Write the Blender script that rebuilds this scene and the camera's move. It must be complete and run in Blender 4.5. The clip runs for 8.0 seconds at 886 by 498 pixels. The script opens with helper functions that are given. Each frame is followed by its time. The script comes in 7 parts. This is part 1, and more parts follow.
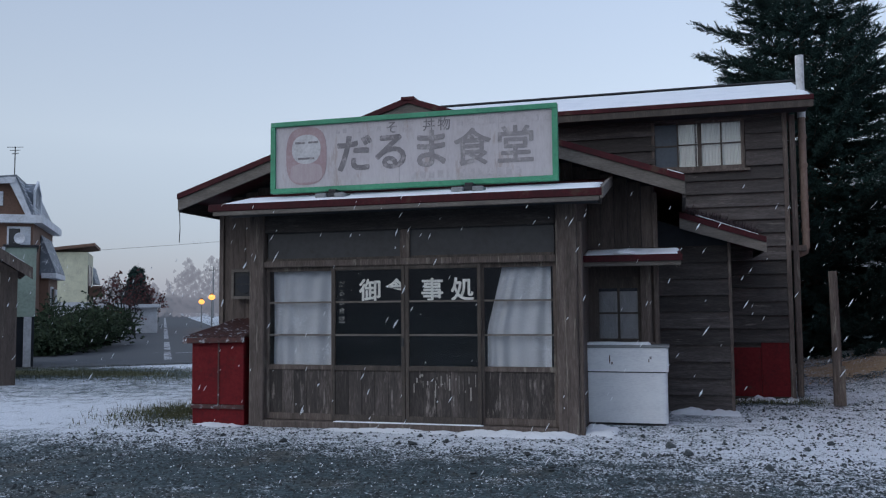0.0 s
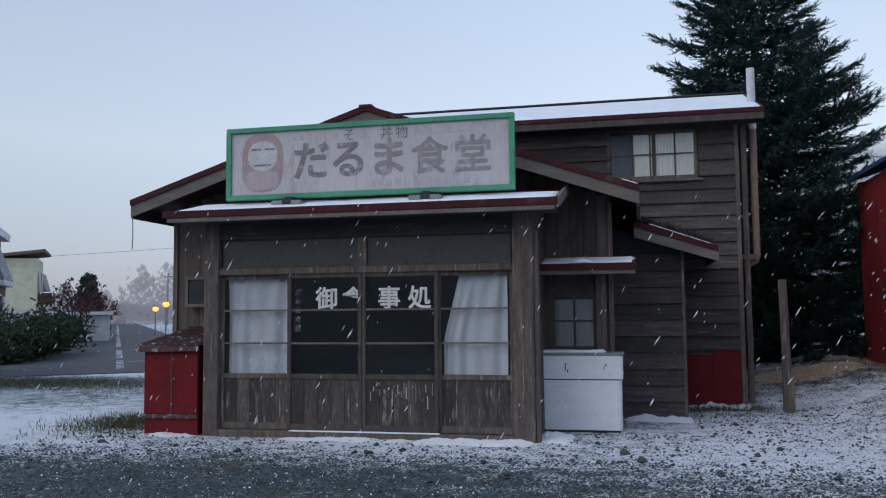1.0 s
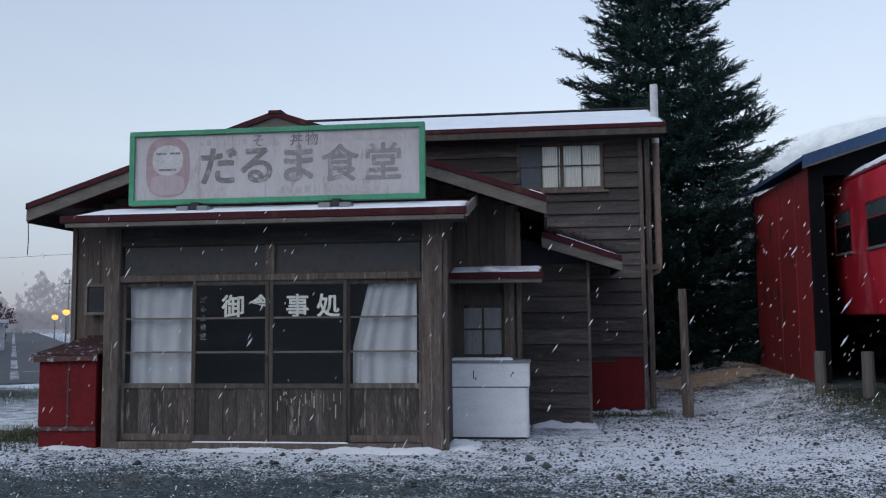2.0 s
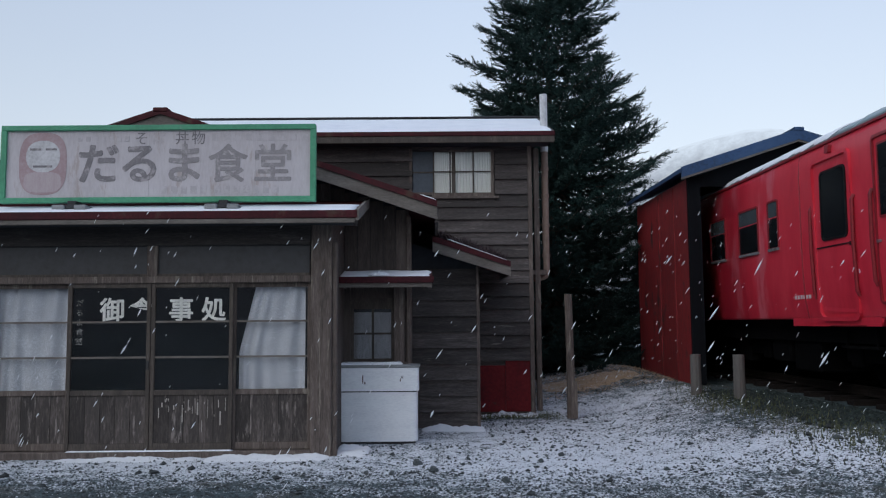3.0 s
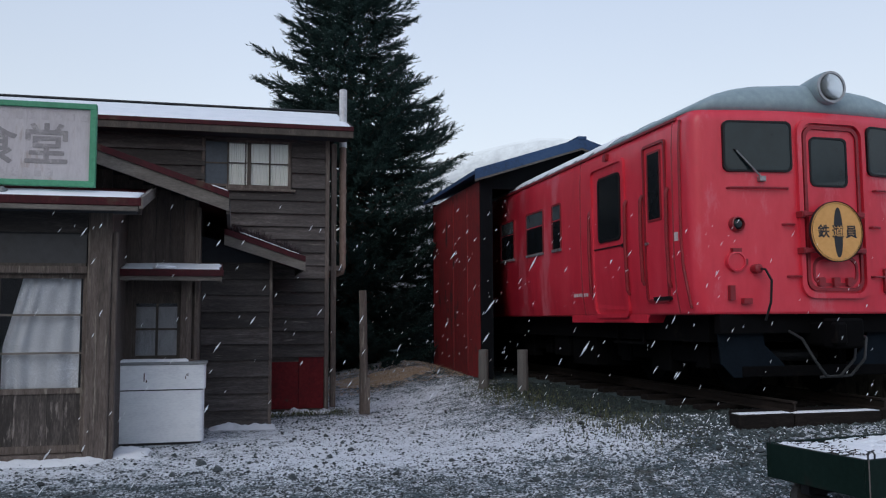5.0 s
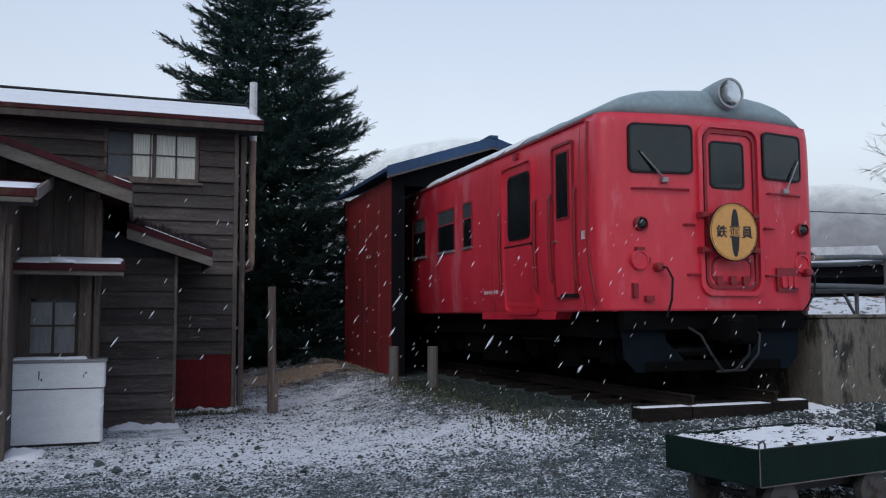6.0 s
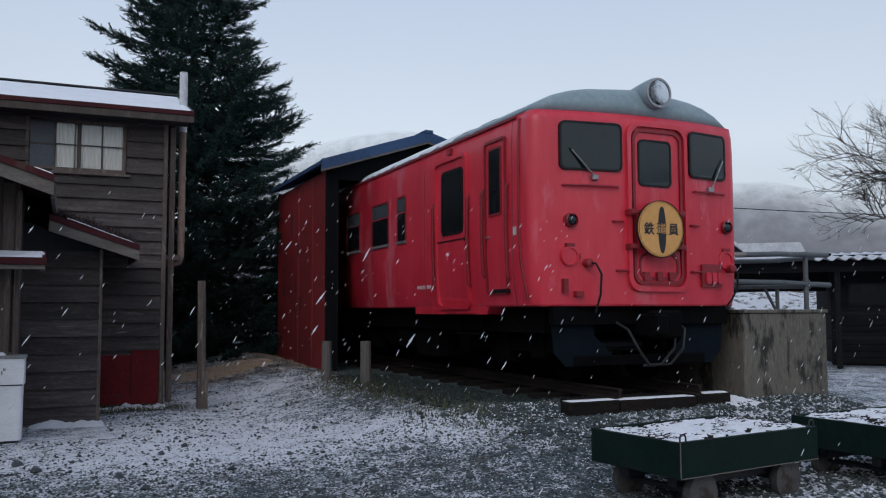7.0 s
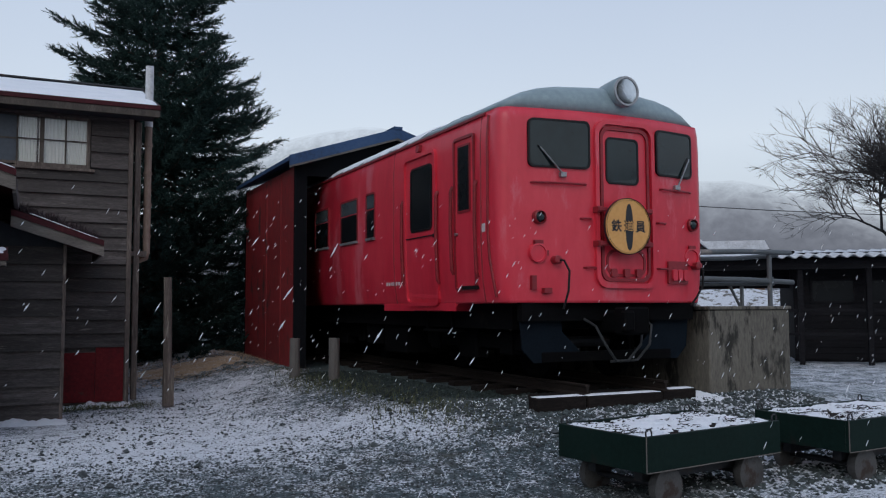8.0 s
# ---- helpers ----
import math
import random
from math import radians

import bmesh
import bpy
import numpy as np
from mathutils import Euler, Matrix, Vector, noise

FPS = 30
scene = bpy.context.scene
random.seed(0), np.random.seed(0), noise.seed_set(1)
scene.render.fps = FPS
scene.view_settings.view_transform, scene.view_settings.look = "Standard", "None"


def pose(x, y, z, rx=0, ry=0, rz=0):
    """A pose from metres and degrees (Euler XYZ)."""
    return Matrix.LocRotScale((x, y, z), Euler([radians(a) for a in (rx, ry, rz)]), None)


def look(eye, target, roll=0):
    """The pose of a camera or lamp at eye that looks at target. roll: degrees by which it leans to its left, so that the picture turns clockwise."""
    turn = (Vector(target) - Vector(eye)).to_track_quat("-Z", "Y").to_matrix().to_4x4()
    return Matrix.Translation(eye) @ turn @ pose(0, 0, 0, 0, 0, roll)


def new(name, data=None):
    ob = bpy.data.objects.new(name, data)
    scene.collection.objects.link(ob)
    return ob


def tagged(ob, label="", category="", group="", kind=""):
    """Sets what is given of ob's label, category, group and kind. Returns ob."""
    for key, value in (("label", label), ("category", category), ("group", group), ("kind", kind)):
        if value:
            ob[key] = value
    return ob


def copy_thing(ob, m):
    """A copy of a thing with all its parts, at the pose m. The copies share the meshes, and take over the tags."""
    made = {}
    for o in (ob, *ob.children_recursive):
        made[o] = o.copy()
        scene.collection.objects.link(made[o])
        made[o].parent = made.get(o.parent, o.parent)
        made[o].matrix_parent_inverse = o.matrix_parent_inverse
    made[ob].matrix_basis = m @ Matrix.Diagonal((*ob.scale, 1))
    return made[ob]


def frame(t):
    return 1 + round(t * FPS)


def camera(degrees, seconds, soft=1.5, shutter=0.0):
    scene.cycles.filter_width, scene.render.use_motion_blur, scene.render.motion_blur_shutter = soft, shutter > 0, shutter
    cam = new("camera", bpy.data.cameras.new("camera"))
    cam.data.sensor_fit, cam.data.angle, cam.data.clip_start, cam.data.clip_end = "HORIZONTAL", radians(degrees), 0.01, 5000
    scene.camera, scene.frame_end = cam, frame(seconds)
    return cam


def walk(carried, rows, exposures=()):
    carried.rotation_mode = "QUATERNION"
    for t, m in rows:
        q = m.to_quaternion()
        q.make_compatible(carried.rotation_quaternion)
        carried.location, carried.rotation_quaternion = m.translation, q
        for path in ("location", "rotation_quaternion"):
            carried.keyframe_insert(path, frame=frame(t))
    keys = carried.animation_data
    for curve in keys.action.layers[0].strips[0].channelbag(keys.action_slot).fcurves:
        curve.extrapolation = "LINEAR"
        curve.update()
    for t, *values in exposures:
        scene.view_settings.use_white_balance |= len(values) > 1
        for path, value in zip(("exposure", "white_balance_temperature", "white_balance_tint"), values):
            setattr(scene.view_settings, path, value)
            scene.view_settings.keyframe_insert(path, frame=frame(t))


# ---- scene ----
# ================= camera =================
cam = camera(55.17, 8.0, soft=1.2)
EYE = 1.45
ROWS = [
    (0.0, 0.000, -0.000, 0.000, 15.54, 3.88, 0.51),
    (0.5, 0.012, 0.004, -0.003, 14.58, 4.15, 0.55),
    (1.0, 0.017, -0.003, 0.012, 12.73, 4.33, 0.53),
    (2.5, 0.098, -0.018, 0.011, 3.39, 4.99, 0.52),
    (3.0, 0.110, -0.019, 0.023, -0.28, 5.00, 0.47),
    (3.5, 0.142, -0.010, 0.011, -3.81, 5.05, 0.47),
    (4.0, 0.171, -0.015, 0.001, -7.18, 4.97, 0.49),
    (4.5, 0.184, -0.000, 0.004, -10.47, 4.83, 0.38),
    (6.0, 0.213, -0.003, -0.018, -19.63, 4.58, 0.22),
    (6.5, 0.245, -0.011, -0.013, -21.98, 4.38, 0.21),
    (7.0, 0.267, -0.026, 0.000, -23.86, 4.13, 0.20),
    (7.5, 0.274, -0.028, -0.009, -25.09, 4.01, 0.18),
    (8.0, 0.271, -0.028, -0.008, -25.94, 3.94, 0.21),
]
walk(cam, [(t, pose(x, y, EYE + z, 90 + pitch, roll, yaw)) for t, x, y, z, yaw, pitch, roll in ROWS],
     exposures=[(0.0, -0.09, 6500, 10), (1.0, 0.0, 6550, 10), (2.5, 0.04, 6750, 10), (4.5, 0.02, 6950, 11), (6.0, 0.0, 6950, 11), (6.5, -0.09, 6900, 11), (7.0, -0.15, 6900, 11), (8.0, -0.16, 6900, 11)])

# ================= world and light =================
world = bpy.data.worlds.new("overcast_dusk")
scene.world = world
world.use_nodes = True
wn = world.node_tree.nodes
wl = world.node_tree.links
for n_ in list(wn):
    wn.remove(n_)
w_out = wn.new("ShaderNodeOutputWorld")
w_bg = wn.new("ShaderNodeBackground")
w_sky = wn.new("ShaderNodeTexSky")
w_sky.sky_type = "NISHITA"
w_sky.sun_disc = False
w_sky.sun_elevation = radians(30)
w_sky.sun_rotation = radians(200)
w_sky.air_density = 1.5
w_sky.dust_density = 1.0
w_co = wn.new("ShaderNodeTexCoord")
w_sep = wn.new("ShaderNodeSeparateXYZ")
w_ramp = wn.new("ShaderNodeValToRGB")
w_ramp.color_ramp.elements[0].position = 0.0
w_ramp.color_ramp.elements[0].color = (0.29, 0.345, 0.485, 1)
w_ramp.color_ramp.elements[1].position = 0.55
w_ramp.color_ramp.elements[1].color = (0.36, 0.46, 0.66, 1)
e_ = w_ramp.color_ramp.elements.new(0.08)
e_.color = (0.40, 0.48, 0.655, 1)
e_ = w_ramp.color_ramp.elements.new(0.19)
e_.color = (0.55, 0.635, 0.785, 1)
w_noise = wn.new("ShaderNodeTexNoise")
w_noise.inputs["Scale"].default_value = 1.6
w_noise.inputs["Detail"].default_value = 4
w_nm = wn.new("ShaderNodeMapRange")
w_nm.inputs["To Min"].default_value = 0.93
w_nm.inputs["To Max"].default_value = 1.07
w_mul = wn.new("ShaderNodeVectorMath")
w_mul.operation = "SCALE"
w_add = wn.new("ShaderNodeMix")
w_add.data_type = "RGBA"
w_add.blend_type = "ADD"
w_add.inputs["Factor"].default_value = 0.03
wl.new(w_co.outputs["Generated"], w_sep.inputs[0])
wl.new(w_co.outputs["Generated"], w_noise.inputs["Vector"])
wl.new(w_sep.outputs["Z"], w_ramp.inputs["Fac"])
wl.new(w_noise.outputs["Fac"], w_nm.inputs["Value"])
wl.new(w_ramp.outputs["Color"], w_mul.inputs[0])
w_west = wn.new("ShaderNodeMapRange")      # the cloud is a little heavier to the west
w_west.inputs["From Min"].default_value, w_west.inputs["From Max"].default_value = -0.7, 0.0
w_west.inputs["To Min"].default_value, w_west.inputs["To Max"].default_value = 0.80, 1.0
w_cloud = wn.new("ShaderNodeMath")
w_cloud.operation = "MULTIPLY"
wl.new(w_sep.outputs["X"], w_west.inputs["Value"])
wl.new(w_nm.outputs["Result"], w_cloud.inputs[0])
wl.new(w_west.outputs["Result"], w_cloud.inputs[1])
wl.new(w_cloud.outputs[0], w_mul.inputs["Scale"])
wl.new(w_mul.outputs[0], w_add.inputs["A"])
wl.new(w_sky.outputs["Color"], w_add.inputs["B"])
wl.new(w_add.outputs["Result"], w_bg.inputs["Color"])
w_bg.inputs["Strength"].default_value = 1.02
wl.new(w_bg.outputs[0], w_out.inputs[0])
sun_data = bpy.data.lights.new("sun", "SUN")
sun_data.energy = 0.85
sun_data.angle = radians(40)
sun_data.color = (0.95, 0.97, 1.0)
sun = new("sun", sun_data)
sun.matrix_world = look((-14, -10, 18), (0, 6, 0))

# ================= helpers for meshes =================
def link_mesh(name, bm, material, parent=None, label="", smooth=False):
    me = bpy.data.meshes.new(name)
    bm.normal_update()
    bm.to_mesh(me)
    bm.free()
    if material is not None:
        for m_ in (material if isinstance(material, (list, tuple)) else [material]):
            me.materials.append(m_)
    if smooth:
        for p_ in me.polygons:
            p_.use_smooth = True
    ob = new(name, me)
    if parent is not None:
        ob.parent = parent
    if label:
        ob["label"] = label
    return ob


def part(name, bm, material, parent, label="", smooth=False):
    """One mesh object under a thing or a part."""
    return link_mesh(name, bm, material, parent, label, smooth)


def thing(name, label, category, group="", kind="", at=(0, 0, 0), rz=0.0):
    ob = new(name)
    ob.empty_display_size = 0.2
    ob.matrix_world = pose(at[0], at[1], at[2], 0, 0, rz)
    return tagged(ob, label, category, group, kind)


def box(bm, x0, x1, y0, y1, z0, z1, bevel=0.0):
    vs = [bm.verts.new((x, y, z)) for z in (z0, z1) for y in (y0, y1) for x in (x0, x1)]
    q = [(0, 2, 3, 1), (4, 5, 7, 6), (0, 1, 5, 4), (2, 6, 7, 3), (0, 4, 6, 2), (1, 3, 7, 5)]
    fs = [bm.faces.new([vs[i] for i in f]) for f in q]
    if bevel > 0:
        es = list({e for f in fs for e in f.edges})
        bmesh.ops.bevel(bm, geom=es, offset=bevel, segments=1, affect="EDGES", profile=0.6)
    return bm


def boxes(*rows, bevel=0.0):
    bm = bmesh.new()
    for r in rows:
        b2 = bmesh.new()
        box(b2, *r, bevel=bevel)
        merge(bm, b2)
    return bm


def merge(bm, other, m=None):
    if m is not None:
        bmesh.ops.transform(other, matrix=m, verts=other.verts)
    me = bpy.data.meshes.new("tmp")
    other.to_mesh(me)
    other.free()
    bm.from_mesh(me)
    bpy.data.meshes.remove(me)
    return bm


def prism(points, axis, a0, a1):
    """A closed outline, given in the two other axes, drawn out along axis from a0 to a1."""
    bm = bmesh.new()
    def at(p, a):
        return (a, p[0], p[1]) if axis == "x" else (p[0], a, p[1]) if axis == "y" else (p[0], p[1], a)
    lo = [bm.verts.new(at(p, a0)) for p in points]
    hi = [bm.verts.new(at(p, a1)) for p in points]
    n = len(points)
    bm.faces.new(lo)
    bm.faces.new(hi[::-1])
    for i in range(n):
        bm.faces.new((lo[i], hi[i], hi[(i + 1) % n], lo[(i + 1) % n]))
    bmesh.ops.recalc_face_normals(bm, faces=bm.faces)
    return bm


def tube(path, r0, r1=None, n=10, caps=True):
    """A round bar along a list of points, its radius going from r0 to r1."""
    r1 = r0 if r1 is None else r1
    bm = bmesh.new()
    pts = [Vector(p) for p in path]
    rings = []
    side = None
    for i, p in enumerate(pts):
        d = (pts[min(i + 1, len(pts) - 1)] - pts[max(i - 1, 0)]).normalized()
        if side is None:
            side = d.orthogonal().normalized()
        side = (side - d * side.dot(d)).normalized()
        up = d.cross(side)
        r = r0 + (r1 - r0) * i / (len(pts) - 1)
        rings.append([bm.verts.new(p + side * r * math.cos(2 * math.pi * k / n) + up * r * math.sin(2 * math.pi * k / n)) for k in range(n)])
    for a, b in zip(rings, rings[1:]):
        for k in range(n):
            bm.faces.new((a[k], a[(k + 1) % n], b[(k + 1) % n], b[k]))
    if caps:
        bm.faces.new(rings[0][::-1])
        bm.faces.new(rings[-1])
    return bm


def lathe(profile, axis="z", n=24, centre=(0, 0, 0), caps=True):
    """Turns a list of (radius, height) about an axis through centre."""
    bm = bmesh.new()
    rings = []
    for r, h in profile:
        ring = []
        for k in range(n):
            c, s = r * math.cos(2 * math.pi * k / n), r * math.sin(2 * math.pi * k / n)
            p = (c, s, h) if axis == "z" else (c, h, s) if axis == "y" else (h, c, s)
            ring.append(bm.verts.new(Vector(p) + Vector(centre)))
        rings.append(ring)
    for a, b in zip(rings, rings[1:]):
        for k in range(n):
            bm.faces.new((a[k], a[(k + 1) % n], b[(k + 1) % n], b[k]))
    if caps:
        bm.faces.new(rings[0])
        bm.faces.new(rings[-1])
    bmesh.ops.recalc_face_normals(bm, faces=bm.faces)
    return bm


def lettering(text, size, material, name, parent, m, thick=0.0, depth=0.001, bold=0.0):
    """Painted letters in the built-in font, as a thin mesh; m puts its lower left corner, x along the line, z out."""
    cu = bpy.data.curves.new("letters", "FONT")
    cu.body = text
    cu.size = size
    cu.offset = thick
    cu.extrude = depth
    cu.resolution_u = 3
    ob = bpy.data.objects.new("letters", cu)
    scene.collection.objects.link(ob)
    dg = bpy.context.evaluated_depsgraph_get()
    me = bpy.data.meshes.new_from_object(ob.evaluated_get(dg))
    bpy.data.objects.remove(ob)
    me.name = name
    me.materials.clear()
    me.materials.append(material)
    if bold:
        bm = bmesh.new()
        for k in range(9):
            b2 = bmesh.new()
            b2.from_mesh(me)
            r = bold if k else 0
            merge(bm, b2, Matrix.Translation((r * math.cos(k * math.pi / 4), r * math.sin(k * math.pi / 4), 0.0001 * k)))
        bm.to_mesh(me)
        bm.free()
    me.transform(m)
    o2 = new(name, me)
    o2.parent = parent
    return o2


# ================= materials =================
def mat(name, base, rough=0.8, metal=0.0, dark=None, light=None, scale=6.0, grain=40.0, stretch=(1, 1, 1), bump=0.15,
        wear=None, wear_at=0.62, wear_scale=3.0, rand=0.0, coat=0.0, island=0.0, dist=0.01, spec=0.5):
    """A surface with broad stains and fine grain; wear is a second colour that shows in patches with a shape of their own."""
    m_ = bpy.data.materials.new(name)
    m_.use_nodes = True
    nt, b = m_.node_tree, m_.node_tree.nodes["Principled BSDF"]
    N, L = nt.nodes, nt.links
    dark = dark or tuple(c * 0.6 for c in base)
    light = light or tuple(min(1, c * 1.3) for c in base)
    co = N.new("ShaderNodeTexCoord")
    mp = N.new("ShaderNodeMapping")
    mp.inputs["Scale"].default_value = stretch
    L.new(co.outputs["Object"], mp.inputs["Vector"])
    n1 = N.new("ShaderNodeTexNoise")
    n1.inputs["Scale"].default_value = scale
    n1.inputs["Detail"].default_value = 5
    n1.inputs["Roughness"].default_value = 0.6
    n2 = N.new("ShaderNodeTexNoise")
    n2.inputs["Scale"].default_value = grain
    n2.inputs["Detail"].default_value = 4
    n2.inputs["Roughness"].default_value = 0.65
    vec = mp.outputs["Vector"]
    if rand or island:
        src = N.new("ShaderNodeObjectInfo") if rand else N.new("ShaderNodeNewGeometry")
        so = src.outputs["Random"] if rand else src.outputs["Random Per Island"]
        sh = N.new("ShaderNodeVectorMath")
        sh.operation = "MULTIPLY_ADD"
        L.new(so, sh.inputs[0])
        sh.inputs[1].default_value = (37, 53, 71)
        L.new(vec, sh.inputs[2])
        vec = sh.outputs[0]
    for n in (n1, n2):
        L.new(vec, n.inputs["Vector"])
    r1 = N.new("ShaderNodeValToRGB")
    r1.color_ramp.elements[0].position, r1.color_ramp.elements[1].position = 0.3, 0.72
    r1.color_ramp.elements[0].color, r1.color_ramp.elements[1].color = (*dark, 1), (*light, 1)
    mid = r1.color_ramp.elements.new(0.5)
    mid.color = (*base, 1)
    mx = N.new("ShaderNodeMix")
    mx.data_type = "FLOAT"
    mx.inputs["Factor"].default_value = 0.5
    L.new(n1.outputs["Fac"], mx.inputs["A"])
    L.new(n2.outputs["Fac"], mx.inputs["B"])
    L.new(mx.outputs["Result"], r1.inputs["Fac"])
    col = r1.outputs["Color"]
    if rand or island:
        mr = N.new("ShaderNodeMapRange")
        k = rand or island
        mr.inputs["To Min"].default_value, mr.inputs["To Max"].default_value = 1 - k, 1 + k
        L.new(so, mr.inputs["Value"])
        hv = N.new("ShaderNodeHueSaturation")
        L.new(mr.outputs["Result"], hv.inputs["Value"])
        L.new(col, hv.inputs["Color"])
        col = hv.outputs["Color"]
    if wear:
        n3 = N.new("ShaderNodeTexNoise")
        n3.inputs["Scale"].default_value = wear_scale
        n3.inputs["Detail"].default_value = 8
        n3.inputs["Roughness"].default_value = 0.68
        L.new(vec, n3.inputs["Vector"])
        r3 = N.new("ShaderNodeValToRGB")
        r3.color_ramp.elements[0].position, r3.color_ramp.elements[1].position = wear_at - 0.03, wear_at + 0.05
        L.new(n3.outputs["Fac"], r3.inputs["Fac"])
        mc = N.new("ShaderNodeMix")
        mc.data_type = "RGBA"
        L.new(r3.outputs["Color"], mc.inputs["Factor"])
        L.new(col, mc.inputs["A"])
        mc.inputs["B"].default_value = (*wear, 1)
        col = mc.outputs["Result"]
    L.new(col, b.inputs["Base Color"])
    b.inputs["Metallic"].default_value = metal
    b.inputs["Specular IOR Level"].default_value = spec
    rr = N.new("ShaderNodeMapRange")
    rr.inputs["To Min"].default_value, rr.inputs["To Max"].default_value = max(0.02, rough - 0.12), min(1, rough + 0.12)
    L.new(n1.outputs["Fac"], rr.inputs["Value"])
    L.new(rr.outputs["Result"], b.inputs["Roughness"])
    b.inputs["Coat Weight"].default_value = coat
    b.inputs["Coat Roughness"].default_value = 0.15
    if bump:
        bp = N.new("ShaderNodeBump")
        bp.inputs["Strength"].default_value = bump
        bp.inputs["Distance"].default_value = dist
        L.new(n2.outputs["Fac"], bp.inputs["Height"])
        L.new(bp.outputs["Normal"], b.inputs["Normal"])
    return m_

M_WOOD = mat("weathered_boards", (0.052, 0.044, 0.042), 0.85, dark=(0.015, 0.0125, 0.012), light=(0.125, 0.11, 0.106), scale=2.2, grain=14, stretch=(1, 1, 9), bump=0.4, rand=0.45, wear=(0.19, 0.17, 0.15), wear_at=0.66, wear_scale=2.0)
M_WOODV = mat("weathered_upright_boards", (0.086, 0.066, 0.058), 0.85, dark=(0.028, 0.022, 0.019), light=(0.145, 0.12, 0.103), scale=2.2, grain=16, stretch=(9, 9, 0.8), bump=0.4, rand=0.25, wear=(0.2, 0.175, 0.15), wear_at=0.66, wear_scale=1.4)
M_POST = mat("old_timber", (0.1, 0.077, 0.067), 0.85, dark=(0.024, 0.018, 0.016), light=(0.2, 0.165, 0.145), scale=1.6, grain=14, stretch=(9, 9, 0.8), bump=0.45, wear=(0.22, 0.19, 0.16), wear_at=0.6, wear_scale=2.2)
M_TRIM = mat("grey_timber_trim", (0.135, 0.118, 0.105), 0.8, dark=(0.065, 0.055, 0.048), light=(0.23, 0.205, 0.185), scale=2.0, grain=18, stretch=(1, 1, 5), bump=0.3)
M_FOOT = mat("damp_stained_boards", (0.05, 0.041, 0.037), 0.85, dark=(0.018, 0.015, 0.014), light=(0.15, 0.125, 0.115), scale=1.7, grain=11, stretch=(6, 6, 0.9), bump=0.4, rand=0.5, wear=(0.21, 0.18, 0.165), wear_at=0.6, wear_scale=2.6)
M_FADE = mat("half_faded_lettering", (0.255, 0.235, 0.245), 0.7, dark=(0.19, 0.175, 0.18), light=(0.33, 0.31, 0.31), scale=6, grain=40, bump=0, wear=(0.38, 0.35, 0.355), wear_at=0.56, wear_scale=9)
M_FRAME = mat("dark_door_frame", (0.055, 0.043, 0.036), 0.75, dark=(0.02, 0.016, 0.014), light=(0.12, 0.1, 0.085), scale=2, grain=18, stretch=(5, 5, 1), bump=0.3, wear=(0.2, 0.18, 0.16), wear_at=0.66)
M_REDROOF = mat("red_roof_paint", (0.050, 0.007, 0.011), 0.6, spec=0.2, dark=(0.022, 0.006, 0.007), light=(0.095, 0.013, 0.018), scale=3, grain=25, bump=0.15, wear=(0.07, 0.04, 0.03), wear_at=0.6)
M_REDTIN = mat("red_painted_tin", (0.125, 0.007, 0.010), 0.6, spec=0.18, dark=(0.05, 0.006, 0.008), light=(0.17, 0.016, 0.018), scale=2.2, grain=20, bump=0.15, wear=(0.07, 0.03, 0.022), wear_at=0.64)
M_RUST = mat("rusted_tin", (0.065, 0.026, 0.024), 0.75, dark=(0.028, 0.014, 0.013), light=(0.12, 0.045, 0.038), scale=5, grain=40, bump=0.3, wear=(0.42, 0.43, 0.46), wear_at=0.585, wear_scale=9)
M_SNOW = mat("fresh_snow", (0.80, 0.82, 0.86), 0.7, dark=(0.68, 0.71, 0.76), light=(0.88, 0.89, 0.92), scale=3, grain=45, bump=0.35, dist=0.02)
M_GREEN = mat("green_sign_frame", (0.05, 0.27, 0.15), 0.55, dark=(0.03, 0.18, 0.1), light=(0.08, 0.34, 0.2), scale=3, grain=30, bump=0.1, wear=(0.22, 0.3, 0.26), wear_at=0.66)
M_SIGN = mat("faded_sign_board", (0.49, 0.455, 0.475), 0.7, dark=(0.40, 0.36, 0.375), light=(0.56, 0.525, 0.54), scale=2.0, grain=12, stretch=(3, 1, 0.7), bump=0.05, wear=(0.40, 0.34, 0.33), wear_at=0.6, wear_scale=2.5)
M_INK = mat("faded_grey_lettering", (0.19, 0.175, 0.185), 0.7, dark=(0.12, 0.11, 0.12), light=(0.27, 0.25, 0.26), scale=6, grain=40, bump=0, wear=(0.34, 0.31, 0.32), wear_at=0.56, wear_scale=9)
M_INK2 = mat("pale_grey_lettering", (0.425, 0.39, 0.41), 0.7, scale=6, grain=40, bump=0, dark=(0.38, 0.345, 0.36), light=(0.47, 0.435, 0.45), wear=(0.49, 0.455, 0.475), wear_at=0.5, wear_scale=14)
M_DRED = mat("faded_red_painting", (0.37, 0.265, 0.28), 0.7, dark=(0.31, 0.20, 0.215), light=(0.44, 0.36, 0.37), scale=5, grain=30, bump=0)
M_DPINK = mat("washed_out_red_painting", (0.42, 0.345, 0.36), 0.7, dark=(0.36, 0.27, 0.285), light=(0.47, 0.41, 0.42), scale=5, grain=30, stretch=(6, 1, 1), bump=0)
M_DPALE = mat("faded_white_painting", (0.50, 0.49, 0.505), 0.7, scale=5, grain=30, bump=0)
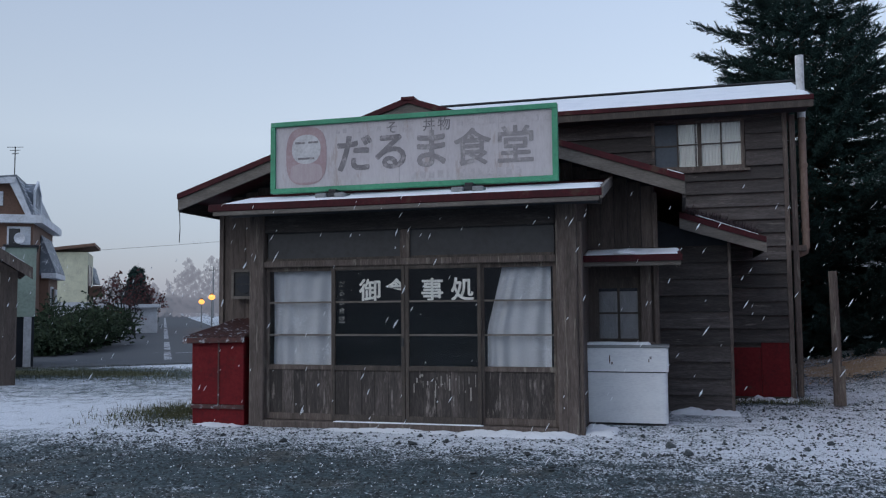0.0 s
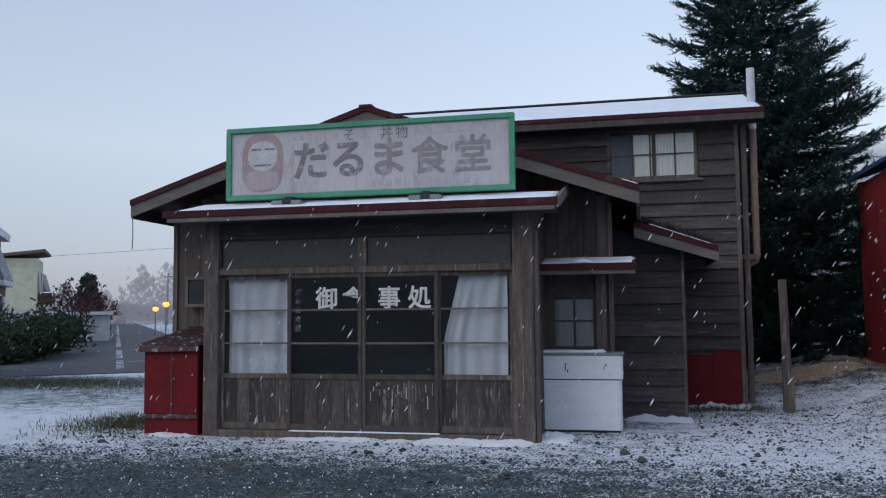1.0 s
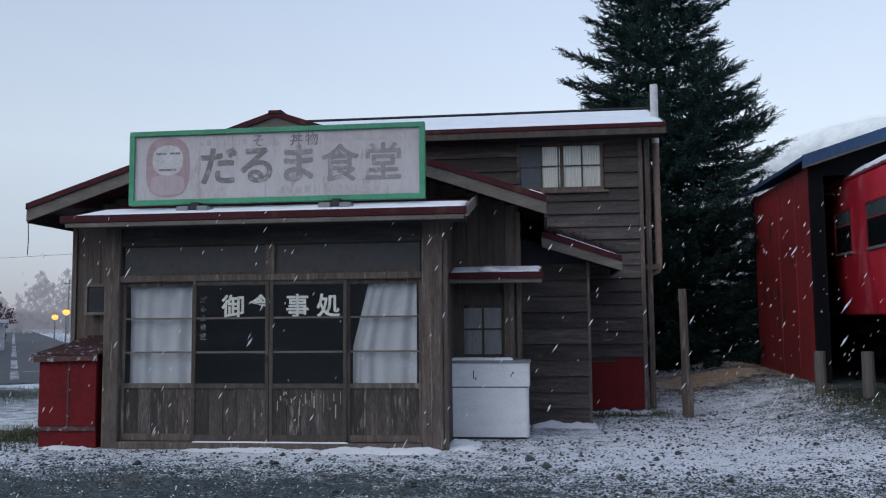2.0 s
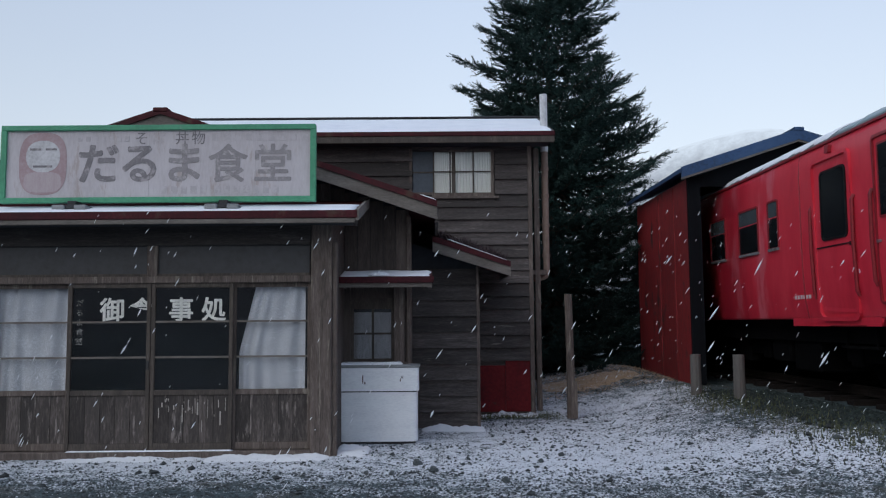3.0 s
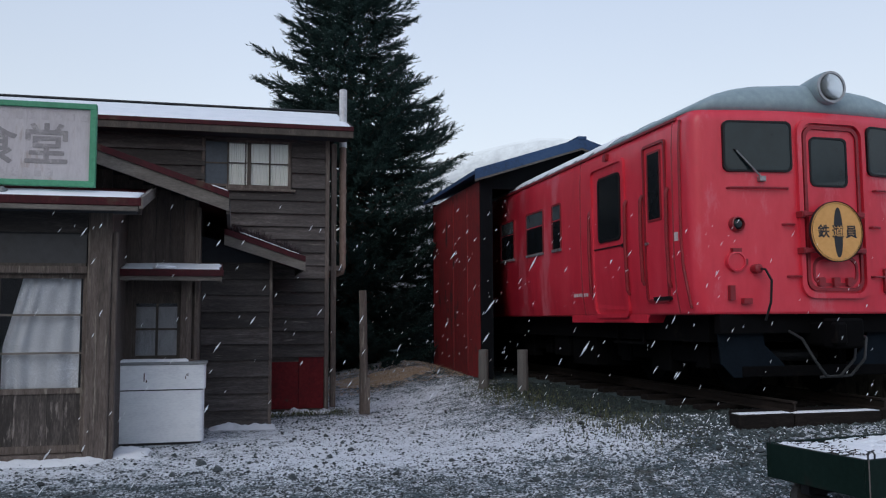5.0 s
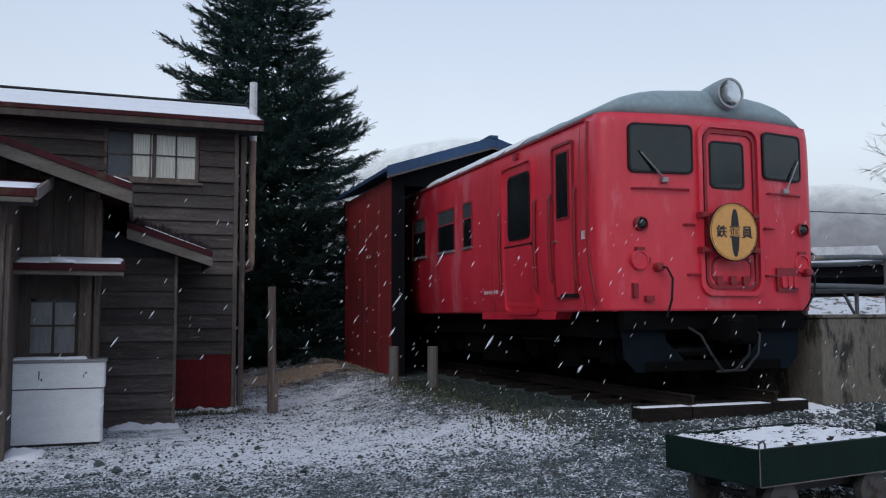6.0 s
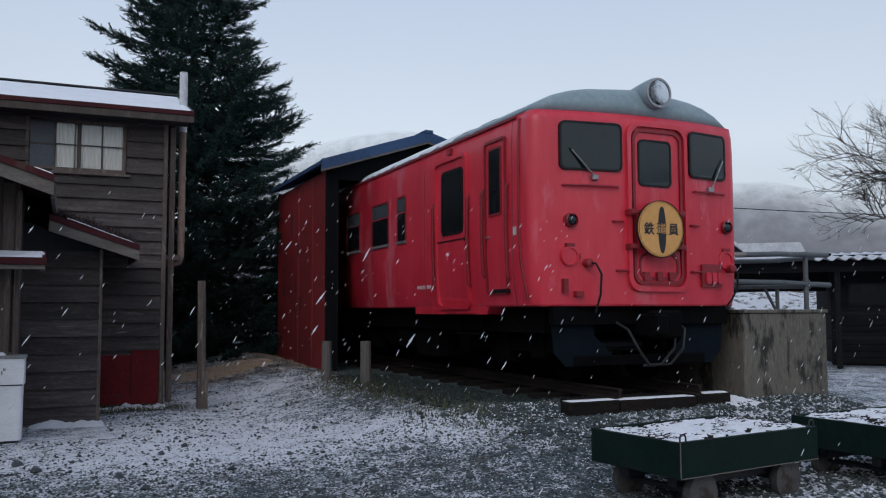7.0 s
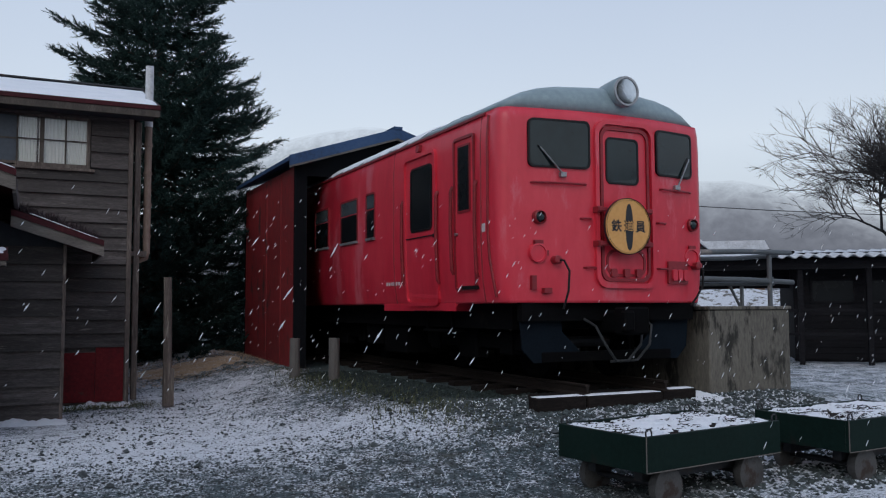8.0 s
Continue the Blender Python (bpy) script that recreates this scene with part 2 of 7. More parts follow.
M_WPAINT = mat("white_enamel", (0.72, 0.74, 0.77), 0.45, dark=(0.6, 0.62, 0.66), light=(0.8, 0.82, 0.84), scale=2.5, grain=20, stretch=(1, 1, 3), bump=0.08, wear=(0.42, 0.38, 0.34), wear_at=0.72, wear_scale=4)
M_WLETTER = mat("white_glass_paint", (0.62, 0.62, 0.58), 0.6, scale=8, grain=40, bump=0)
M_WLETTER2 = mat("worn_glass_paint", (0.34, 0.34, 0.33), 0.6, scale=8, grain=40, bump=0, wear=(0.06, 0.065, 0.07), wear_at=0.52, wear_scale=20)
# blue-black: shade of room, soffits and openings put into the colour, also backing
M_DARK = mat("dark_backing_and_shade", (0.02, 0.024, 0.032), 0.8, scale=2, grain=10, bump=0)
# plaster darkened so the room reads as unlit
M_INTW = mat("shade_dark_plaster", (0.055, 0.06, 0.075), 0.9, scale=2, grain=10, bump=0.05)
M_BLUEPANE = mat("blue_grey_boarding", (0.045, 0.06, 0.08), 0.5, scale=3, grain=20, bump=0.05)
M_BAMBOO = mat("rusted_pipe", (0.21, 0.145, 0.115), 0.7, dark=(0.12, 0.075, 0.055), light=(0.31, 0.24, 0.2), scale=5, grain=30, stretch=(4, 4, 1), bump=0.2)
M_WPIPE = mat("pale_grey_pipe", (0.55, 0.56, 0.58), 0.6, scale=5, grain=30, bump=0.1)
M_IRON = mat("dark_iron", (0.035, 0.036, 0.04), 0.6, metal=0.4, scale=6, grain=40, bump=0.2, wear=(0.08, 0.05, 0.04), wear_at=0.62)
M_GREYMETAL = mat("grey_galvanised", (0.22, 0.23, 0.24), 0.5, metal=0.3, scale=6, grain=40, bump=0.12, wear=(0.12, 0.1, 0.09), wear_at=0.6)


def glass_mat(name, tint=(0.9, 0.95, 1.0)):
    m_ = bpy.data.materials.new(name)
    m_.use_nodes = True
    nt = m_.node_tree
    nt.nodes.clear()
    out = nt.nodes.new("ShaderNodeOutputMaterial")
    mix = nt.nodes.new("ShaderNodeMixShader")
    tr = nt.nodes.new("ShaderNodeBsdfTransparent")
    tr.inputs["Color"].default_value = (*tint, 1)
    gl = nt.nodes.new("ShaderNodeBsdfGlossy")
    gl.inputs["Roughness"].default_value = 0.04
    fr = nt.nodes.new("ShaderNodeFresnel")
    fr.inputs["IOR"].default_value = 1.5
    no = nt.nodes.new("ShaderNodeTexNoise")
    no.inputs["Scale"].default_value = 2.5
    bp = nt.nodes.new("ShaderNodeBump")
    bp.inputs["Strength"].default_value = 0.04
    nt.links.new(no.outputs["Fac"], bp.inputs["Height"])
    nt.links.new(bp.outputs["Normal"], gl.inputs["Normal"])
    nt.links.new(fr.outputs[0], mix.inputs[0])
    nt.links.new(tr.outputs[0], mix.inputs[1])
    nt.links.new(gl.outputs[0], mix.inputs[2])
    nt.links.new(mix.outputs[0], out.inputs[0])
    return m_


def lace_mat(name):
    """White lace: fine holes on a rounded pattern let the dark room through."""
    m_ = bpy.data.materials.new(name)
    m_.use_nodes = True
    nt = m_.node_tree
    b = nt.nodes["Principled BSDF"]
    b.inputs["Base Color"].default_value = (0.88, 0.885, 0.93, 1)
    b.inputs["Roughness"].default_value = 0.9
    co = nt.nodes.new("ShaderNodeTexCoord")
    vo = nt.nodes.new("ShaderNodeTexVoronoi")
    vo.inputs["Scale"].default_value = 38
    no = nt.nodes.new("ShaderNodeTexNoise")
    no.inputs["Scale"].default_value = 5
    no.inputs["Detail"].default_value = 3
    ad = nt.nodes.new("ShaderNodeMath")
    ad.operation = "ADD"
    rp = nt.nodes.new("ShaderNodeValToRGB")
    rp.color_ramp.elements[0].position, rp.color_ramp.elements[1].position = 0.5, 1.05
    rp.color_ramp.elements[0].color, rp.color_ramp.elements[1].color = (0.99, 0.99, 0.99, 1), (0.72, 0.72, 0.72, 1)
    nt.links.new(co.outputs["Object"], vo.inputs["Vector"])
    nt.links.new(co.outputs["Object"], no.inputs["Vector"])
    nt.links.new(vo.outputs["Distance"], ad.inputs[0])
    nt.links.new(no.outputs["Fac"], ad.inputs[1])
    nt.links.new(ad.outputs[0], rp.inputs["Fac"])
    nt.links.new(rp.outputs["Color"], b.inputs["Alpha"])
    return m_


M_GLASS = glass_mat("window_glass", (0.93, 0.95, 0.97))
M_LACE = lace_mat("white_lace")
M_CLOTH = mat("off_white_curtain", (0.72, 0.69, 0.64), 0.9, scale=3, grain=30, stretch=(6, 6, 1), bump=0.1, dark=(0.68, 0.65, 0.6), light=(0.86, 0.83, 0.78))
M_MUD = mat("dark_glazing", (0.034, 0.035, 0.040), 0.45, scale=3, grain=12, bump=0.03)


# ================= ground =================
def sstep(a, b, x):
    t = min(1.0, max(0.0, (x - a) / (b - a)))
    return t * t * (3 - 2 * t)


def ground_z(x, y):
    bed = sstep(2.0, 4.6, x) * sstep(5.6, 8.6, y) * (1 - sstep(8.6, 12.0, x) * 0.55)
    far = math.hypot(x, y)
    z = 0.37 * bed + 0.27 * sstep(12.8, 18.5, y) * sstep(0.3, 2.0, x) * (1 - sstep(3.6, 5.0, x))
    if far < 30:
        k = 1 - sstep(18, 30, far)
        z += k * (0.012 * noise.noise((x * 1.3, y * 1.3, 0)) + 0.006 * noise.noise((x * 4.1, y * 4.1, 2)))
    return z


def ground_mat():
    m_ = bpy.data.materials.new("snowy_gravel")
    m_.use_nodes = True
    nt, b = m_.node_tree, m_.node_tree.nodes["Principled BSDF"]
    N, L = nt.nodes, nt.links
    co = N.new("ShaderNodeTexCoord")

    def nz(scale, detail=6, rough=0.6):
        n = N.new("ShaderNodeTexNoise")
        n.inputs["Scale"].default_value = scale
        n.inputs["Detail"].default_value = detail
        n.inputs["Roughness"].default_value = rough
        L.new(co.outputs["Object"], n.inputs["Vector"])
        return n.outputs["Fac"]

    def ramp(fac, stops):
        r = N.new("ShaderNodeValToRGB")
        el = r.color_ramp.elements
        el[0].position, el[0].color = stops[0][0], (*stops[0][1], 1)
        el[1].position, el[1].color = stops[1][0], (*stops[1][1], 1)
        for p_, c_ in stops[2:]:
            e = el.new(p_)
            e.color = (*c_, 1)
        L.new(fac, r.inputs["Fac"])
        return r.outputs["Color"]

    def mixc(f, a, b_):
        x = N.new("ShaderNodeMix")
        x.data_type = "RGBA"
        L.new(f, x.inputs["Factor"])
        L.new(a, x.inputs["A"])
        L.new(b_, x.inputs["B"])
        return x.outputs["Result"]

    def math_(op, a, b_=None, v=None):
        x = N.new("ShaderNodeMath")
        x.operation = op
        L.new(a, x.inputs[0])
        if b_ is not None:
            L.new(b_, x.inputs[1])
        elif v is not None:
            x.inputs[1].default_value = v
        return x.outputs[0]

    vo = N.new("ShaderNodeTexVoronoi")
    vo.inputs["Scale"].default_value = 28
    L.new(co.outputs["Object"], vo.inputs["Vector"])
    stone = ramp(vo.outputs["Color"], [(0.1, (0.019, 0.031, 0.034)), (0.9, (0.082, 0.114, 0.122))])
    earth = ramp(nz(9), [(0.35, (0.05, 0.045, 0.035)), (0.7, (0.13, 0.11, 0.075))])
    grass = ramp(nz(60), [(0.35, (0.04, 0.045, 0.02)), (0.68, (0.17, 0.15, 0.07))])
    attr = N.new("ShaderNodeAttribute")
    attr.attribute_name = "cover"
    sp = N.new("ShaderNodeSeparateColor")
    L.new(attr.outputs["Color"], sp.inputs[0])
    snow_amt, grass_amt, straw_amt = sp.outputs[0], sp.outputs[1], sp.outputs[2]
    base = mixc(ramp(math_("ADD", nz(1.1), math_("MULTIPLY", nz(7), v=0.4)), [(0.72, (0, 0, 0)), (0.86, (0.5, 0.5, 0.5))]), stone, earth)
    gm = math_("GREATER_THAN", math_("ADD", grass_amt, math_("MULTIPLY", nz(5), v=0.5)), v=0.80)
    base = mixc(gm, base, grass)
    straw = ramp(nz(45), [(0.3, (0.34, 0.22, 0.13)), (0.7, (0.60, 0.44, 0.29))])
    st = math_("GREATER_THAN", math_("ADD", straw_amt, math_("MULTIPLY", nz(6), v=0.5)), v=0.8)
    base = mixc(st, base, straw)
    # snow lies between and upon the stones, in drifts and specks
    vs_ = N.new("ShaderNodeTexVoronoi")
    vs_.inputs["Scale"].default_value = 62
    L.new(co.outputs["Object"], vs_.inputs["Vector"])
    cell = N.new("ShaderNodeSeparateColor")
    L.new(vs_.outputs["Color"], cell.inputs[0])
    fine = math_("ADD", math_("MULTIPLY", cell.outputs[0], v=0.24), math_("MULTIPLY", nz(3.2, 8, 0.62), v=0.62))
    fine = math_("ADD", fine, math_("MULTIPLY", nz(17, 6, 0.75), v=0.56))
    thr = math_("ADD", fine, math_("MULTIPLY", snow_amt, v=0.75))
    rr = N.new("ShaderNodeMapRange")
    rr.inputs["From Min"].default_value, rr.inputs["From Max"].default_value = 1.0, 1.13
    L.new(thr, rr.inputs["Value"])
    snow = ramp(nz(30), [(0.3, (0.54, 0.57, 0.62)), (0.7, (0.77, 0.79, 0.83))])
    col = mixc(rr.outputs["Result"], base, snow)
    L.new(col, b.inputs["Base Color"])
    b.inputs["Roughness"].default_value = 0.85
    b.inputs["Specular IOR Level"].default_value = 0.3
    bp = N.new("ShaderNodeBump")
    bp.inputs["Strength"].default_value = 0.7
    bp.inputs["Distance"].default_value = 0.02
    hh = math_("ADD", vo.outputs["Distance"], math_("MULTIPLY", nz(38, 3), v=0.6))
    L.new(hh, bp.inputs["Height"])
    L.new(bp.outputs["Normal"], b.inputs["Normal"])
    return m_


def cover(x, y):
    """How much snow, green grass and straw lies on the ground at a place."""
    n1 = noise.noise((x * 0.35, y * 0.35, 5.0))
    snow = 0.50 + 0.13 * n1
    near = 1 - sstep(6.9, 8.9, y + 0.01 * x + 0.5 * noise.noise((x * 0.9, y * 0.9, 1)))
    if x < 5.5:
        snow -= 0.22 * near * (1 - 0.55 * sstep(1.5, 4.5, x))     # wheel-worn roadside
    bed = sstep(4.0, 4.9, x + 0.25 * noise.noise((x, y * 0.8, 4))) * sstep(5.2, 6.8, y)
    snow -= (0.07 + 0.43 * sstep(7.4, 9.2, y)) * bed * (1 - sstep(8.5, 10.5, x))
    snow += 0.07 * math.exp(-((x - 2.6) / 2.0) ** 2 - ((y - 10.0) / 2.4) ** 2)
    snow += 0.16 * math.exp(-((x + 8.0) / 3.2) ** 2 - ((y - 10.6) / 2.4) ** 2)
    snow += 0.09 * math.exp(-((x + 1.5) / 3.0) ** 2 - ((y - 9.2) / 0.7) ** 2)
    snow += 0.20 * math.exp(-((x - 3.9) / 1.1) ** 2 - ((y - 8.3) / 0.9) ** 2)
    grass = 0.0
    grass += 0.6 * math.exp(-((x + 6.6) / 0.9) ** 2 - ((y - 10.4) / 0.8) ** 2)
    grass += 0.55 * math.exp(-((x - 1.3) / 0.7) ** 2 - ((y - 13.3) / 0.35) ** 2)
    grass += 0.35 * math.exp(-((x - 4.0) / 0.8) ** 2 - ((y - 10.5) / 1.5) ** 2)
    grass += 0.75 * math.exp(-((x + 13.5) / 4.5) ** 2 - ((y - 16.6) / 1.3) ** 2)
    straw = 0.85 * math.exp(-((x - 3.0) / 1.5) ** 2 - ((y - 16.6) / 1.25) ** 2)
    snow += 0.10 * math.exp(-((x - 2.8) / 1.2) ** 2 - ((y - 13.6) / 1.2) ** 2) + 0.12 * math.exp(-((y - 19.0) / 0.7) ** 2)
    snow -= 0.5 * grass + 0.25 * straw
    if y > 24 and x < 0:
        snow += 0.05
    return max(0, snow), max(0, grass), max(0, straw)


def build_ground():
    xs = sorted({round(v, 3) for v in [-900, -500, -250, -140, -90, -60, -45, -34] + [-26 + 0.5 * i for i in range(28)] + [-12 + 0.2 * i for i in range(121)] + [12 + 0.6 * i for i in range(31)] + [34, 45, 60, 90, 140, 250, 500, 900]})
    ys = sorted({round(v, 3) for v in [-900, -300, -100, -40, -15, -5, 0, 2] + [3 + 0.2 * i for i in range(86)] + [20 + 0.6 * i for i in range(34)] + [45, 55, 70, 100, 150, 250, 500, 900]})
    bm = bmesh.new()
    lay = bm.verts.layers.float_color.new("cover")
    g = []
    for y in ys:
        row = []
        for x in xs:
            v = bm.verts.new((x, y, ground_z(x, y)))
            v[lay] = (*cover(x, y), 1)
            row.append(v)
        g.append(row)
    for j in range(len(ys) - 1):
        for i in range(len(xs) - 1):
            bm.faces.new((g[j][i], g[j][i + 1], g[j + 1][i + 1], g[j + 1][i]))
    ob = link_mesh("ground", bm, ground_mat(), None, "", True)
    return tagged(ob, "gravel yard thinly covered with fresh snow", "ground", "", "structure")


build_ground()


# ================= the diner =================

diner = thing("diner_building", "weathered brown timber diner with red-edged snowy roofs", "building")

RNG = random.Random(7)
PLANKS = []  # rows to be made at the end: parent, x0, x1, y, z0, z1, upright


def weatherboards(parent, x0, x1, y, z0, z1, h):
    n = max(1, round((z1 - z0) / h))
    for i in range(n):
        a, b = z0 + (z1 - z0) * i / n, z0 + (z1 - z0) * (i + 1) / n
        PLANKS.append((parent, x0, x1, y, a, b, False))


def upright_boards(parent, x0, x1, y, z0, z1, w, top=None):
    n = max(1, round((x1 - x0) / w))
    for i in range(n):
        a, b = x0 + (x1 - x0) * i / n, x0 + (x1 - x0) * (i + 1) / n
        zt = z1 if top is None else min(top(a), top(b))
        PLANKS.append((parent, a, b, y, z0, zt, True))


# --- front bay ---
BX0, BX1, BY = -5.19, -1.10, 9.6
for a, b in ((-5.19, -4.99), (-1.34, -1.10)):
    part("corner_post", boxes((a, b, BY, BY + 0.16, -0.05, 2.62), bevel=0.012), M_POST, diner, "worn timber corner post")
part("corner_strip", boxes((-1.10, -1.045, BY + 0.03, BY + 0.12, -0.03, 2.4), bevel=0.006), M_POST, diner)
part("lintel", boxes((-4.99, -1.34, BY + 0.01, BY + 0.15, 1.95, 2.03), bevel=0.008), M_POST, diner)
part("header_beam", boxes((-4.99, -1.34, BY + 0.02, BY + 0.15, 2.38, 2.62), bevel=0.008), M_WOOD, diner)
for a, b in ((-4.97, -3.21), (-3.09, -1.36)):
    tp = part("transom_panel", boxes((a, b, BY + 0.07, BY + 0.10, 2.02, 2.39)), M_MUD, diner, "dark transom panel over the doors")
    part("transom_bar", boxes((a, b, BY + 0.04, BY + 0.07, 2.03, 2.06)), M_FRAME, tp)
part("transom_post", boxes((-3.21, -3.09, BY + 0.03, BY + 0.14, 2.03, 2.38), bevel=0.006), M_POST, diner)
part("door_sill", boxes((-4.99, -1.34, BY - 0.03, BY + 0.16, -0.04, 0.075), bevel=0.012), M_POST, diner)
for a, b in ((-5.19, -5.13), (-1.16, -1.10)):
    part("side_wall", boxes((a, b, BY + 0.16, 10.9, -0.05, 2.75)), M_WOODV, diner)
# room surfaces carry the indoor shade in their base colour
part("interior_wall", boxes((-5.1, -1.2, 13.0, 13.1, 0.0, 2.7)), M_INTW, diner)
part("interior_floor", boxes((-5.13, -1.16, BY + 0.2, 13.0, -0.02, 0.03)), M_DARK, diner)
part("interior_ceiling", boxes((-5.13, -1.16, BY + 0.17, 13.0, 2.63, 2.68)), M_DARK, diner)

DOORX = [-4.99, -4.07, -3.15, -2.24, -1.34]


def sliding_door(i):
    x0, x1 = DOORX[i], DOORX[i + 1]
    front = i in (1, 2)
    y0 = BY + (0.03 if front else 0.075)
    st = 0.045
    if front:
        x0, x1 = (x0 - 0.02, x1 - 0.003) if i == 1 else (x0 + 0.003, x1 + 0.02)
    wood = M_FRAME if front else M_POST
    d = part("sliding_door", boxes((x0 + st, x1 - st, y0, y0 + 0.035, 0.69, 0.75), bevel=0.004), wood, diner, "glazed wooden sliding door with boarded foot")
    for a in (x0, x1 - st):
        part("stile", boxes((a, a + st, y0, y0 + 0.035, 0.08, 1.95), bevel=0.004), wood, d)
    part("foot_rail", boxes((x0 + st, x1 - st, y0, y0 + 0.035, 0.08, 0.16), bevel=0.004), wood, d)
    part("top_rail", boxes((x0 + st, x1 - st, y0, y0 + 0.035, 1.90, 1.95), bevel=0.004), wood, d)
    for z in (1.115, 1.515):
        part("glazing_bar", boxes((x0 + st, x1 - st, y0 + 0.006, y0 + 0.03, z - 0.011, z + 0.011)), M_TRIM, d)
    for a, b in ((0.75, 1.104), (1.126, 1.504), (1.526, 1.90)):
        g = part("pane", boxes((x0 + st, x1 - st, y0 + 0.016, y0 + 0.02, a, b)), M_GLASS, d)
        g.visible_shadow = False
    n = 5
    for k in range(n):
        a, b = x0 + st + (x1 - x0 - 2 * st) * k / n, x0 + st + (x1 - x0 - 2 * st) * (k + 1) / n
        part("foot_board", boxes((a + 0.002, b - 0.002, y0 + 0.012 + RNG.random() * 0.006, y0 + 0.03, 0.16, 0.69)), M_FOOT, d)
    if i == 1:
        hb = part("latch", boxes((x1 - 0.04, x1 - 0.01, y0 - 0.012, y0, 0.98, 1.08), bevel=0.003), M_IRON, d)
    return d


doors = [sliding_door(i) for i in range(4)]

# flaked pale paint runs on one foot panel
M_FLAKED = mat("flaked_paint", (0.36, 0.33, 0.30), 0.9, bump=0.1)
for k in range(26):
    x = -3.08 + RNG.random() * 0.80
    z = 0.66 - RNG.random() ** 2 * 0.25
    h = 0.02 + RNG.random() ** 3 * 0.2
    w = 0.004 + RNG.random() ** 2 * 0.015
    part("flaked_paint", boxes((x, x + w, BY + 0.0385, BY + 0.0405, z - h, z)), M_FLAKED, doors[2])

# letters on the panes
def on_front(x, y, z):
    return Matrix.Translation((x, y, z)) @ Matrix.Rotation(radians(90), 4, "X")


for ch, x in (("御", -3.735), ("食", -3.40), ("事", -2.955), ("処", -2.585)):
    d = doors[1] if x < -3.2 else doors[2]
    lt = lettering(ch, 0.285, M_WLETTER, "painted_letter", d, on_front(x, BY + 0.042, 1.545), thick=0.0, bold=0.006)
    if ch == "食":       # its lower strokes have worn away
        bm = bmesh.new()
        bm.from_mesh(lt.data)
        bmesh.ops.bisect_plane(bm, geom=bm.verts[:] + bm.edges[:] + bm.faces[:], plane_co=(-3.30, 0, 1.67), plane_no=(0.25, 0, 1), clear_inner=True)
        bm.to_mesh(lt.data)
        bm.free()
for k, ch in enumerate("だるま食堂"):
    lettering(ch, 0.088, M_WLETTER2, "painted_letter", doors[1], on_front(-4.005, BY + 0.042, 1.70 - 0.108 * k), thick=0.0)


def curtain(x0, x1, z0, z1, y, slant=0.0, label=""):
    """A hung lace sheet with folds; slant pulls its lower inner corner sideways."""
    bm = bmesh.new()
    nx, nz = 60, 14
    grid = []
    for j in range(nz + 1):
        v = j / nz
        z = z1 - (z1 - z0) * v
        row = []
        for i in range(nx + 1):
            u = i / nx
            left = x0 - slant * min(1.0, v * 1.6)
            x = left + (x1 - left) * u
            dy = 0.014 * math.sin(u * 31 + 2.2 * math.sin(u * 5) + 1.2 * math.sin(v * 2)) + 0.012 * math.sin(u * 13 + v * 3)
            row.append(bm.verts.new((x, y + dy, z + 0.006 * math.sin(u * 40))))
        grid.append(row)
    for j in range(nz):
        for i in range(nx):
            bm.faces.new((grid[j][i], grid[j + 1][i], grid[j + 1][i + 1], grid[j][i + 1]))
    ob = link_mesh("lace_curtain", bm, M_LACE, None, "", True)
    return tagged(ob, label or "white lace curtain hanging inside the diner's glass door", "curtain", "lace curtains")


curtain(-4.93, -4.12, 0.74, 1.91, BY + 0.16)
curtain(-1.99, -1.42, 0.74, 1.91, BY + 0.16, 0.19, "white lace curtain drawn aside behind the diner's glass door")

# --- canopy over the bay ---
canopy = part("canopy", prism([(9.2, 2.62), (9.2, 2.70), (10.6, 3.02), (10.6, 2.94)], "x", -5.50, -0.79), M_REDROOF, diner, "red-edged canopy roof")
part("fascia", boxes((-5.52, -0.77, 9.165, 9.2, 2.628, 2.715), bevel=0.006), M_REDROOF, diner)
part("fascia_batten", boxes((-5.46, -0.80, 9.175, 9.21, 2.575, 2.628), bevel=0.005), M_TRIM, diner)
part("verge_board", prism([(9.17, 2.60), (9.17, 2.72), (10.6, 3.05), (10.6, 2.93)], "x", -0.79, -0.755), M_TRIM, diner)
# soffit in the near-black tone, canopy shade put into its colour
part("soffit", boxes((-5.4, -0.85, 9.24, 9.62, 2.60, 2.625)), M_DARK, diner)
part("dark_infill", boxes((-5.5, -0.82, 9.62, 9.7, 2.6, 2.78)), M_WOOD, diner)


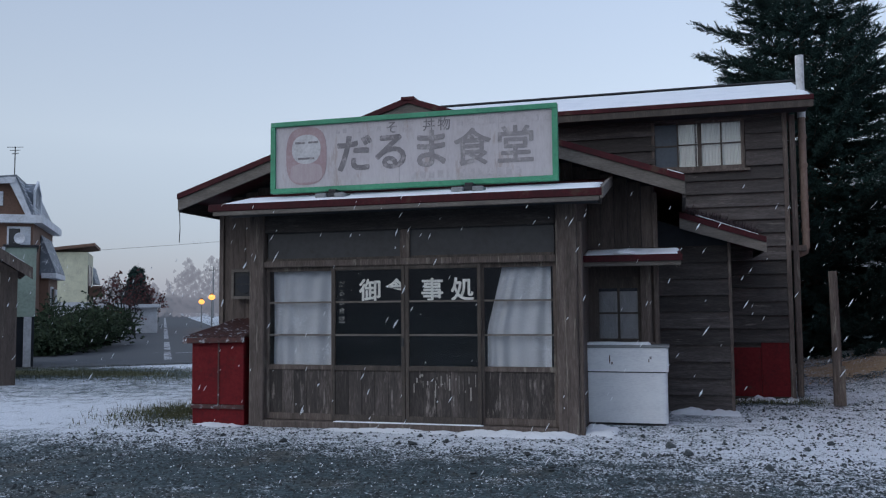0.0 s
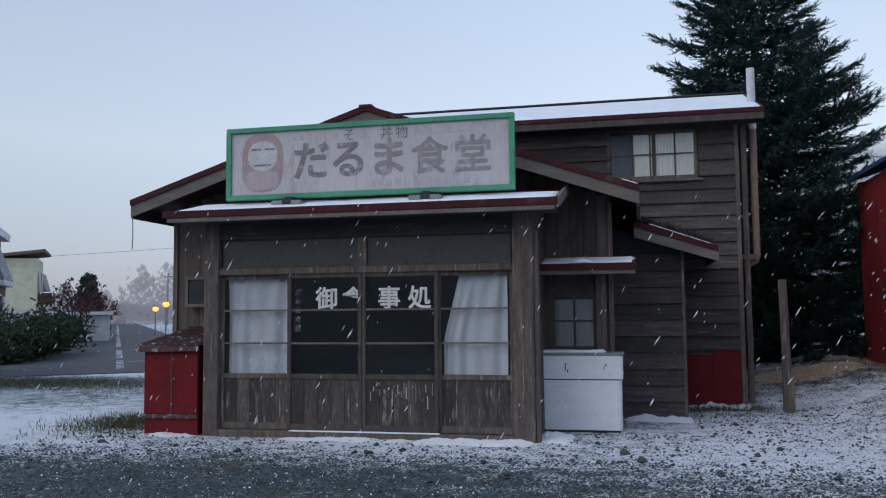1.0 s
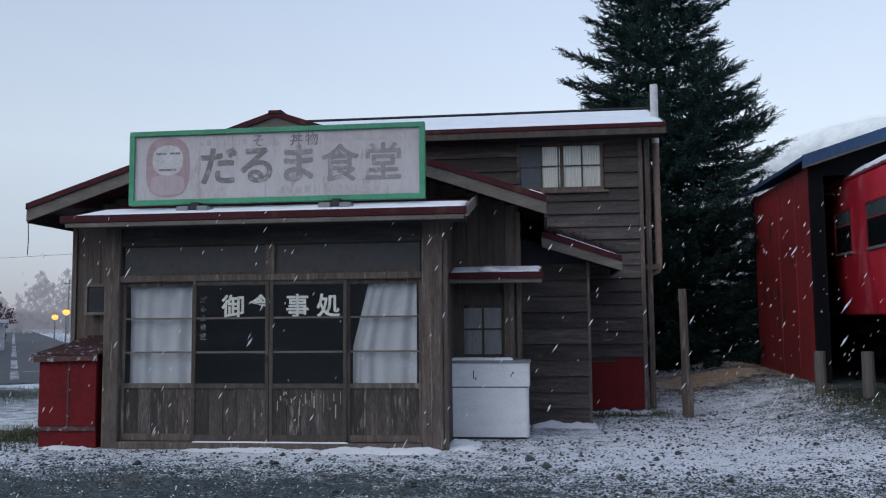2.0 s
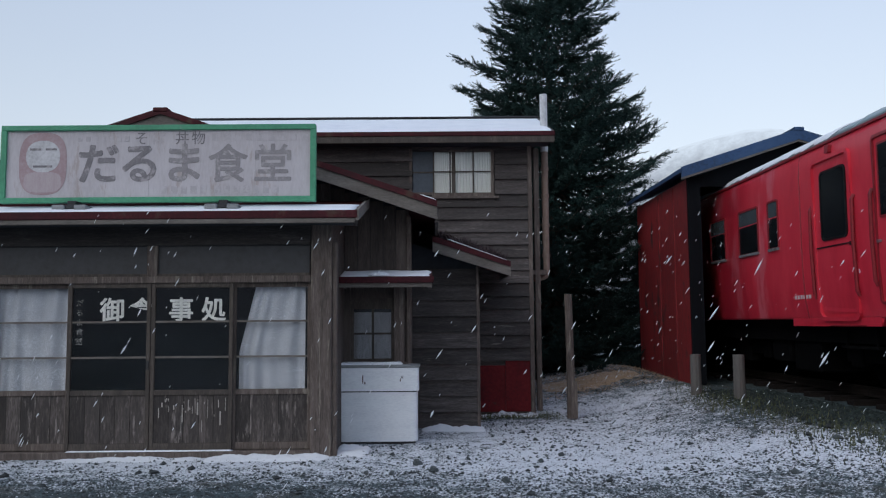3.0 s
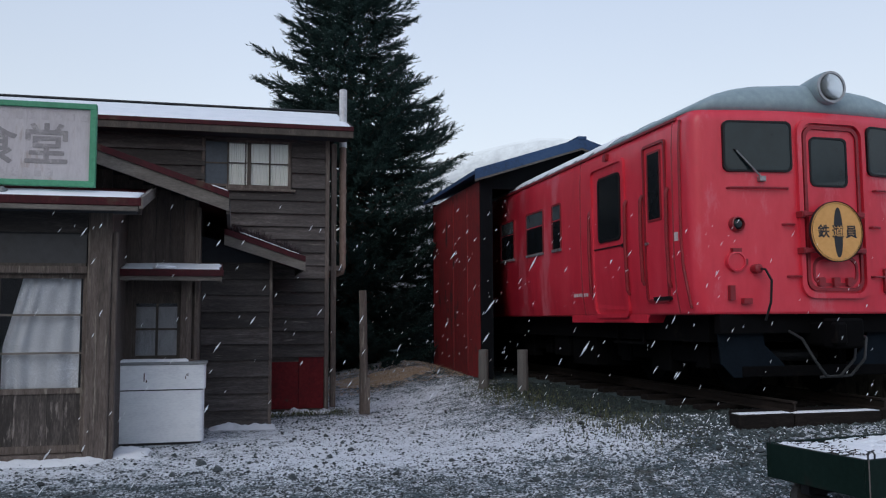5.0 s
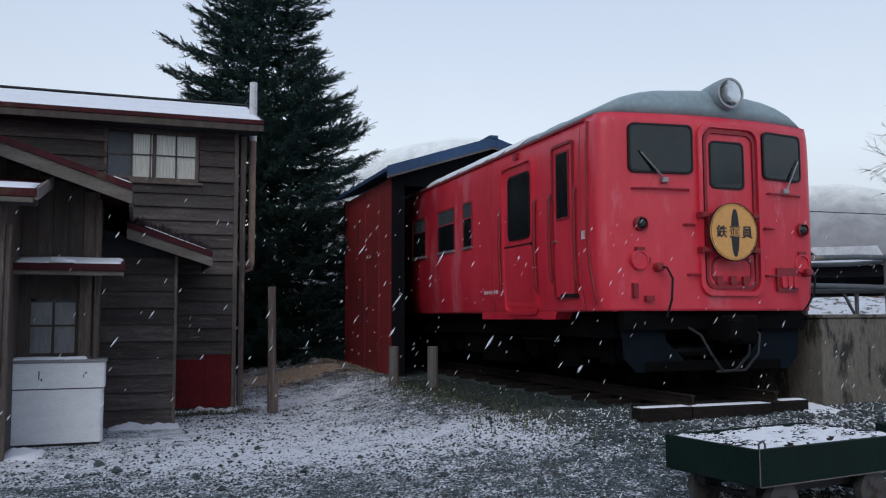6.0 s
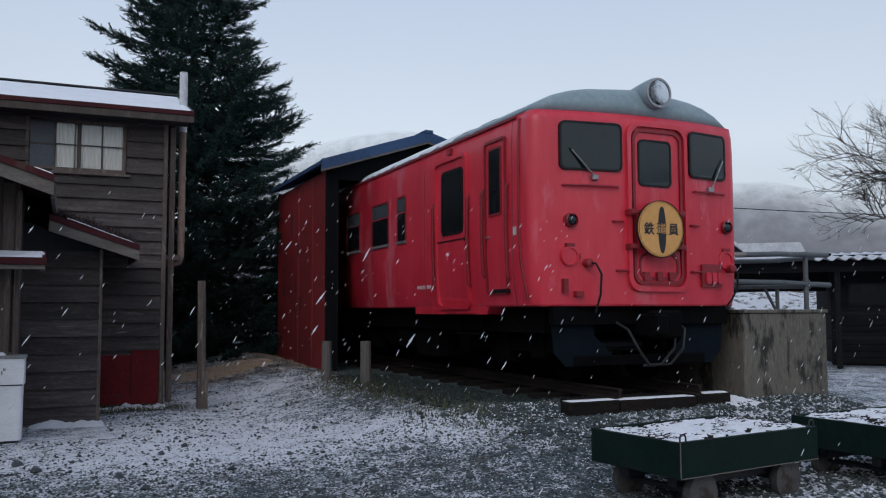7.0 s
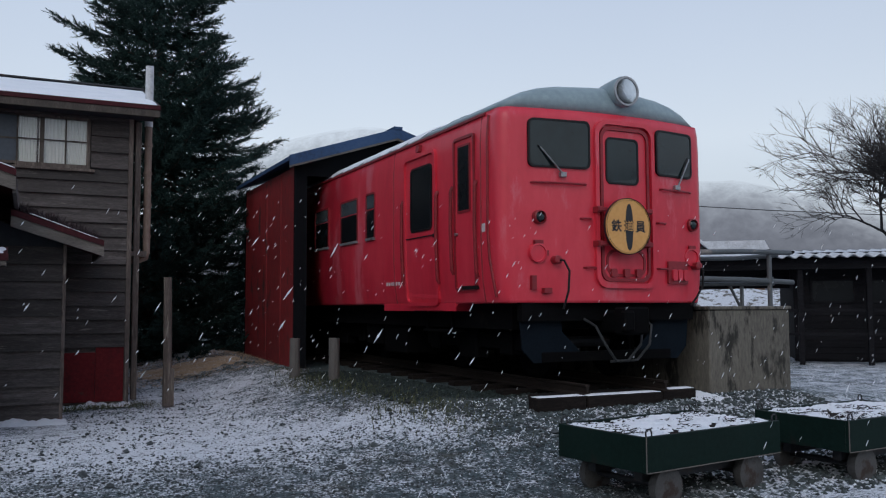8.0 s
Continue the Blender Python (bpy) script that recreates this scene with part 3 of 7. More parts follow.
def snow_sheet(name, x0, x1, y0, y1, zf, thick, label, seed, nx=60, ny=10, edge=0.03, parent=None):
    """A snow layer on a slope zf(x, y), with an uneven edge and top."""
    bm = bmesh.new()
    top, low = [], []
    for j in range(ny + 1):
        rt, rl = [], []
        for i in range(nx + 1):
            u, v = i / nx, j / ny
            x, y = x0 + (x1 - x0) * u, y0 + (y1 - y0) * v
            if j in (0, ny):
                y += (noise.noise((x * 3, seed, j)) * 0.6 + noise.noise((x * 11, seed, j)) * 0.4) * edge
            if i in (0, nx):
                x += noise.noise((y * 5, seed, i)) * edge
            rim = 0.25 if i in (0, nx) or j in (0, ny) else 1.0
            z = zf(x, y)
            rt.append(bm.verts.new((x, y, z + 0.004 + thick * rim * (0.85 + 0.35 * noise.noise((x * 2.5, y * 2.5, seed))))))
            rl.append(bm.verts.new((x, y, z + 0.002)))
        top.append(rt)
        low.append(rl)
    for j in range(ny):
        for i in range(nx):
            bm.faces.new((top[j][i], top[j][i + 1], top[j + 1][i + 1], top[j + 1][i]))
    ring = [(0, i) for i in range(nx + 1)] + [(j, nx) for j in range(1, ny + 1)] + [(ny, i) for i in range(nx - 1, -1, -1)] + [(j, 0) for j in range(ny - 1, 0, -1)]
    for (a, b), (c, d) in zip(ring, ring[1:] + ring[:1]):
        bm.faces.new((top[a][b], low[a][b], low[c][d], top[c][d]))
    ob = link_mesh(name, bm, M_SNOW, parent, "", True)
    return tagged(ob, label, "snow", "", "stuff")


snow_sheet("roof_snow", -5.40, -0.82, 9.22, 9.95, lambda x, y: 2.70 + (y - 9.2) * 0.2286, 0.022, "thin snow lying on the diner's canopy", 1.0)
snow_sheet("sill_snow", -4.05, -2.2, BY - 0.03, BY + 0.03, lambda x, y: 0.075, 0.012, "line of snow on the diner's door sill", 2.0, 50, 2, 0.012)

# --- sign ---
sign = thing("shop_sign", "long faded white sign board in a green frame", "sign")
SX0, SX1, SZ0, SZ1, SY = -4.93, -1.30, 2.885, 3.79, 9.68
part("sign_board", boxes((SX0 + 0.05, SX1 - 0.05, SY, SY + 0.05, SZ0 + 0.05, SZ1 - 0.05)), M_SIGN, sign)
part("frame_rail", boxes((SX0, SX1, SY - 0.03, SY + 0.06, SZ1 - 0.062, SZ1), bevel=0.006), M_GREEN, sign)
part("frame_rail", boxes((SX0, SX1, SY - 0.03, SY + 0.06, SZ0, SZ0 + 0.062), bevel=0.006), M_GREEN, sign)
part("frame_stile", boxes((SX0, SX0 + 0.062, SY - 0.029, SY + 0.059, SZ0 + 0.062, SZ1 - 0.062)), M_GREEN, sign)
part("frame_stile", boxes((SX1 - 0.062, SX1, SY - 0.029, SY + 0.059, SZ0 + 0.062, SZ1 - 0.062)), M_GREEN, sign)
for xs in (-3.23, -2.0):
    part("board_joint", boxes((xs, xs + 0.006, SY - 0.0035, SY - 0.001, SZ0 + 0.07, SZ1 - 0.07)), M_INK2, sign)
for ch, x, s in (("だ", -4.06, 0.50), ("る", -3.58, 0.50), ("ま", -3.08, 0.50), ("食", -2.55, 0.47), ("堂", -2.03, 0.47)):
    lettering(ch, s, M_FADE if ch in "ま食堂" else M_INK, "painted_letter", sign, on_front(x, SY - 0.003, 3.16), thick=0.0, bold=0.009 if ch in "食堂" else 0.013)
for ch, x in (("そ", -3.40), ("ば", -3.20), ("丼", -2.93), ("物", -2.74)):
    lettering(ch, 0.165, M_INK2 if ch in "ば" else M_INK, "painted_letter", sign, on_front(x, SY - 0.003, 3.575), thick=0.001)
for k in range(7):
    x = -4.05 + k * 0.09
    part("letter_bar", boxes((x, x + 0.05, SY - 0.004, SY - 0.001, 3.60, 3.66)), M_INK2, sign)
for k in range(9):
    x = -2.5 + k * 0.13
    part("letter_bar", boxes((x, x + 0.07, SY - 0.004, SY - 0.001, 3.60, 3.685)), M_INK2, sign)
for k in range(12):
    x = -3.08 + k * 0.112 + (0.05 if k > 4 else 0)
    part("letter_bar", boxes((x, x + 0.07, SY - 0.004, SY - 0.001, 2.985, 3.075)), M_INK2, sign)


def painted_shape(outline, y, name, material, parent):
    bm = bmesh.new()
    bm.faces.new([bm.verts.new((x, y, z)) for x, z in outline])
    r = bmesh.ops.extrude_face_region(bm, geom=list(bm.faces))
    bmesh.ops.translate(bm, vec=(0, 0.002, 0), verts=[v for v in r["geom"] if isinstance(v, bmesh.types.BMVert)])
    bmesh.ops.recalc_face_normals(bm, faces=bm.faces)
    return part(name, bm, material, parent)


def egg(cx, cz, rx, rz, p=2.6, n=40):
    out = []
    for k in range(n):
        c, s = math.cos(2 * math.pi * k / n), math.sin(2 * math.pi * k / n)
        out.append((cx + rx * math.copysign(abs(c) ** (2 / p), c), cz + rz * math.copysign(abs(s) ** (2 / p), s)))
    return out


painted_shape(egg(-4.45, 3.345, 0.275, 0.365, 2.9), SY - 0.004, "painted_shape", M_DRED, sign)
painted_shape(egg(-4.45, 3.13, 0.215, 0.12, 3.2), SY - 0.0062, "painted_shape", M_DPINK, sign)
painted_shape(egg(-4.45, 3.43, 0.195, 0.185, 2.3), SY - 0.0065, "painted_shape", M_DPALE, sign)
bm = bmesh.new()
box(bm, -4.60, -4.47, SY - 0.0095, SY - 0.007, 3.50, 3.525)
box(bm, -4.42, -4.29, SY - 0.0095, SY - 0.007, 3.50, 3.525)
box(bm, -4.56, -4.34, SY - 0.0095, SY - 0.007, 3.30, 3.325)
part("painted_shape", bm, M_INK, sign)
for x in (-4.03, -2.32):
    br = part("bracket", boxes((x - 0.17, x + 0.17, 9.45, 9.72, 2.79, 2.835), (x - 0.05, x + 0.05, 9.50, 9.66, 2.835, 2.885), bevel=0.006), M_IRON, sign, "rusted iron foot bracket")
    part("foot_block", boxes((x - 0.19, x - 0.05, 9.42, 9.56, 2.77, 2.83), bevel=0.008), M_GREYMETAL, br)
    part("foot_block", boxes((x + 0.06, x + 0.19, 9.42, 9.56, 2.77, 2.83), bevel=0.008), M_GREYMETAL, br)
part("stay", tube([(-4.6, SY + 0.05, 3.6), (-4.6, 10.4, 3.25)], 0.012), M_IRON, sign)
part("stay", tube([(-1.7, SY + 0.05, 3.6), (-1.7, 10.4, 3.25)], 0.012), M_IRON, sign)

# --- main gabled block ---
GX, GZ, GY = -3.28, 4.10, 10.25   # apex of the gable
GL, GR = -6.62, 0.10              # eaves


def gable_z(x):
    return GZ - (GX - x) * (GZ - 3.0) / (GX - GL) if x < GX else GZ - (x - GX) * (GZ - 2.93) / (GR - GX)


WL, WR, WY = -6.32, -0.27, 10.9
gable_wall = part("gable_wall", prism([(WL, -0.05), (WR, -0.05), (WR, gable_z(WR) - 0.12), (GX, GZ - 0.12), (WL, gable_z(WL) - 0.12)], "y", WY + 0.03, WY + 0.11), M_DARK, diner)
upright_boards(gable_wall, WL, -5.2, WY, -0.02, 2.9, 0.18, lambda x: gable_z(x) - 0.12)
upright_boards(gable_wall, -5.2, -1.1, WY, 2.9, 3.5, 0.19, lambda x: gable_z(x) - 0.12)
upright_boards(gable_wall, -1.1, WR, WY, 1.9, 2.9, 0.165, lambda x: gable_z(x) - 0.12)
part("block_side", boxes((WL, WL + 0.08, WY + 0.11, 15.0, -0.05, gable_z(WL) - 0.15)), M_WOODV, diner)
part("block_side", boxes((WR - 0.08, WR, WY + 0.11, 13.7, -0.05, gable_z(WR) - 0.15)), M_WOODV, diner)
part("corner_board", boxes((WR - 0.03, WR + 0.03, WY - 0.04, WY + 0.06, -0.02, 2.85), bevel=0.006), M_POST, diner)
part("corner_board", boxes((WL - 0.03, WL + 0.04, WY - 0.04, WY + 0.06, -0.02, 2.95), bevel=0.006), M_POST, diner)
for (x0, z0, x1, z1) in ((GL, 3.0, GX, GZ), (GX, GZ, GR, 2.93)):
    part("gable_roof", prism([(x0, z0 - 0.07), (x1, z1 - 0.07), (x1, z1), (x0, z0)], "y", GY, 15.4), M_REDROOF, diner, "red sheet gable roof")
    part("barge_board", prism([(x0, z0 - 0.20), (x1, z1 - 0.20), (x1, z1 - 0.035), (x0, z0 - 0.035)], "y", GY - 0.035, GY), M_TRIM, diner)
    part("barge_cap", prism([(x0, z0 - 0.045), (x1, z1 - 0.045), (x1, z1 + 0.03), (x0, z0 + 0.03)], "y", GY - 0.06, GY + 0.1), M_REDROOF, diner)
part("eave_board", boxes((GR - 0.03, GR + 0.01, GY, 13.65, 2.70, 2.885)), M_WOOD, diner)
part("eave_board", boxes((GL - 0.01, GL + 0.03, GY, 13.65, 2.78, 2.955)), M_WOOD, diner)
part("ridge_cap", boxes((GX - 0.09, GX + 0.09, GY - 0.07, 13.6, GZ - 0.02, GZ + 0.035), bevel=0.01), M_REDROOF, diner)
snow_sheet("roof_snow", -0.10, 0.085, GY - 0.04, 12.5, lambda x, y: gable_z(x) + 0.03, 0.02, "snow on the eave of the diner's gable roof", 3.0, 8, 30, 0.02)
part("rain_chain", tube([(GL + 0.02, GY - 0.02, 2.80), (GL + 0.03, GY - 0.02, 2.55), (GL + 0.02, GY - 0.02, 2.36)], 0.006, n=5), M_IRON, diner)
part("vent_box", boxes((-6.08, -5.72, WY - 0.12, WY, 1.60, 1.98), bevel=0.01), M_IRON, diner, "square vent box with a dark fan opening")
part("vent_fan", lathe([(0.13, WY - 0.128), (0.13, WY - 0.122)], "y", 20, (-5.9, 0, 1.79)), M_DARK, diner)
part("vent_frame", boxes((-6.1, -5.70, WY - 0.14, WY - 0.12, 1.96, 2.0), (-6.1, -5.70, WY - 0.14, WY - 0.12, 1.58, 1.62), (-6.1, -6.06, WY - 0.14, WY - 0.12, 1.62, 1.96), (-5.74, -5.70, WY - 0.14, WY - 0.12, 1.62, 1.96)), M_TRIM, diner)
part("vent_slat", boxes((-6.05, -5.75, WY - 0.135, WY - 0.125, 1.78, 1.80)), M_IRON, diner)

# --- serving window, its small roof, and the wall below it ---
sw = part("window_wall", boxes((-1.10, WR, WY - 0.02, WY + 0.03, -0.02, 0.95), (-1.10, -1.02, WY - 0.05, WY + 0.03, 0.95, 1.95), (-0.45, WR, WY - 0.03, WY + 0.03, 0.95, 1.95), (-1.02, -0.45, WY - 0.02, WY + 0.03, 1.80, 1.95)), M_WOODV, diner)
part("window_post", boxes((-0.46, -0.33, WY - 0.10, WY - 0.03, 0.95, 2.0), (-0.30, -0.25, WY - 0.06, WY, 0.6, 2.0), bevel=0.006), M_POST, diner)
win = part("window", boxes((-1.02, -0.98, WY - 0.02, WY + 0.01, 0.99, 1.80), (-0.50, -0.46, WY - 0.02, WY + 0.01, 0.99, 1.80), (-0.98, -0.50, WY - 0.02, WY + 0.01, 0.99, 1.03), (-0.98, -0.50, WY - 0.02, WY + 0.01, 1.66, 1.80)), M_FRAME, diner, "small four-pane window with drawn cloth")
part("glazing_bar", boxes((-0.75, -0.72, WY - 0.015, WY + 0.005, 1.03, 1.66), (-0.98, -0.50, WY - 0.012, WY + 0.004, 1.335, 1.36)), M_FRAME, win)
for a, b in ((-0.98, -0.75), (-0.72, -0.50)):
    for c, d in ((1.03, 1.335), (1.36, 1.66)):
        g = part("pane", boxes((a, b, WY - 0.006, WY - 0.002, c, d)), M_GLASS, win)
        g.visible_shadow = False
part("window_cloth", boxes((-0.98, -0.50, WY + 0.015, WY + 0.025, 1.0, 1.62)), mat("grey_cloth", (0.36, 0.34, 0.345), 0.9, scale=4, grain=20, stretch=(5, 5, 1), bump=0.1), win)
part("window_sill", boxes((-1.08, -0.30, WY - 0.16, WY - 0.02, 0.93, 0.985), bevel=0.006), M_POST, diner)
wr = part("window_roof", prism([(10.30, 1.985), (10.30, 2.03), (10.9, 2.15), (10.9, 2.10)], "x", -1.14, 0.03), M_REDROOF, diner, "little red pent roof over the window")
part("fascia", boxes((-1.16, 0.05, 10.27, 10.30, 1.965, 2.045), bevel=0.004), M_REDROOF, diner)
part("fascia_batten", boxes((-1.14, 0.03, 10.30, 10.33, 1.915, 1.975)), M_TRIM, diner)
for a in (-0.03, -1.12):
    part("bracket", boxes((a, a + 0.05, 10.33, 10.88, 1.92, 1.97)), M_POST, diner)
snow_sheet("roof_snow", -1.10, 0.0, 10.29, 10.85, lambda x, y: 2.03 + (y - 10.3) * 0.2, 0.018, "snow on the little roof over the window", 4.0, 30, 10)
bm = lathe([(0.16, 0.0), (0.13, 0.035), (0.06, 0.06), (0.01, 0.068)], "z", 20, (-0.62, 10.42, 2.05))
tagged(link_mesh("snow_heap", bm, M_SNOW, None, "", True), "small heap of snow on the window roof", "snow", "", "stuff")

# --- lean-to behind, with its roof ---
LY = 12.1
lean = part("lean_to_wall", prism([(WR - 0.0, -0.05), (0.66, -0.05), (0.66, 2.30), (WR, 2.62)], "y", LY + 0.03, LY + 0.10), M_DARK, diner)
weatherboards(lean, WR, 0.655, LY, 0.0, 2.24, 0.215)
part("lean_to_side", boxes((0.58, 0.66, LY + 0.10, 13.72, -0.05, 2.28)), M_WOOD, diner)
part("corner_board", boxes((0.645, 0.69, LY - 0.03, LY + 0.06, 0.0, 2.28), bevel=0.005), M_POST, diner)
part("lean_to_roof", prism([(WR + 0.30, 2.60), (1.12, 2.25), (1.12, 2.30), (WR + 0.30, 2.67)], "y", LY - 0.28, 13.7), M_REDROOF, diner, "red sheet lean-to roof")
part("barge_board", prism([(WR + 0.30, 2.47), (1.12, 2.12), (1.12, 2.26), (WR + 0.30, 2.62)], "y", LY - 0.32, LY - 0.28), M_TRIM, diner)
part("barge_cap", prism([(WR + 0.30, 2.61), (1.12, 2.25), (1.12, 2.325), (WR + 0.30, 2.69)], "y", LY - 0.34, LY - 0.26), M_REDROOF, diner)
part("eave_board", boxes((1.09, 1.12, LY - 0.28, 13.6, 2.14, 2.24)), M_WOOD, diner)
snow_sheet("roof_snow", 0.25, 1.08, LY - 0.26, 13.2, lambda x, y: 2.325 + (1.12 - x) * 0.365, 0.012, "patchy snow on the lean-to roof", 5.0, 16, 30, 0.05)

# --- two-storey wing ---
UY, UX0, UX1 = 13.7, -4.3, 1.63
wing = part("wing_wall", boxes((UX0, UX1, UY + 0.03, UY + 0.12, -0.05, 4.62), (UX1 - 0.09, UX1 - 0.002, UY + 0.12, 17.2, -0.05, 4.62), (UX0, UX0 + 0.09, UY + 0.12, 17.2, -0.05, 4.62), (UX0, UX1, 17.2, 17.3, -0.05, 4.62)), M_WOOD, diner)
weatherboards(wing, UX0, -0.30, UY, 2.3, 4.55, 0.215)
weatherboards(wing, -0.30, 1.58, UY, 0.86, 3.56, 0.208)
weatherboards(wing, -0.30, 1.58, UY, 4.30, 4.55, 0.22)
weatherboards(wing, 1.04, 1.58, UY, 3.56, 4.30, 0.245)
part("corner_board", boxes((1.575, 1.645, UY - 0.035, UY + 0.05, 0.02, 4.6), bevel=0.006), M_POST, diner)
part("window_jamb", boxes((-0.36, -0.31, UY - 0.03, UY + 0.03, 3.5, 4.4), bevel=0.006), M_POST, diner)
part("dado_panel", boxes((0.70, 1.17, UY - 0.016, UY + 0.028, 0.06, 0.79)), M_REDTIN, diner, "dark red sheet-metal panel at the wall's foot")
part("dado_panel", boxes((1.175, 1.57, UY - 0.02, UY + 0.028, 0.06, 0.865)), M_REDTIN, diner, "dark red sheet-metal panel at the wall's foot")
uw = part("upper_window", boxes((0.02, 1.03, UY - 0.04, UY + 0.02, 3.53, 3.59), (0.02, 1.03, UY - 0.03, UY + 0.02, 4.27, 4.31), (0.98, 1.03, UY - 0.03, UY + 0.02, 3.59, 4.27), (-0.31, 0.03, UY - 0.02, UY + 0.0, 3.56, 3.60)), M_POST, diner, "sliding sash window with drawn pale curtains")
part("window_sill", boxes((-0.02, 1.10, UY - 0.07, UY + 0.02, 3.49, 3.53), bevel=0.005), M_POST, uw)
part("blind_panel", boxes((-0.30, 0.03, UY + 0.0, UY + 0.025, 3.60, 4.27)), M_BLUEPANE, uw, "blue-grey open pane")
part("glazing_bar", boxes((-0.30, 0.03, UY - 0.008, UY + 0.0, 3.92, 3.945)), M_FRAME, uw)
part("sash", boxes((0.34, 0.40, UY - 0.03, UY + 0.01, 3.59, 4.27), (0.03, 0.055, UY - 0.02, UY + 0.01, 3.59, 4.27)), M_FRAME, uw)
part("glazing_bar", boxes((0.055, 0.34, UY - 0.012, UY + 0.004, 3.93, 3.95), (0.40, 0.98, UY - 0.012, UY + 0.004, 3.93, 3.95), (0.68, 0.705, UY - 0.0135, UY + 0.004, 3.59, 4.27)), M_FRAME, uw)
for a, b in ((0.055, 0.34), (0.40, 0.68), (0.705, 0.98)):
    for c, d in ((3.59, 3.93), (3.95, 4.27)):
        g = part("pane", boxes((a, b, UY - 0.004, UY, c, d)), M_GLASS, uw)
        g.visible_shadow = False
bm = bmesh.new()
for a, b in ((0.05, 0.30), (0.33, 0.68), (0.69, 0.99)):
    n = 24
    lo = [bm.verts.new((a + (b - a) * i / n, UY + 0.017 + 0.006 * math.sin(i * 1.9 + a * 7), 3.585)) for i in range(n + 1)]
    hi = [bm.verts.new((a + (b - a) * i / n, UY + 0.017 + 0.005 * math.sin(i * 1.9 + a * 7), 4.28)) for i in range(n + 1)]
    for i in range(n):
        bm.faces.new((lo[i], lo[i + 1], hi[i + 1], hi[i]))
part("window_curtain", bm, M_CLOTH, uw)

# wing roof: eave forward, ridge behind
RE, RR, RZ0, RZ1 = 13.28, 15.4, 4.50, 5.23
UR = 1.97
part("wing_roof", prism([(RE, RZ0 - 0.05), (RE, RZ0), (RR, RZ1), (17.6, 4.5), (17.6, 4.45), (RR, RZ1 - 0.06)], "x", UX0 - 0.3, UR), M_REDROOF, diner, "low sheet roof white with snow")
part("fascia", boxes((UX0 - 0.3, UR + 0.01, RE - 0.03, RE, RZ0 - 0.06, RZ0 + 0.012), bevel=0.005), M_REDROOF, diner)
part("fascia_batten", boxes((UX0 - 0.3, UR, RE - 0.015, RE + 0.04, RZ0 - 0.165, RZ0 - 0.061)), M_FRAME, diner)
part("verge_board", prism([(RE, RZ0 - 0.15), (RE, RZ0 + 0.01), (RR, RZ1 + 0.02), (17.6, 4.52), (17.6, 4.35), (RR, RZ1 - 0.16)], "x", UR - 0.03, UR + 0.012), M_WOOD, diner)
# near-black underside, the eave's shade painted in
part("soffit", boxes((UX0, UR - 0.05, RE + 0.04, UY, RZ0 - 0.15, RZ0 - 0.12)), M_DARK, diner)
part("ridge_cap", boxes((UX0 - 0.3, UR + 0.01, RR - 0.08, RR + 0.08, RZ1 + 0.0, RZ1 + 0.035), bevel=0.01), M_IRON, diner)
snow_sheet("roof_snow", UX0 - 0.28, UR - 0.01, RE + 0.0, RR - 0.06, lambda x, y: RZ0 + 0.002 + (y - RE) * (RZ1 - RZ0) / (RR - RE), 0.02, "smooth snow covering the upper roof", 6.0, 80, 14, 0.02)
# stove pipe and downpipe at the corner
pipe = thing("stove_pipe", "tall stove pipe, pale above the roof and rusty below", "pipe", at=(1.90, 14.0, 2.30))
part("pipe_section", tube([(0, 0, 2.02), (0, 0, 3.0)], 0.062, n=14), M_WPIPE, pipe, "pale grey top section")
part("pipe_section", tube([(0, 0, 0.0), (0, 0, 2.02)], 0.055, n=14), M_BAMBOO, pipe, "rusty lower section")
for z in (0.25, 0.75, 1.25, 1.7):
    part("pipe_collar", lathe([(0.066, z), (0.066, z + 0.05)], "z", 14), M_BAMBOO, pipe)
part("pipe_elbow", tube([(0, 0, 0.02), (-0.02, 0.0, -0.06), (-0.12, 0, -0.10), (-0.25, 0, -0.10)], 0.055, n=12), M_BAMBOO, pipe)
for z in (0.40, 1.60):
    part("pipe_strap", boxes((-0.27, 0.03, -0.02, 0.02, z, z + 0.03)), M_IRON, pipe)
dp = thing("wall_pole", "dark weathered pole against the wing's corner", "pole", at=(1.735, 13.88, 0.05))
part("pole", boxes((-0.045, 0.045, -0.045, 0.045, 0, 4.3), bevel=0.01), M_POST, dp)
part("pole_bracket", boxes((-0.1, 0.15, -0.05, 0.05, 2.2, 2.28)), M_POST, dp)

# --- white cold-box beside the bay ---
cb = thing("storage_chest", "white painted chest with a lipped lid, snow on top", "chest", at=(-0.65, 10.56, 0.0))
def rounded(x0, x1, y0, y1, z0, z1, r):
    bm = boxes((x0, x1, y0, y1, z0, z1))
    es = [e for e in bm.edges if abs(e.verts[0].co.z - e.verts[1].co.z) > 0.01]
    bmesh.ops.bevel(bm, geom=es, offset=r, segments=4, affect="EDGES", profile=0.5)
    return bm
part("body", rounded(-0.50, 0.49, 0.0, 0.30, 0.03, 0.63, 0.06), M_WPAINT, cb)
part("upper_band", rounded(-0.515, 0.505, -0.015, 0.31, 0.645, 0.93, 0.03), M_WPAINT, cb)
part("band_gap", boxes((-0.49, 0.48, 0.01, 0.29, 0.63, 0.646)), M_IRON, cb)
part("lid", boxes((-0.525, 0.52, -0.03, 0.31, 0.93, 0.965), bevel=0.006), M_GREYMETAL, cb)
part("plinth", boxes((-0.47, 0.46, 0.03, 0.28, -0.02, 0.03)), M_IRON, cb)
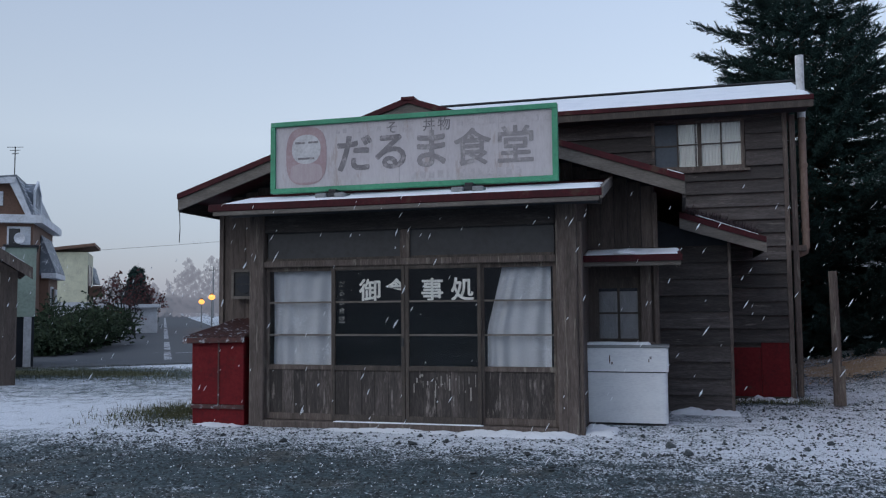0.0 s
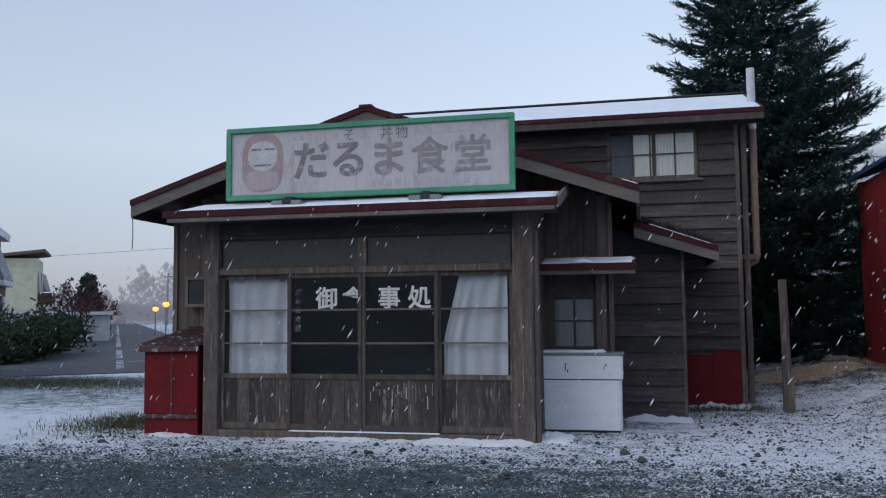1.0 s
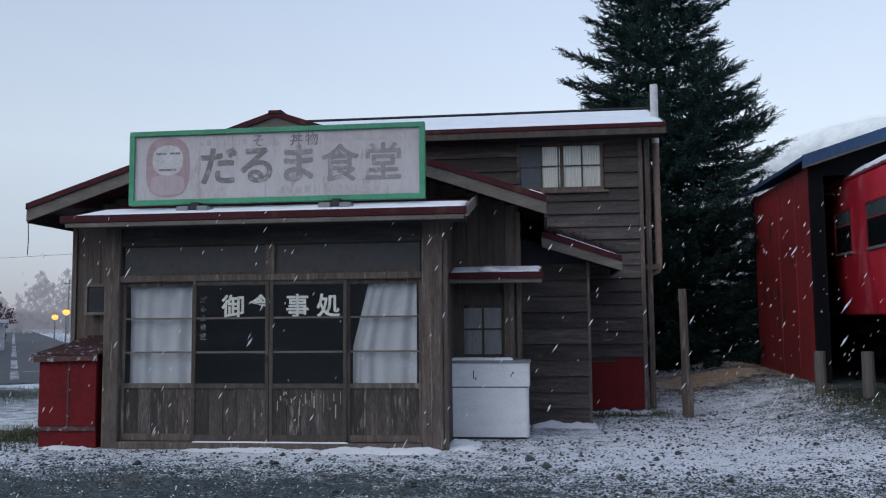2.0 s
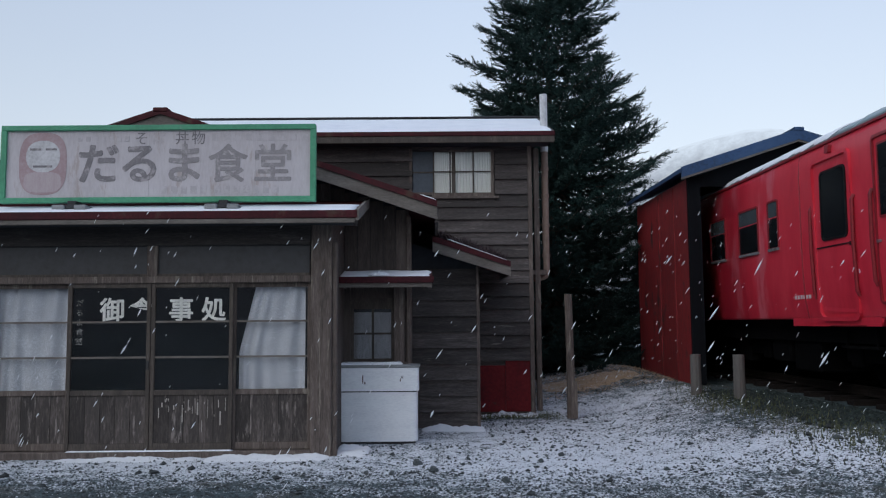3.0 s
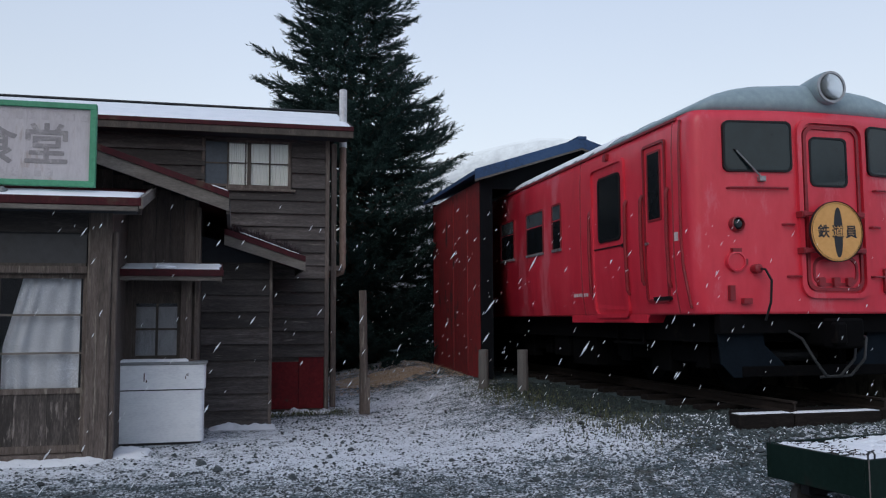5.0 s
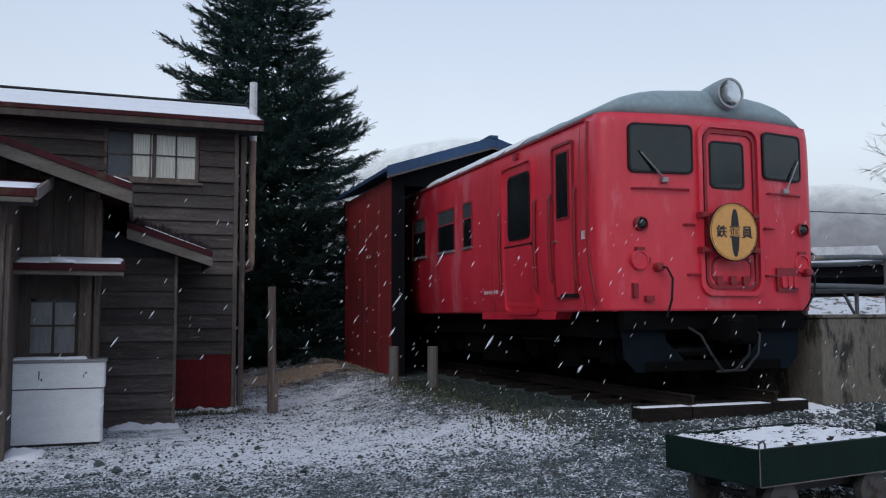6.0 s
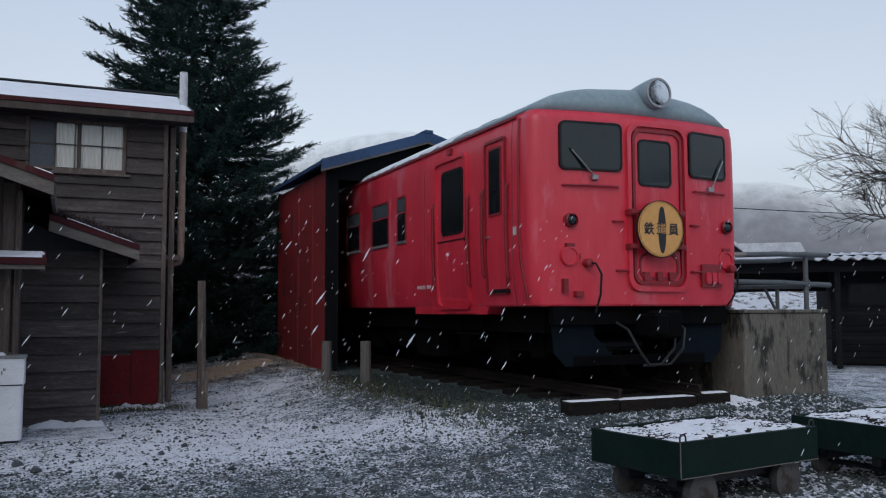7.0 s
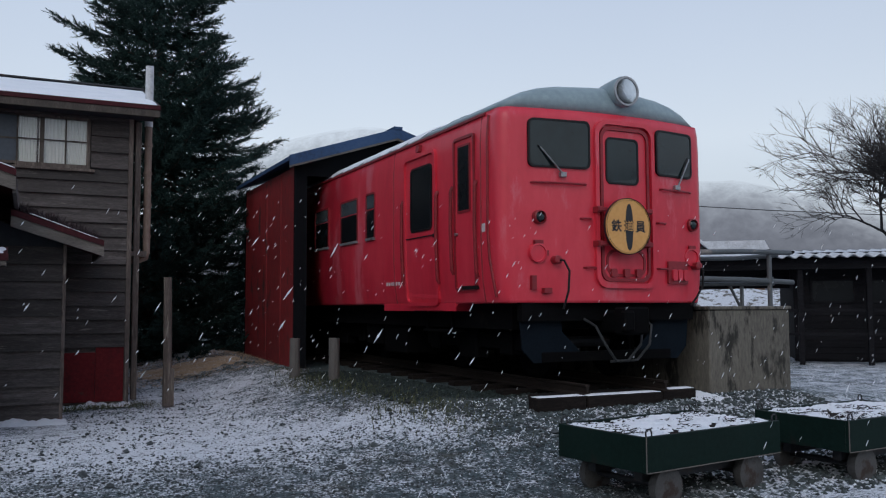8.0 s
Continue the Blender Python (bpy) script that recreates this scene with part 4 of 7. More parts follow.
for a, b, c, d in ((-0.19, -0.178, 0.74, 0.84), (-0.165, -0.15, 0.73, 0.76), (0.29, 0.315, 0.80, 0.83), (0.275, 0.285, 0.76, 0.80)):
    part("rust_stain", boxes((a, b, -0.0195, -0.016, c, d)), M_RUST, cb)
snow_sheet("chest_snow", -1.15, -0.35, 10.54, 10.84, lambda x, y: 0.965, 0.03, "snow lying on the white chest's lid", 8.0, 24, 8, 0.03)

# --- red sheet-metal locker at the other side ---
rb = thing("tank_locker", "red sheet-metal locker with a rusty sloping tin roof", "locker", at=(-5.62, 9.62, -0.02))
part("body", boxes((-0.37, 0.36, 0.0, 0.6, 0.0, 1.10), bevel=0.006), M_REDTIN, rb)
for a, b in ((-0.368, 0.005), (0.012, 0.358)):
    part("door_leaf", boxes((a, b, -0.018, 0.0, 0.27, 1.08), bevel=0.004), M_REDTIN, rb)
part("rail", boxes((-0.375, 0.365, -0.028, 0.0, 0.215, 0.265), bevel=0.004), M_RUST, rb)
part("door_edge", boxes((0.0, 0.02, -0.026, -0.018, 0.2, 1.05)), M_RUST, rb)
bm = bmesh.new()
cr_ = []
for i in range(89):
    x = -0.47 + 0.87 * i / 88
    w = 0.009 * math.sin(2 * math.pi * x / 0.076)
    cr_.append([bm.verts.new((x, y, z + w)) for y, z in ((-0.075, 1.118), (0.6, 1.222), (1.26, 1.325), (1.26, 1.321), (0.6, 1.218), (-0.075, 1.114))])
for a, b in zip(cr_, cr_[1:]):
    for k in range(6):
        bm.faces.new((a[k], a[(k + 1) % 6], b[(k + 1) % 6], b[k]))
part("tin_roof", bm, M_RUST, rb, "rusty corrugated tin roof dusted with snow")
part("roof_edge", prism([(-0.465, 1.03), (0.40, 1.05), (0.40, 1.11), (-0.465, 1.10)], "y", -0.085, -0.06), M_RUST, rb)

# post standing in the yard
yp = thing("yard_post", "weathered grey wooden post standing in the snow", "post", at=(2.11, 13.0, 0.02))
bm = tube([(0, 0, 0), (0.0, 0, 0.9), (-0.015, 0, 1.88)], 0.068, 0.06, 10)
part("post", bm, M_POST, yp)
part("post_batten", boxes((0.03, 0.09, -0.07, -0.03, 0.0, 0.55)), M_POST, yp)


# ================= the railcar =================
M_CAR = mat("red_railcar_paint", (0.66, 0.030, 0.056), 0.34, dark=(0.53, 0.018, 0.037), light=(0.74, 0.055, 0.082), scale=0.9, grain=6, stretch=(1, 1, 0.35), bump=0.03, wear=(0.68, 0.115, 0.15), wear_at=0.60, wear_scale=1.5, coat=0.2)
M_CARD = mat("dark_red_railcar_trim", (0.25, 0.014, 0.022), 0.45, scale=3, grain=20, bump=0.06)
M_ROOFG = mat("grey_car_roof", (0.235, 0.31, 0.34), 0.42, dark=(0.18, 0.245, 0.265), light=(0.31, 0.395, 0.42), scale=1.2, grain=14, bump=0.06)
M_CGLASS = mat("dark_car_glass", (0.010, 0.020, 0.023), 0.05, scale=1.5, grain=5, bump=0.0, spec=0.45)
M_CBLACK = mat("dim_side_glass", (0.006, 0.008, 0.010), 0.25, scale=1.5, grain=5, bump=0.0, spec=0.22)
M_CGLASS2 = mat("grey_car_glass", (0.07, 0.085, 0.095), 0.12, scale=1.5, grain=5, bump=0.0, spec=0.6)
M_RUBBER = mat("black_rubber", (0.008, 0.008, 0.009), 0.5, spec=0.3, scale=10, grain=40, bump=0.05)
M_HOSE = mat("worn_hose_rubber", (0.018, 0.02, 0.022), 0.6, scale=10, grain=40, bump=0.1)
M_STEEL = mat("wiper_steel", (0.35, 0.35, 0.36), 0.35, metal=0.8, scale=10, grain=40, bump=0.03)
M_UNDER = mat("black_underframe", (0.0045, 0.0045, 0.005), 0.85, scale=4, grain=30, bump=0.2, wear=(0.011, 0.009, 0.008), wear_at=0.62, spec=0.04)
M_SKIRT = mat("blue_black_skirt", (0.006, 0.010, 0.015), 0.7, spec=0.05, scale=4, grain=30, bump=0.1)
M_YELLOW = mat("yellow_plate_enamel", (0.72, 0.36, 0.11), 0.45, scale=4, grain=30, bump=0.02, dark=(0.64, 0.31, 0.085), light=(0.78, 0.42, 0.14))
M_BLACK = mat("black_enamel", (0.015, 0.015, 0.02), 0.45, scale=4, grain=30, bump=0.0)
M_RAIL = mat("rusty_rail", (0.03, 0.023, 0.02), 0.7, metal=0.2, spec=0.15, scale=8, grain=50, bump=0.2)
M_SLEEPER = mat("old_sleeper_wood", (0.016, 0.013, 0.012), 0.9, spec=0.1, dark=(0.007, 0.006, 0.006), light=(0.038, 0.03, 0.027), scale=3, grain=20, stretch=(1, 6, 6), bump=0.4)

TX = 6.53                    # centre line of the track
CW = 1.51                    # half the body's width
railcar = thing("railcar", "old red diesel railcar with grey roof on a short track", "train")


def plan(w, y_back, set_back=0.0, rc=0.15, nose=0.15):
    """The body's outline at one level, from the rear of one side round the front to the rear of the other."""
    pts = [(-w, y_back)]
    for y in (13.0, 11.0, 9.5, 8.8):
        pts.append((-w, y))
    yc = 8.25 + set_back
    for k in range(7):
        a = math.pi / 2 * k / 6
        pts.append((-w + rc * (1 - math.cos(a)), yc + rc * (1 - math.sin(a))))
    n = 8
    for k in range(1, n):
        u = -(w - rc) + 2 * (w - rc) * k / n
        pts.append((u, yc - nose * (1 - (u / (w - rc)) ** 2)))
    return pts + [(-x, y) for x, y in reversed(pts[:12])]


def loft(levels):
    bm = bmesh.new()
    rings = [[bm.verts.new((TX + x, y, z)) for x, y in pts] for pts, z in levels]
    for a, b in zip(rings, rings[1:]):
        for i in range(len(a) - 1):
            bm.faces.new((a[i], a[i + 1], b[i + 1], b[i]))
        bm.faces.new((a[-1], a[0], b[0], b[-1]))
    bm.faces.new(rings[0][::-1])
    bm.faces.new(rings[-1])
    bmesh.ops.recalc_face_normals(bm, faces=bm.faces)
    return bm


YB = 17.4
body = part("body", loft([(plan(w, YB), z) for w, z in ((1.445, 1.49), (1.45, 1.52), (1.488, 1.75), (1.507, 2.1), (1.51, 2.5), (1.51, 3.0), (1.51, 3.4), (1.50, 3.62), (1.475, 3.74))]), M_CAR, railcar, "glossy red body", True)
ROOF_RISE = 0.40


def arch(c):
    """Height share of the roof's arch at a share c of its half width: a low bow with tighter shoulders."""
    return max(0.0, 1 - 0.62 * c * c - 0.38 * c ** 6)


roof_levels = []
for k in range(9):
    a = math.pi / 2 * k / 8
    w = 1.46 * (1 - k / 8) + 0.02
    z = 3.745 + ROOF_RISE * arch(w / 1.48)
    roof_levels.append((plan(w, YB, 0.02 + 0.42 * (1 - math.cos(a)) ** 1.3, rc=min(0.2, w * 0.5), nose=0.15 * (0.3 + 0.7 * math.cos(a))), z))
roof = part("roof", loft(roof_levels), M_ROOFG, railcar, "grey rounded roof", True)
part("roof_seam", tube([(TX + 1.47 * u / 8, 9.9, 3.745 + ROOF_RISE * arch(u / 8) + 0.003) for u in range(-8, 9)], 0.012, n=6), M_ROOFG, railcar)
part("gutter", boxes((TX - 1.505, TX - 1.47, 8.62, YB, 3.70, 3.735), bevel=0.004), M_CARD, railcar)
part("gutter", boxes((TX + 1.47, TX + 1.505, 8.62, YB, 3.70, 3.735), bevel=0.004), M_CARD, railcar)


def side_x(z):
    ts = ((1.49, 1.445), (1.75, 1.488), (2.1, 1.507), (2.5, 1.51), (3.0, 1.51), (3.4, 1.51), (3.62, 1.50), (3.74, 1.475))
    for (a, p), (b, q) in zip(ts, ts[1:]):
        if a <= z <= b:
            return TX - (p + (q - p) * (z - a) / (b - a))
    return TX - 1.445


def round_rect(a0, a1, b0, b1, r, n=5):
    out = []
    for cx, cz, s in ((a1 - r, b1 - r, 0), (a0 + r, b1 - r, 1), (a0 + r, b0 + r, 2), (a1 - r, b0 + r, 3)):
        for k in range(n + 1):
            t = math.pi / 2 * (s + k / n)
            out.append((cx + r * math.cos(t), cz + r * math.sin(t)))
    return out


def side_panel(name, y0, y1, z0, z1, out, material, parent, r=0.03, label=""):
    """A flat rounded plate on the side that faces the yard, standing out by out metres."""
    pts = round_rect(y0, y1, z0, z1, r)
    bm = bmesh.new()
    lo = [bm.verts.new((side_x(z) + 0.01, y, z)) for y, z in pts]
    hi = [bm.verts.new((side_x(z) - out, y, z)) for y, z in pts]
    n = len(pts)
    for i in range(n):
        bm.faces.new((lo[i], lo[(i + 1) % n], hi[(i + 1) % n], hi[i]))
    bm.faces.new(hi)
    bmesh.ops.recalc_face_normals(bm, faces=bm.faces)
    return part(name, bm, material, parent, label)


def ring_panel(name, y0, y1, z0, z1, w, out, material, parent, r=0.05):
    o, i_ = round_rect(y0, y1, z0, z1, r), round_rect(y0 + w, y1 - w, z0 + w, z1 - w, max(0.01, r - w))
    bm = bmesh.new()
    n = len(o)
    def col(pts, d):
        return [bm.verts.new((side_x(z) - d, y, z)) for y, z in pts]
    a, b, c, d_ = col(o, -0.01), col(o, out), col(i_, out), col(i_, -0.01)
    for p_, q_ in ((a, b), (b, c), (c, d_)):
        for k in range(n):
            bm.faces.new((p_[k], p_[(k + 1) % n], q_[(k + 1) % n], q_[k]))
    bmesh.ops.recalc_face_normals(bm, faces=bm.faces)
    return part(name, bm, material, parent)


for y0, y1 in ((14.35, 15.15), (12.87, 13.72), (12.10, 12.50)):
    sw_ = ring_panel("side_window", y0, y1, 2.50, 3.23, 0.03, 0.014, M_CARD, railcar, 0.05)
    side_panel("pane", y0 + 0.03, y1 - 0.03, 2.53, 2.96, 0.004, M_CBLACK, sw_, 0.02)
    side_panel("upper_pane", y0 + 0.03, y1 - 0.03, 2.98, 3.20, 0.005, M_CGLASS2, sw_, 0.03, "greyish upper pane")
    side_panel("window_sill", y0 + 0.01, y1 - 0.01, 2.485, 2.525, 0.026, M_GREYMETAL, sw_, 0.005)
# passenger door
pd = side_panel("passenger_door", 9.93, 10.93, 1.56, 3.50, 0.006, M_CAR, railcar, 0.10)
ring_panel("door_rim", 9.90, 10.97, 1.46, 3.54, 0.055, 0.040, M_CAR, pd, 0.13)
dw = ring_panel("door_window", 10.05, 10.74, 2.47, 3.36, 0.03, 0.016, M_RUBBER, pd, 0.08)
side_panel("pane", 10.08, 10.71, 2.50, 3.33, 0.010, M_CBLACK, dw, 0.06)
side_panel("door_groove", 10.03, 10.90, 2.385, 2.40, 0.012, M_RUBBER, pd, 0.004)
side_panel("door_number", 9.97, 10.02, 2.36, 2.41, 0.012, M_RUBBER, pd, 0.004)
side_panel("step_well", 9.50, 11.88, 1.395, 1.50, 0.004, M_CAR, railcar, 0.004)
part("step_skirt", prism([(9.44, 1.495), (9.54, 1.395), (11.80, 1.395), (11.92, 1.495)], "x", TX - 1.44, TX - 1.2), M_CAR, railcar)
part("step_edge", boxes((TX - 1.452, TX - 1.44, 9.85, 10.75, 1.395, 1.41)), M_CARD, railcar)
side_panel("lamp_box", 10.40, 10.50, 3.56, 3.66, 0.05, M_CARD, railcar, 0.02)
# cab door
cd = side_panel("cab_door", 8.86, 9.38, 1.66, 3.52, 0.005, M_CAR, railcar, 0.05)
ring_panel("door_rim", 8.84, 9.40, 1.64, 3.54, 0.035, 0.028, M_CARD, cd, 0.06)
cw_ = ring_panel("door_window", 8.96, 9.30, 2.60, 3.44, 0.025, 0.014, M_CARD, cd, 0.03)
side_panel("pane", 8.98, 9.28, 2.62, 3.42, 0.010, M_CBLACK, cw_, 0.02)
side_panel("door_step", 8.82, 9.22, 1.655, 1.70, 0.03, M_RUBBER, railcar, 0.004)
side_panel("door_handle", 9.30, 9.36, 2.33, 2.36, 0.03, M_STEEL, cd, 0.004)
for y, z0, z1 in ((9.44, 1.85, 2.95), (8.80, 1.80, 2.95), (9.87, 1.75, 2.95), (11.0, 1.75, 2.95)):
    part("hand_rail", tube([(side_x(z0) - 0.005, y, z0), (side_x(z0 + 0.06) - 0.035, y, z0 + 0.06), (side_x(2.4) - 0.04, y, 2.4), (side_x(z1 - 0.06) - 0.035, y, z1 - 0.06), (side_x(z1) - 0.005, y, z1)], 0.021, n=6), M_CARD, railcar)
for y in (8.70, 11.36):
    part("body_seam", tube([(side_x(z) - 0.001, y, z) for z in (1.50, 1.75, 2.1, 2.5, 3.0, 3.4, 3.7)], 0.012, n=5), M_CARD, railcar)
part("rain_pipe", tube([(side_x(z) - 0.012, 8.52 - (0.10 * sstep(2.2, 1.6, z) if z < 2.2 else 0), z) for z in (1.56, 1.75, 2.0, 2.3, 2.6, 3.0, 3.4, 3.68)], 0.017, n=6), M_CARD, railcar)
M_STENCIL = mat("white_stencil", (0.6, 0.5, 0.5), 0.7, bump=0)
for k in range(6):
    part("stencil_bar", boxes((side_x(1.78) - 0.006, side_x(1.78) - 0.003, 11.18 + 0.09 * k, 11.24 + 0.09 * k, 1.76, 1.81)), M_STENCIL, railcar)
part("stencil_bar", boxes((side_x(2.3) - 0.006, side_x(2.3) - 0.003, 8.60, 8.68, 2.32, 2.42)), M_STENCIL, railcar)

# ---- front ----
def front_y(x):
    u = max(-1, min(1, (x - TX) / (CW - 0.15)))
    return 8.25 - 0.15 * (1 - u * u)


def front_panel(name, pts, out, material, parent, label="", inset=0.02):
    bm = bmesh.new()
    lo = [bm.verts.new((x, front_y(x) + inset, z)) for x, z in pts]
    hi = [bm.verts.new((x, front_y(x) - out, z)) for x, z in pts]
    n = len(pts)
    for i in range(n):
        bm.faces.new((lo[i], lo[(i + 1) % n], hi[(i + 1) % n], hi[i]))
    bm.faces.new(hi)
    bmesh.ops.recalc_face_normals(bm, faces=bm.faces)
    return part(name, bm, material, parent, label)


def front_ring(name, pts, w, out, material, parent):
    cx, cz = sum(p[0] for p in pts) / len(pts), sum(p[1] for p in pts) / len(pts)
    hx, hz = max(p[0] for p in pts) - cx, max(p[1] for p in pts) - cz
    inn = [(cx + (x - cx) * (hx - w) / hx, cz + (z - cz) * (hz - w) / hz) for x, z in pts]
    bm = bmesh.new()
    n = len(pts)
    def col(ps, d):
        return [bm.verts.new((x, front_y(x) - d, z)) for x, z in ps]
    a, b, c, d_ = col(pts, -0.01), col(pts, out), col(inn, out), col(inn, -0.01)
    for p_, q_ in ((a, b), (b, c), (c, d_)):
        for k in range(n):
            bm.faces.new((p_[k], p_[(k + 1) % n], q_[(k + 1) % n], q_[k]))
    bmesh.ops.recalc_face_normals(bm, faces=bm.faces)
    return part(name, bm, material, parent)


for x0, x1 in ((5.36, 6.15), (7.15, 7.80)):
    fw = front_ring("windscreen", round_rect(x0, x1, 3.05, 3.62, 0.07), 0.022, 0.03, M_RUBBER, railcar)
    front_panel("pane", round_rect(x0 + 0.02, x1 - 0.02, 3.07, 3.60, 0.055), 0.024, M_CGLASS, fw)
dr = front_ring("end_door_frame", round_rect(6.21, 7.10, 1.66, 3.66, 0.16), 0.05, 0.045, M_CAR, railcar)
front_ring("end_door_frame", round_rect(6.29, 7.02, 1.74, 3.58, 0.12), 0.035, 0.03, M_CARD, railcar)
ed = front_panel("end_door", round_rect(6.33, 6.98, 1.76, 3.54, 0.09), 0.010, M_CAR, railcar)
ew = front_ring("door_window", round_rect(6.37, 6.86, 2.90, 3.46, 0.07), 0.022, 0.022, M_RUBBER, ed)
front_panel("pane", round_rect(6.39, 6.84, 2.92, 3.44, 0.055), 0.016, M_CGLASS, ew)
front_ring("door_stamping", round_rect(6.36, 6.95, 1.80, 2.12, 0.12), 0.03, 0.02, M_CARD, ed)
for x in (6.45, 6.64, 6.82):
    front_panel("clamp", round_rect(x - 0.04, x + 0.04, 1.79, 1.89, 0.02), 0.05, M_CARD, ed)
for z in (2.18, 2.58):
    part("plate_bracket", boxes((6.20, 6.98, 7.985, 8.03, z - 0.022, z + 0.022), (6.19, 6.25, 8.0, 8.14, z - 0.035, z + 0.035), (6.92, 6.98, 8.0, 8.14, z - 0.035, z + 0.035), bevel=0.004), M_CARD, railcar)
# round head plate
hp = thing("head_plate", "round yellow head plate with black rim and dark lettering", "sign", at=(6.57, 7.95, 2.385))
part("disc", lathe([(0.325, -0.012), (0.325, 0.012)], "y", 48), M_YELLOW, hp)
part("rim", lathe([(0.333, -0.02), (0.333, 0.02), (0.312, 0.02), (0.312, -0.02)], "y", 48, caps=False), M_BLACK, hp)
painted_shape([(x, z) for x, z in egg(0.015, -0.01, 0.055, 0.275, 2.2, 24)], -0.0155, "painted_shape", M_BLACK, hp)
for ch, x, m_ in (("鉄", -0.245, M_BLACK), ("道", -0.07, M_BLACK), ("員", 0.105, M_BLACK)):
    lettering(ch, 0.15, m_, "painted_letter", hp, Matrix.Translation((x, -0.0135 if x != -0.07 else -0.018, -0.055)) @ Matrix.Rotation(radians(90), 4, "X"), thick=0.003)
lettering("道", 0.13, M_YELLOW, "painted_letter", hp, Matrix.Translation((-0.055, -0.0205, -0.045)) @ Matrix.Rotation(radians(90), 4, "X"))

# headlamp on the roof edge
hl = part("headlamp", lathe([(0.11, 8.60), (0.165, 8.32), (0.186, 8.10), (0.189, 7.98), (0.181, 7.955), (0.163, 7.95)], "y", 32, (6.66, 0.10, 4.03)), M_ROOFG, railcar, "large round headlamp in a grey housing", True)
part("lamp_rim", lathe([(0.181, 7.945), (0.181, 7.93), (0.155, 7.93), (0.155, 7.945)], "y", 32, (6.66, 0.10, 4.03), caps=False), M_STEEL, hl)
part("lamp_reflector", lathe([(0.157, 7.94), (0.125, 8.0), (0.055, 8.04), (0.02, 8.045)], "y", 32, (6.66, 0.10, 4.03)), mat("silvered_reflector", (0.85, 0.85, 0.85), 0.18, metal=0.9, scale=9, grain=30, bump=0.3), hl)
lg = part("lamp_lens", lathe([(0.155, 7.938), (0.106, 7.92), (0.035, 7.912), (0.005, 7.911)], "y", 32, (6.66, 0.10, 4.03)), M_GLASS, hl)
part("bulb", lathe([(0.01, 7.95), (0.03, 7.965), (0.03, 8.0), (0.015, 8.03)], "y", 12, (6.66, 0.10, 4.02)), M_YELLOW, hl)
for x in (5.49, 7.79):
    y = front_y(x)
    tl = part("tail_lamp", lathe([(0.085, y + 0.03), (0.08, y - 0.05), (0.068, y - 0.06), (0.066, y - 0.03)], "y", 20, (x, 0, 2.47)), M_CARD, railcar)
    part("lens", lathe([(0.062, y - 0.035), (0.04, y - 0.055), (0.005, y - 0.062)], "y", 16, (x, 0, 2.47)), M_CGLASS, tl, "dark red lamp glass")
    rp = part("round_cover", lathe([(0.112, y + 0.04), (0.112, y - 0.032), (0.094, y - 0.036), (0.09, y - 0.018), (0.02, y - 0.018)], "y", 24, (x - 0.02, 0, 2.06)), M_CAR, railcar)
    part("cover_hinge", boxes((x - 0.07, x + 0.04, y - 0.035, y + 0.02, 2.165, 2.205)), M_CARD, rp)
    part("cover_latch", boxes((x + 0.075, x + 0.115, y - 0.03, y + 0.03, 2.03, 2.09)), M_CARD, rp)
for x0, x1, z in ((5.40, 6.10, 2.87), (7.22, 7.78, 2.88), (6.02, 6.16, 2.47), (6.06, 6.22, 1.90), (7.15, 7.30, 2.46), (7.15, 7.32, 1.90)):
    xm = (x0 + x1) / 2
    part("hand_rail", tube([(x0, front_y(x0) + 0.005, z), (x0 + 0.02, front_y(x0) - 0.035, z), (xm, front_y(xm) - 0.04, z), (x1 - 0.02, front_y(x1) - 0.035, z), (x1, front_y(x1) + 0.005, z)], 0.013, n=6), M_CARD, railcar)
part("front_step", boxes((5.38, 5.44, 8.16, 8.24, 1.64, 1.80), (5.52, 5.62, 8.12, 8.2, 1.60, 1.66)), M_CARD, railcar)
gr = front_panel("grille", round_rect(7.32, 7.68, 1.72, 2.0, 0.02), 0.03, M_CARD, railcar)
for k in range(3):
    front_panel("grille_boss", round_rect(7.38 + 0.1 * k, 7.46 + 0.1 * k, 1.76, 1.90, 0.03), 0.055, M_CAR, gr)


def wiper(x0, z0, x1, z1):
    w = part("wiper", tube([(x0, front_y(x0) - 0.05, z0), (x1, front_y(x1) - 0.035, z1)], 0.011, n=6), M_STEEL, railcar)
    dx, dz = x1 - x0, z1 - z0
    part("blade", tube([(x0 + dx * 0.35 - 0.02, front_y(x0) - 0.03, z0 + dz * 0.35), (x1 - 0.02, front_y(x1) - 0.025, z1 + 0.02)], 0.010, n=5), M_RUBBER, w)
    part("pivot", boxes((x0 - 0.04, x0 + 0.04, front_y(x0) - 0.06, front_y(x0), z0 - 0.03, z0 + 0.03), bevel=0.006), M_STEEL, w)


wiper(5.78, 2.97, 5.50, 3.28)
wiper(7.50, 2.92, 7.74, 3.30)
# cables on the front
for pts in ([(5.68, 8.10, 1.98), (5.72, 8.02, 1.97), (5.77, 7.99, 1.85), (5.76, 8.0, 1.62), (5.73, 8.06, 1.42)], [(7.82, 8.16, 1.95), (7.86, 8.1, 1.9), (7.86, 8.12, 1.7), (7.78, 8.14, 1.56), (7.70, 8.16, 1.46)]):
    cb_ = part("cable", tube(pts, 0.014, n=6), M_RUBBER, railcar, "black jumper cable")
    x, y, z = pts[0]
    part("cable_plug", lathe([(0.05, y + 0.08), (0.05, y - 0.03), (0.03, y - 0.04)], "y", 12, (x, 0, z)), M_CARD, cb_)

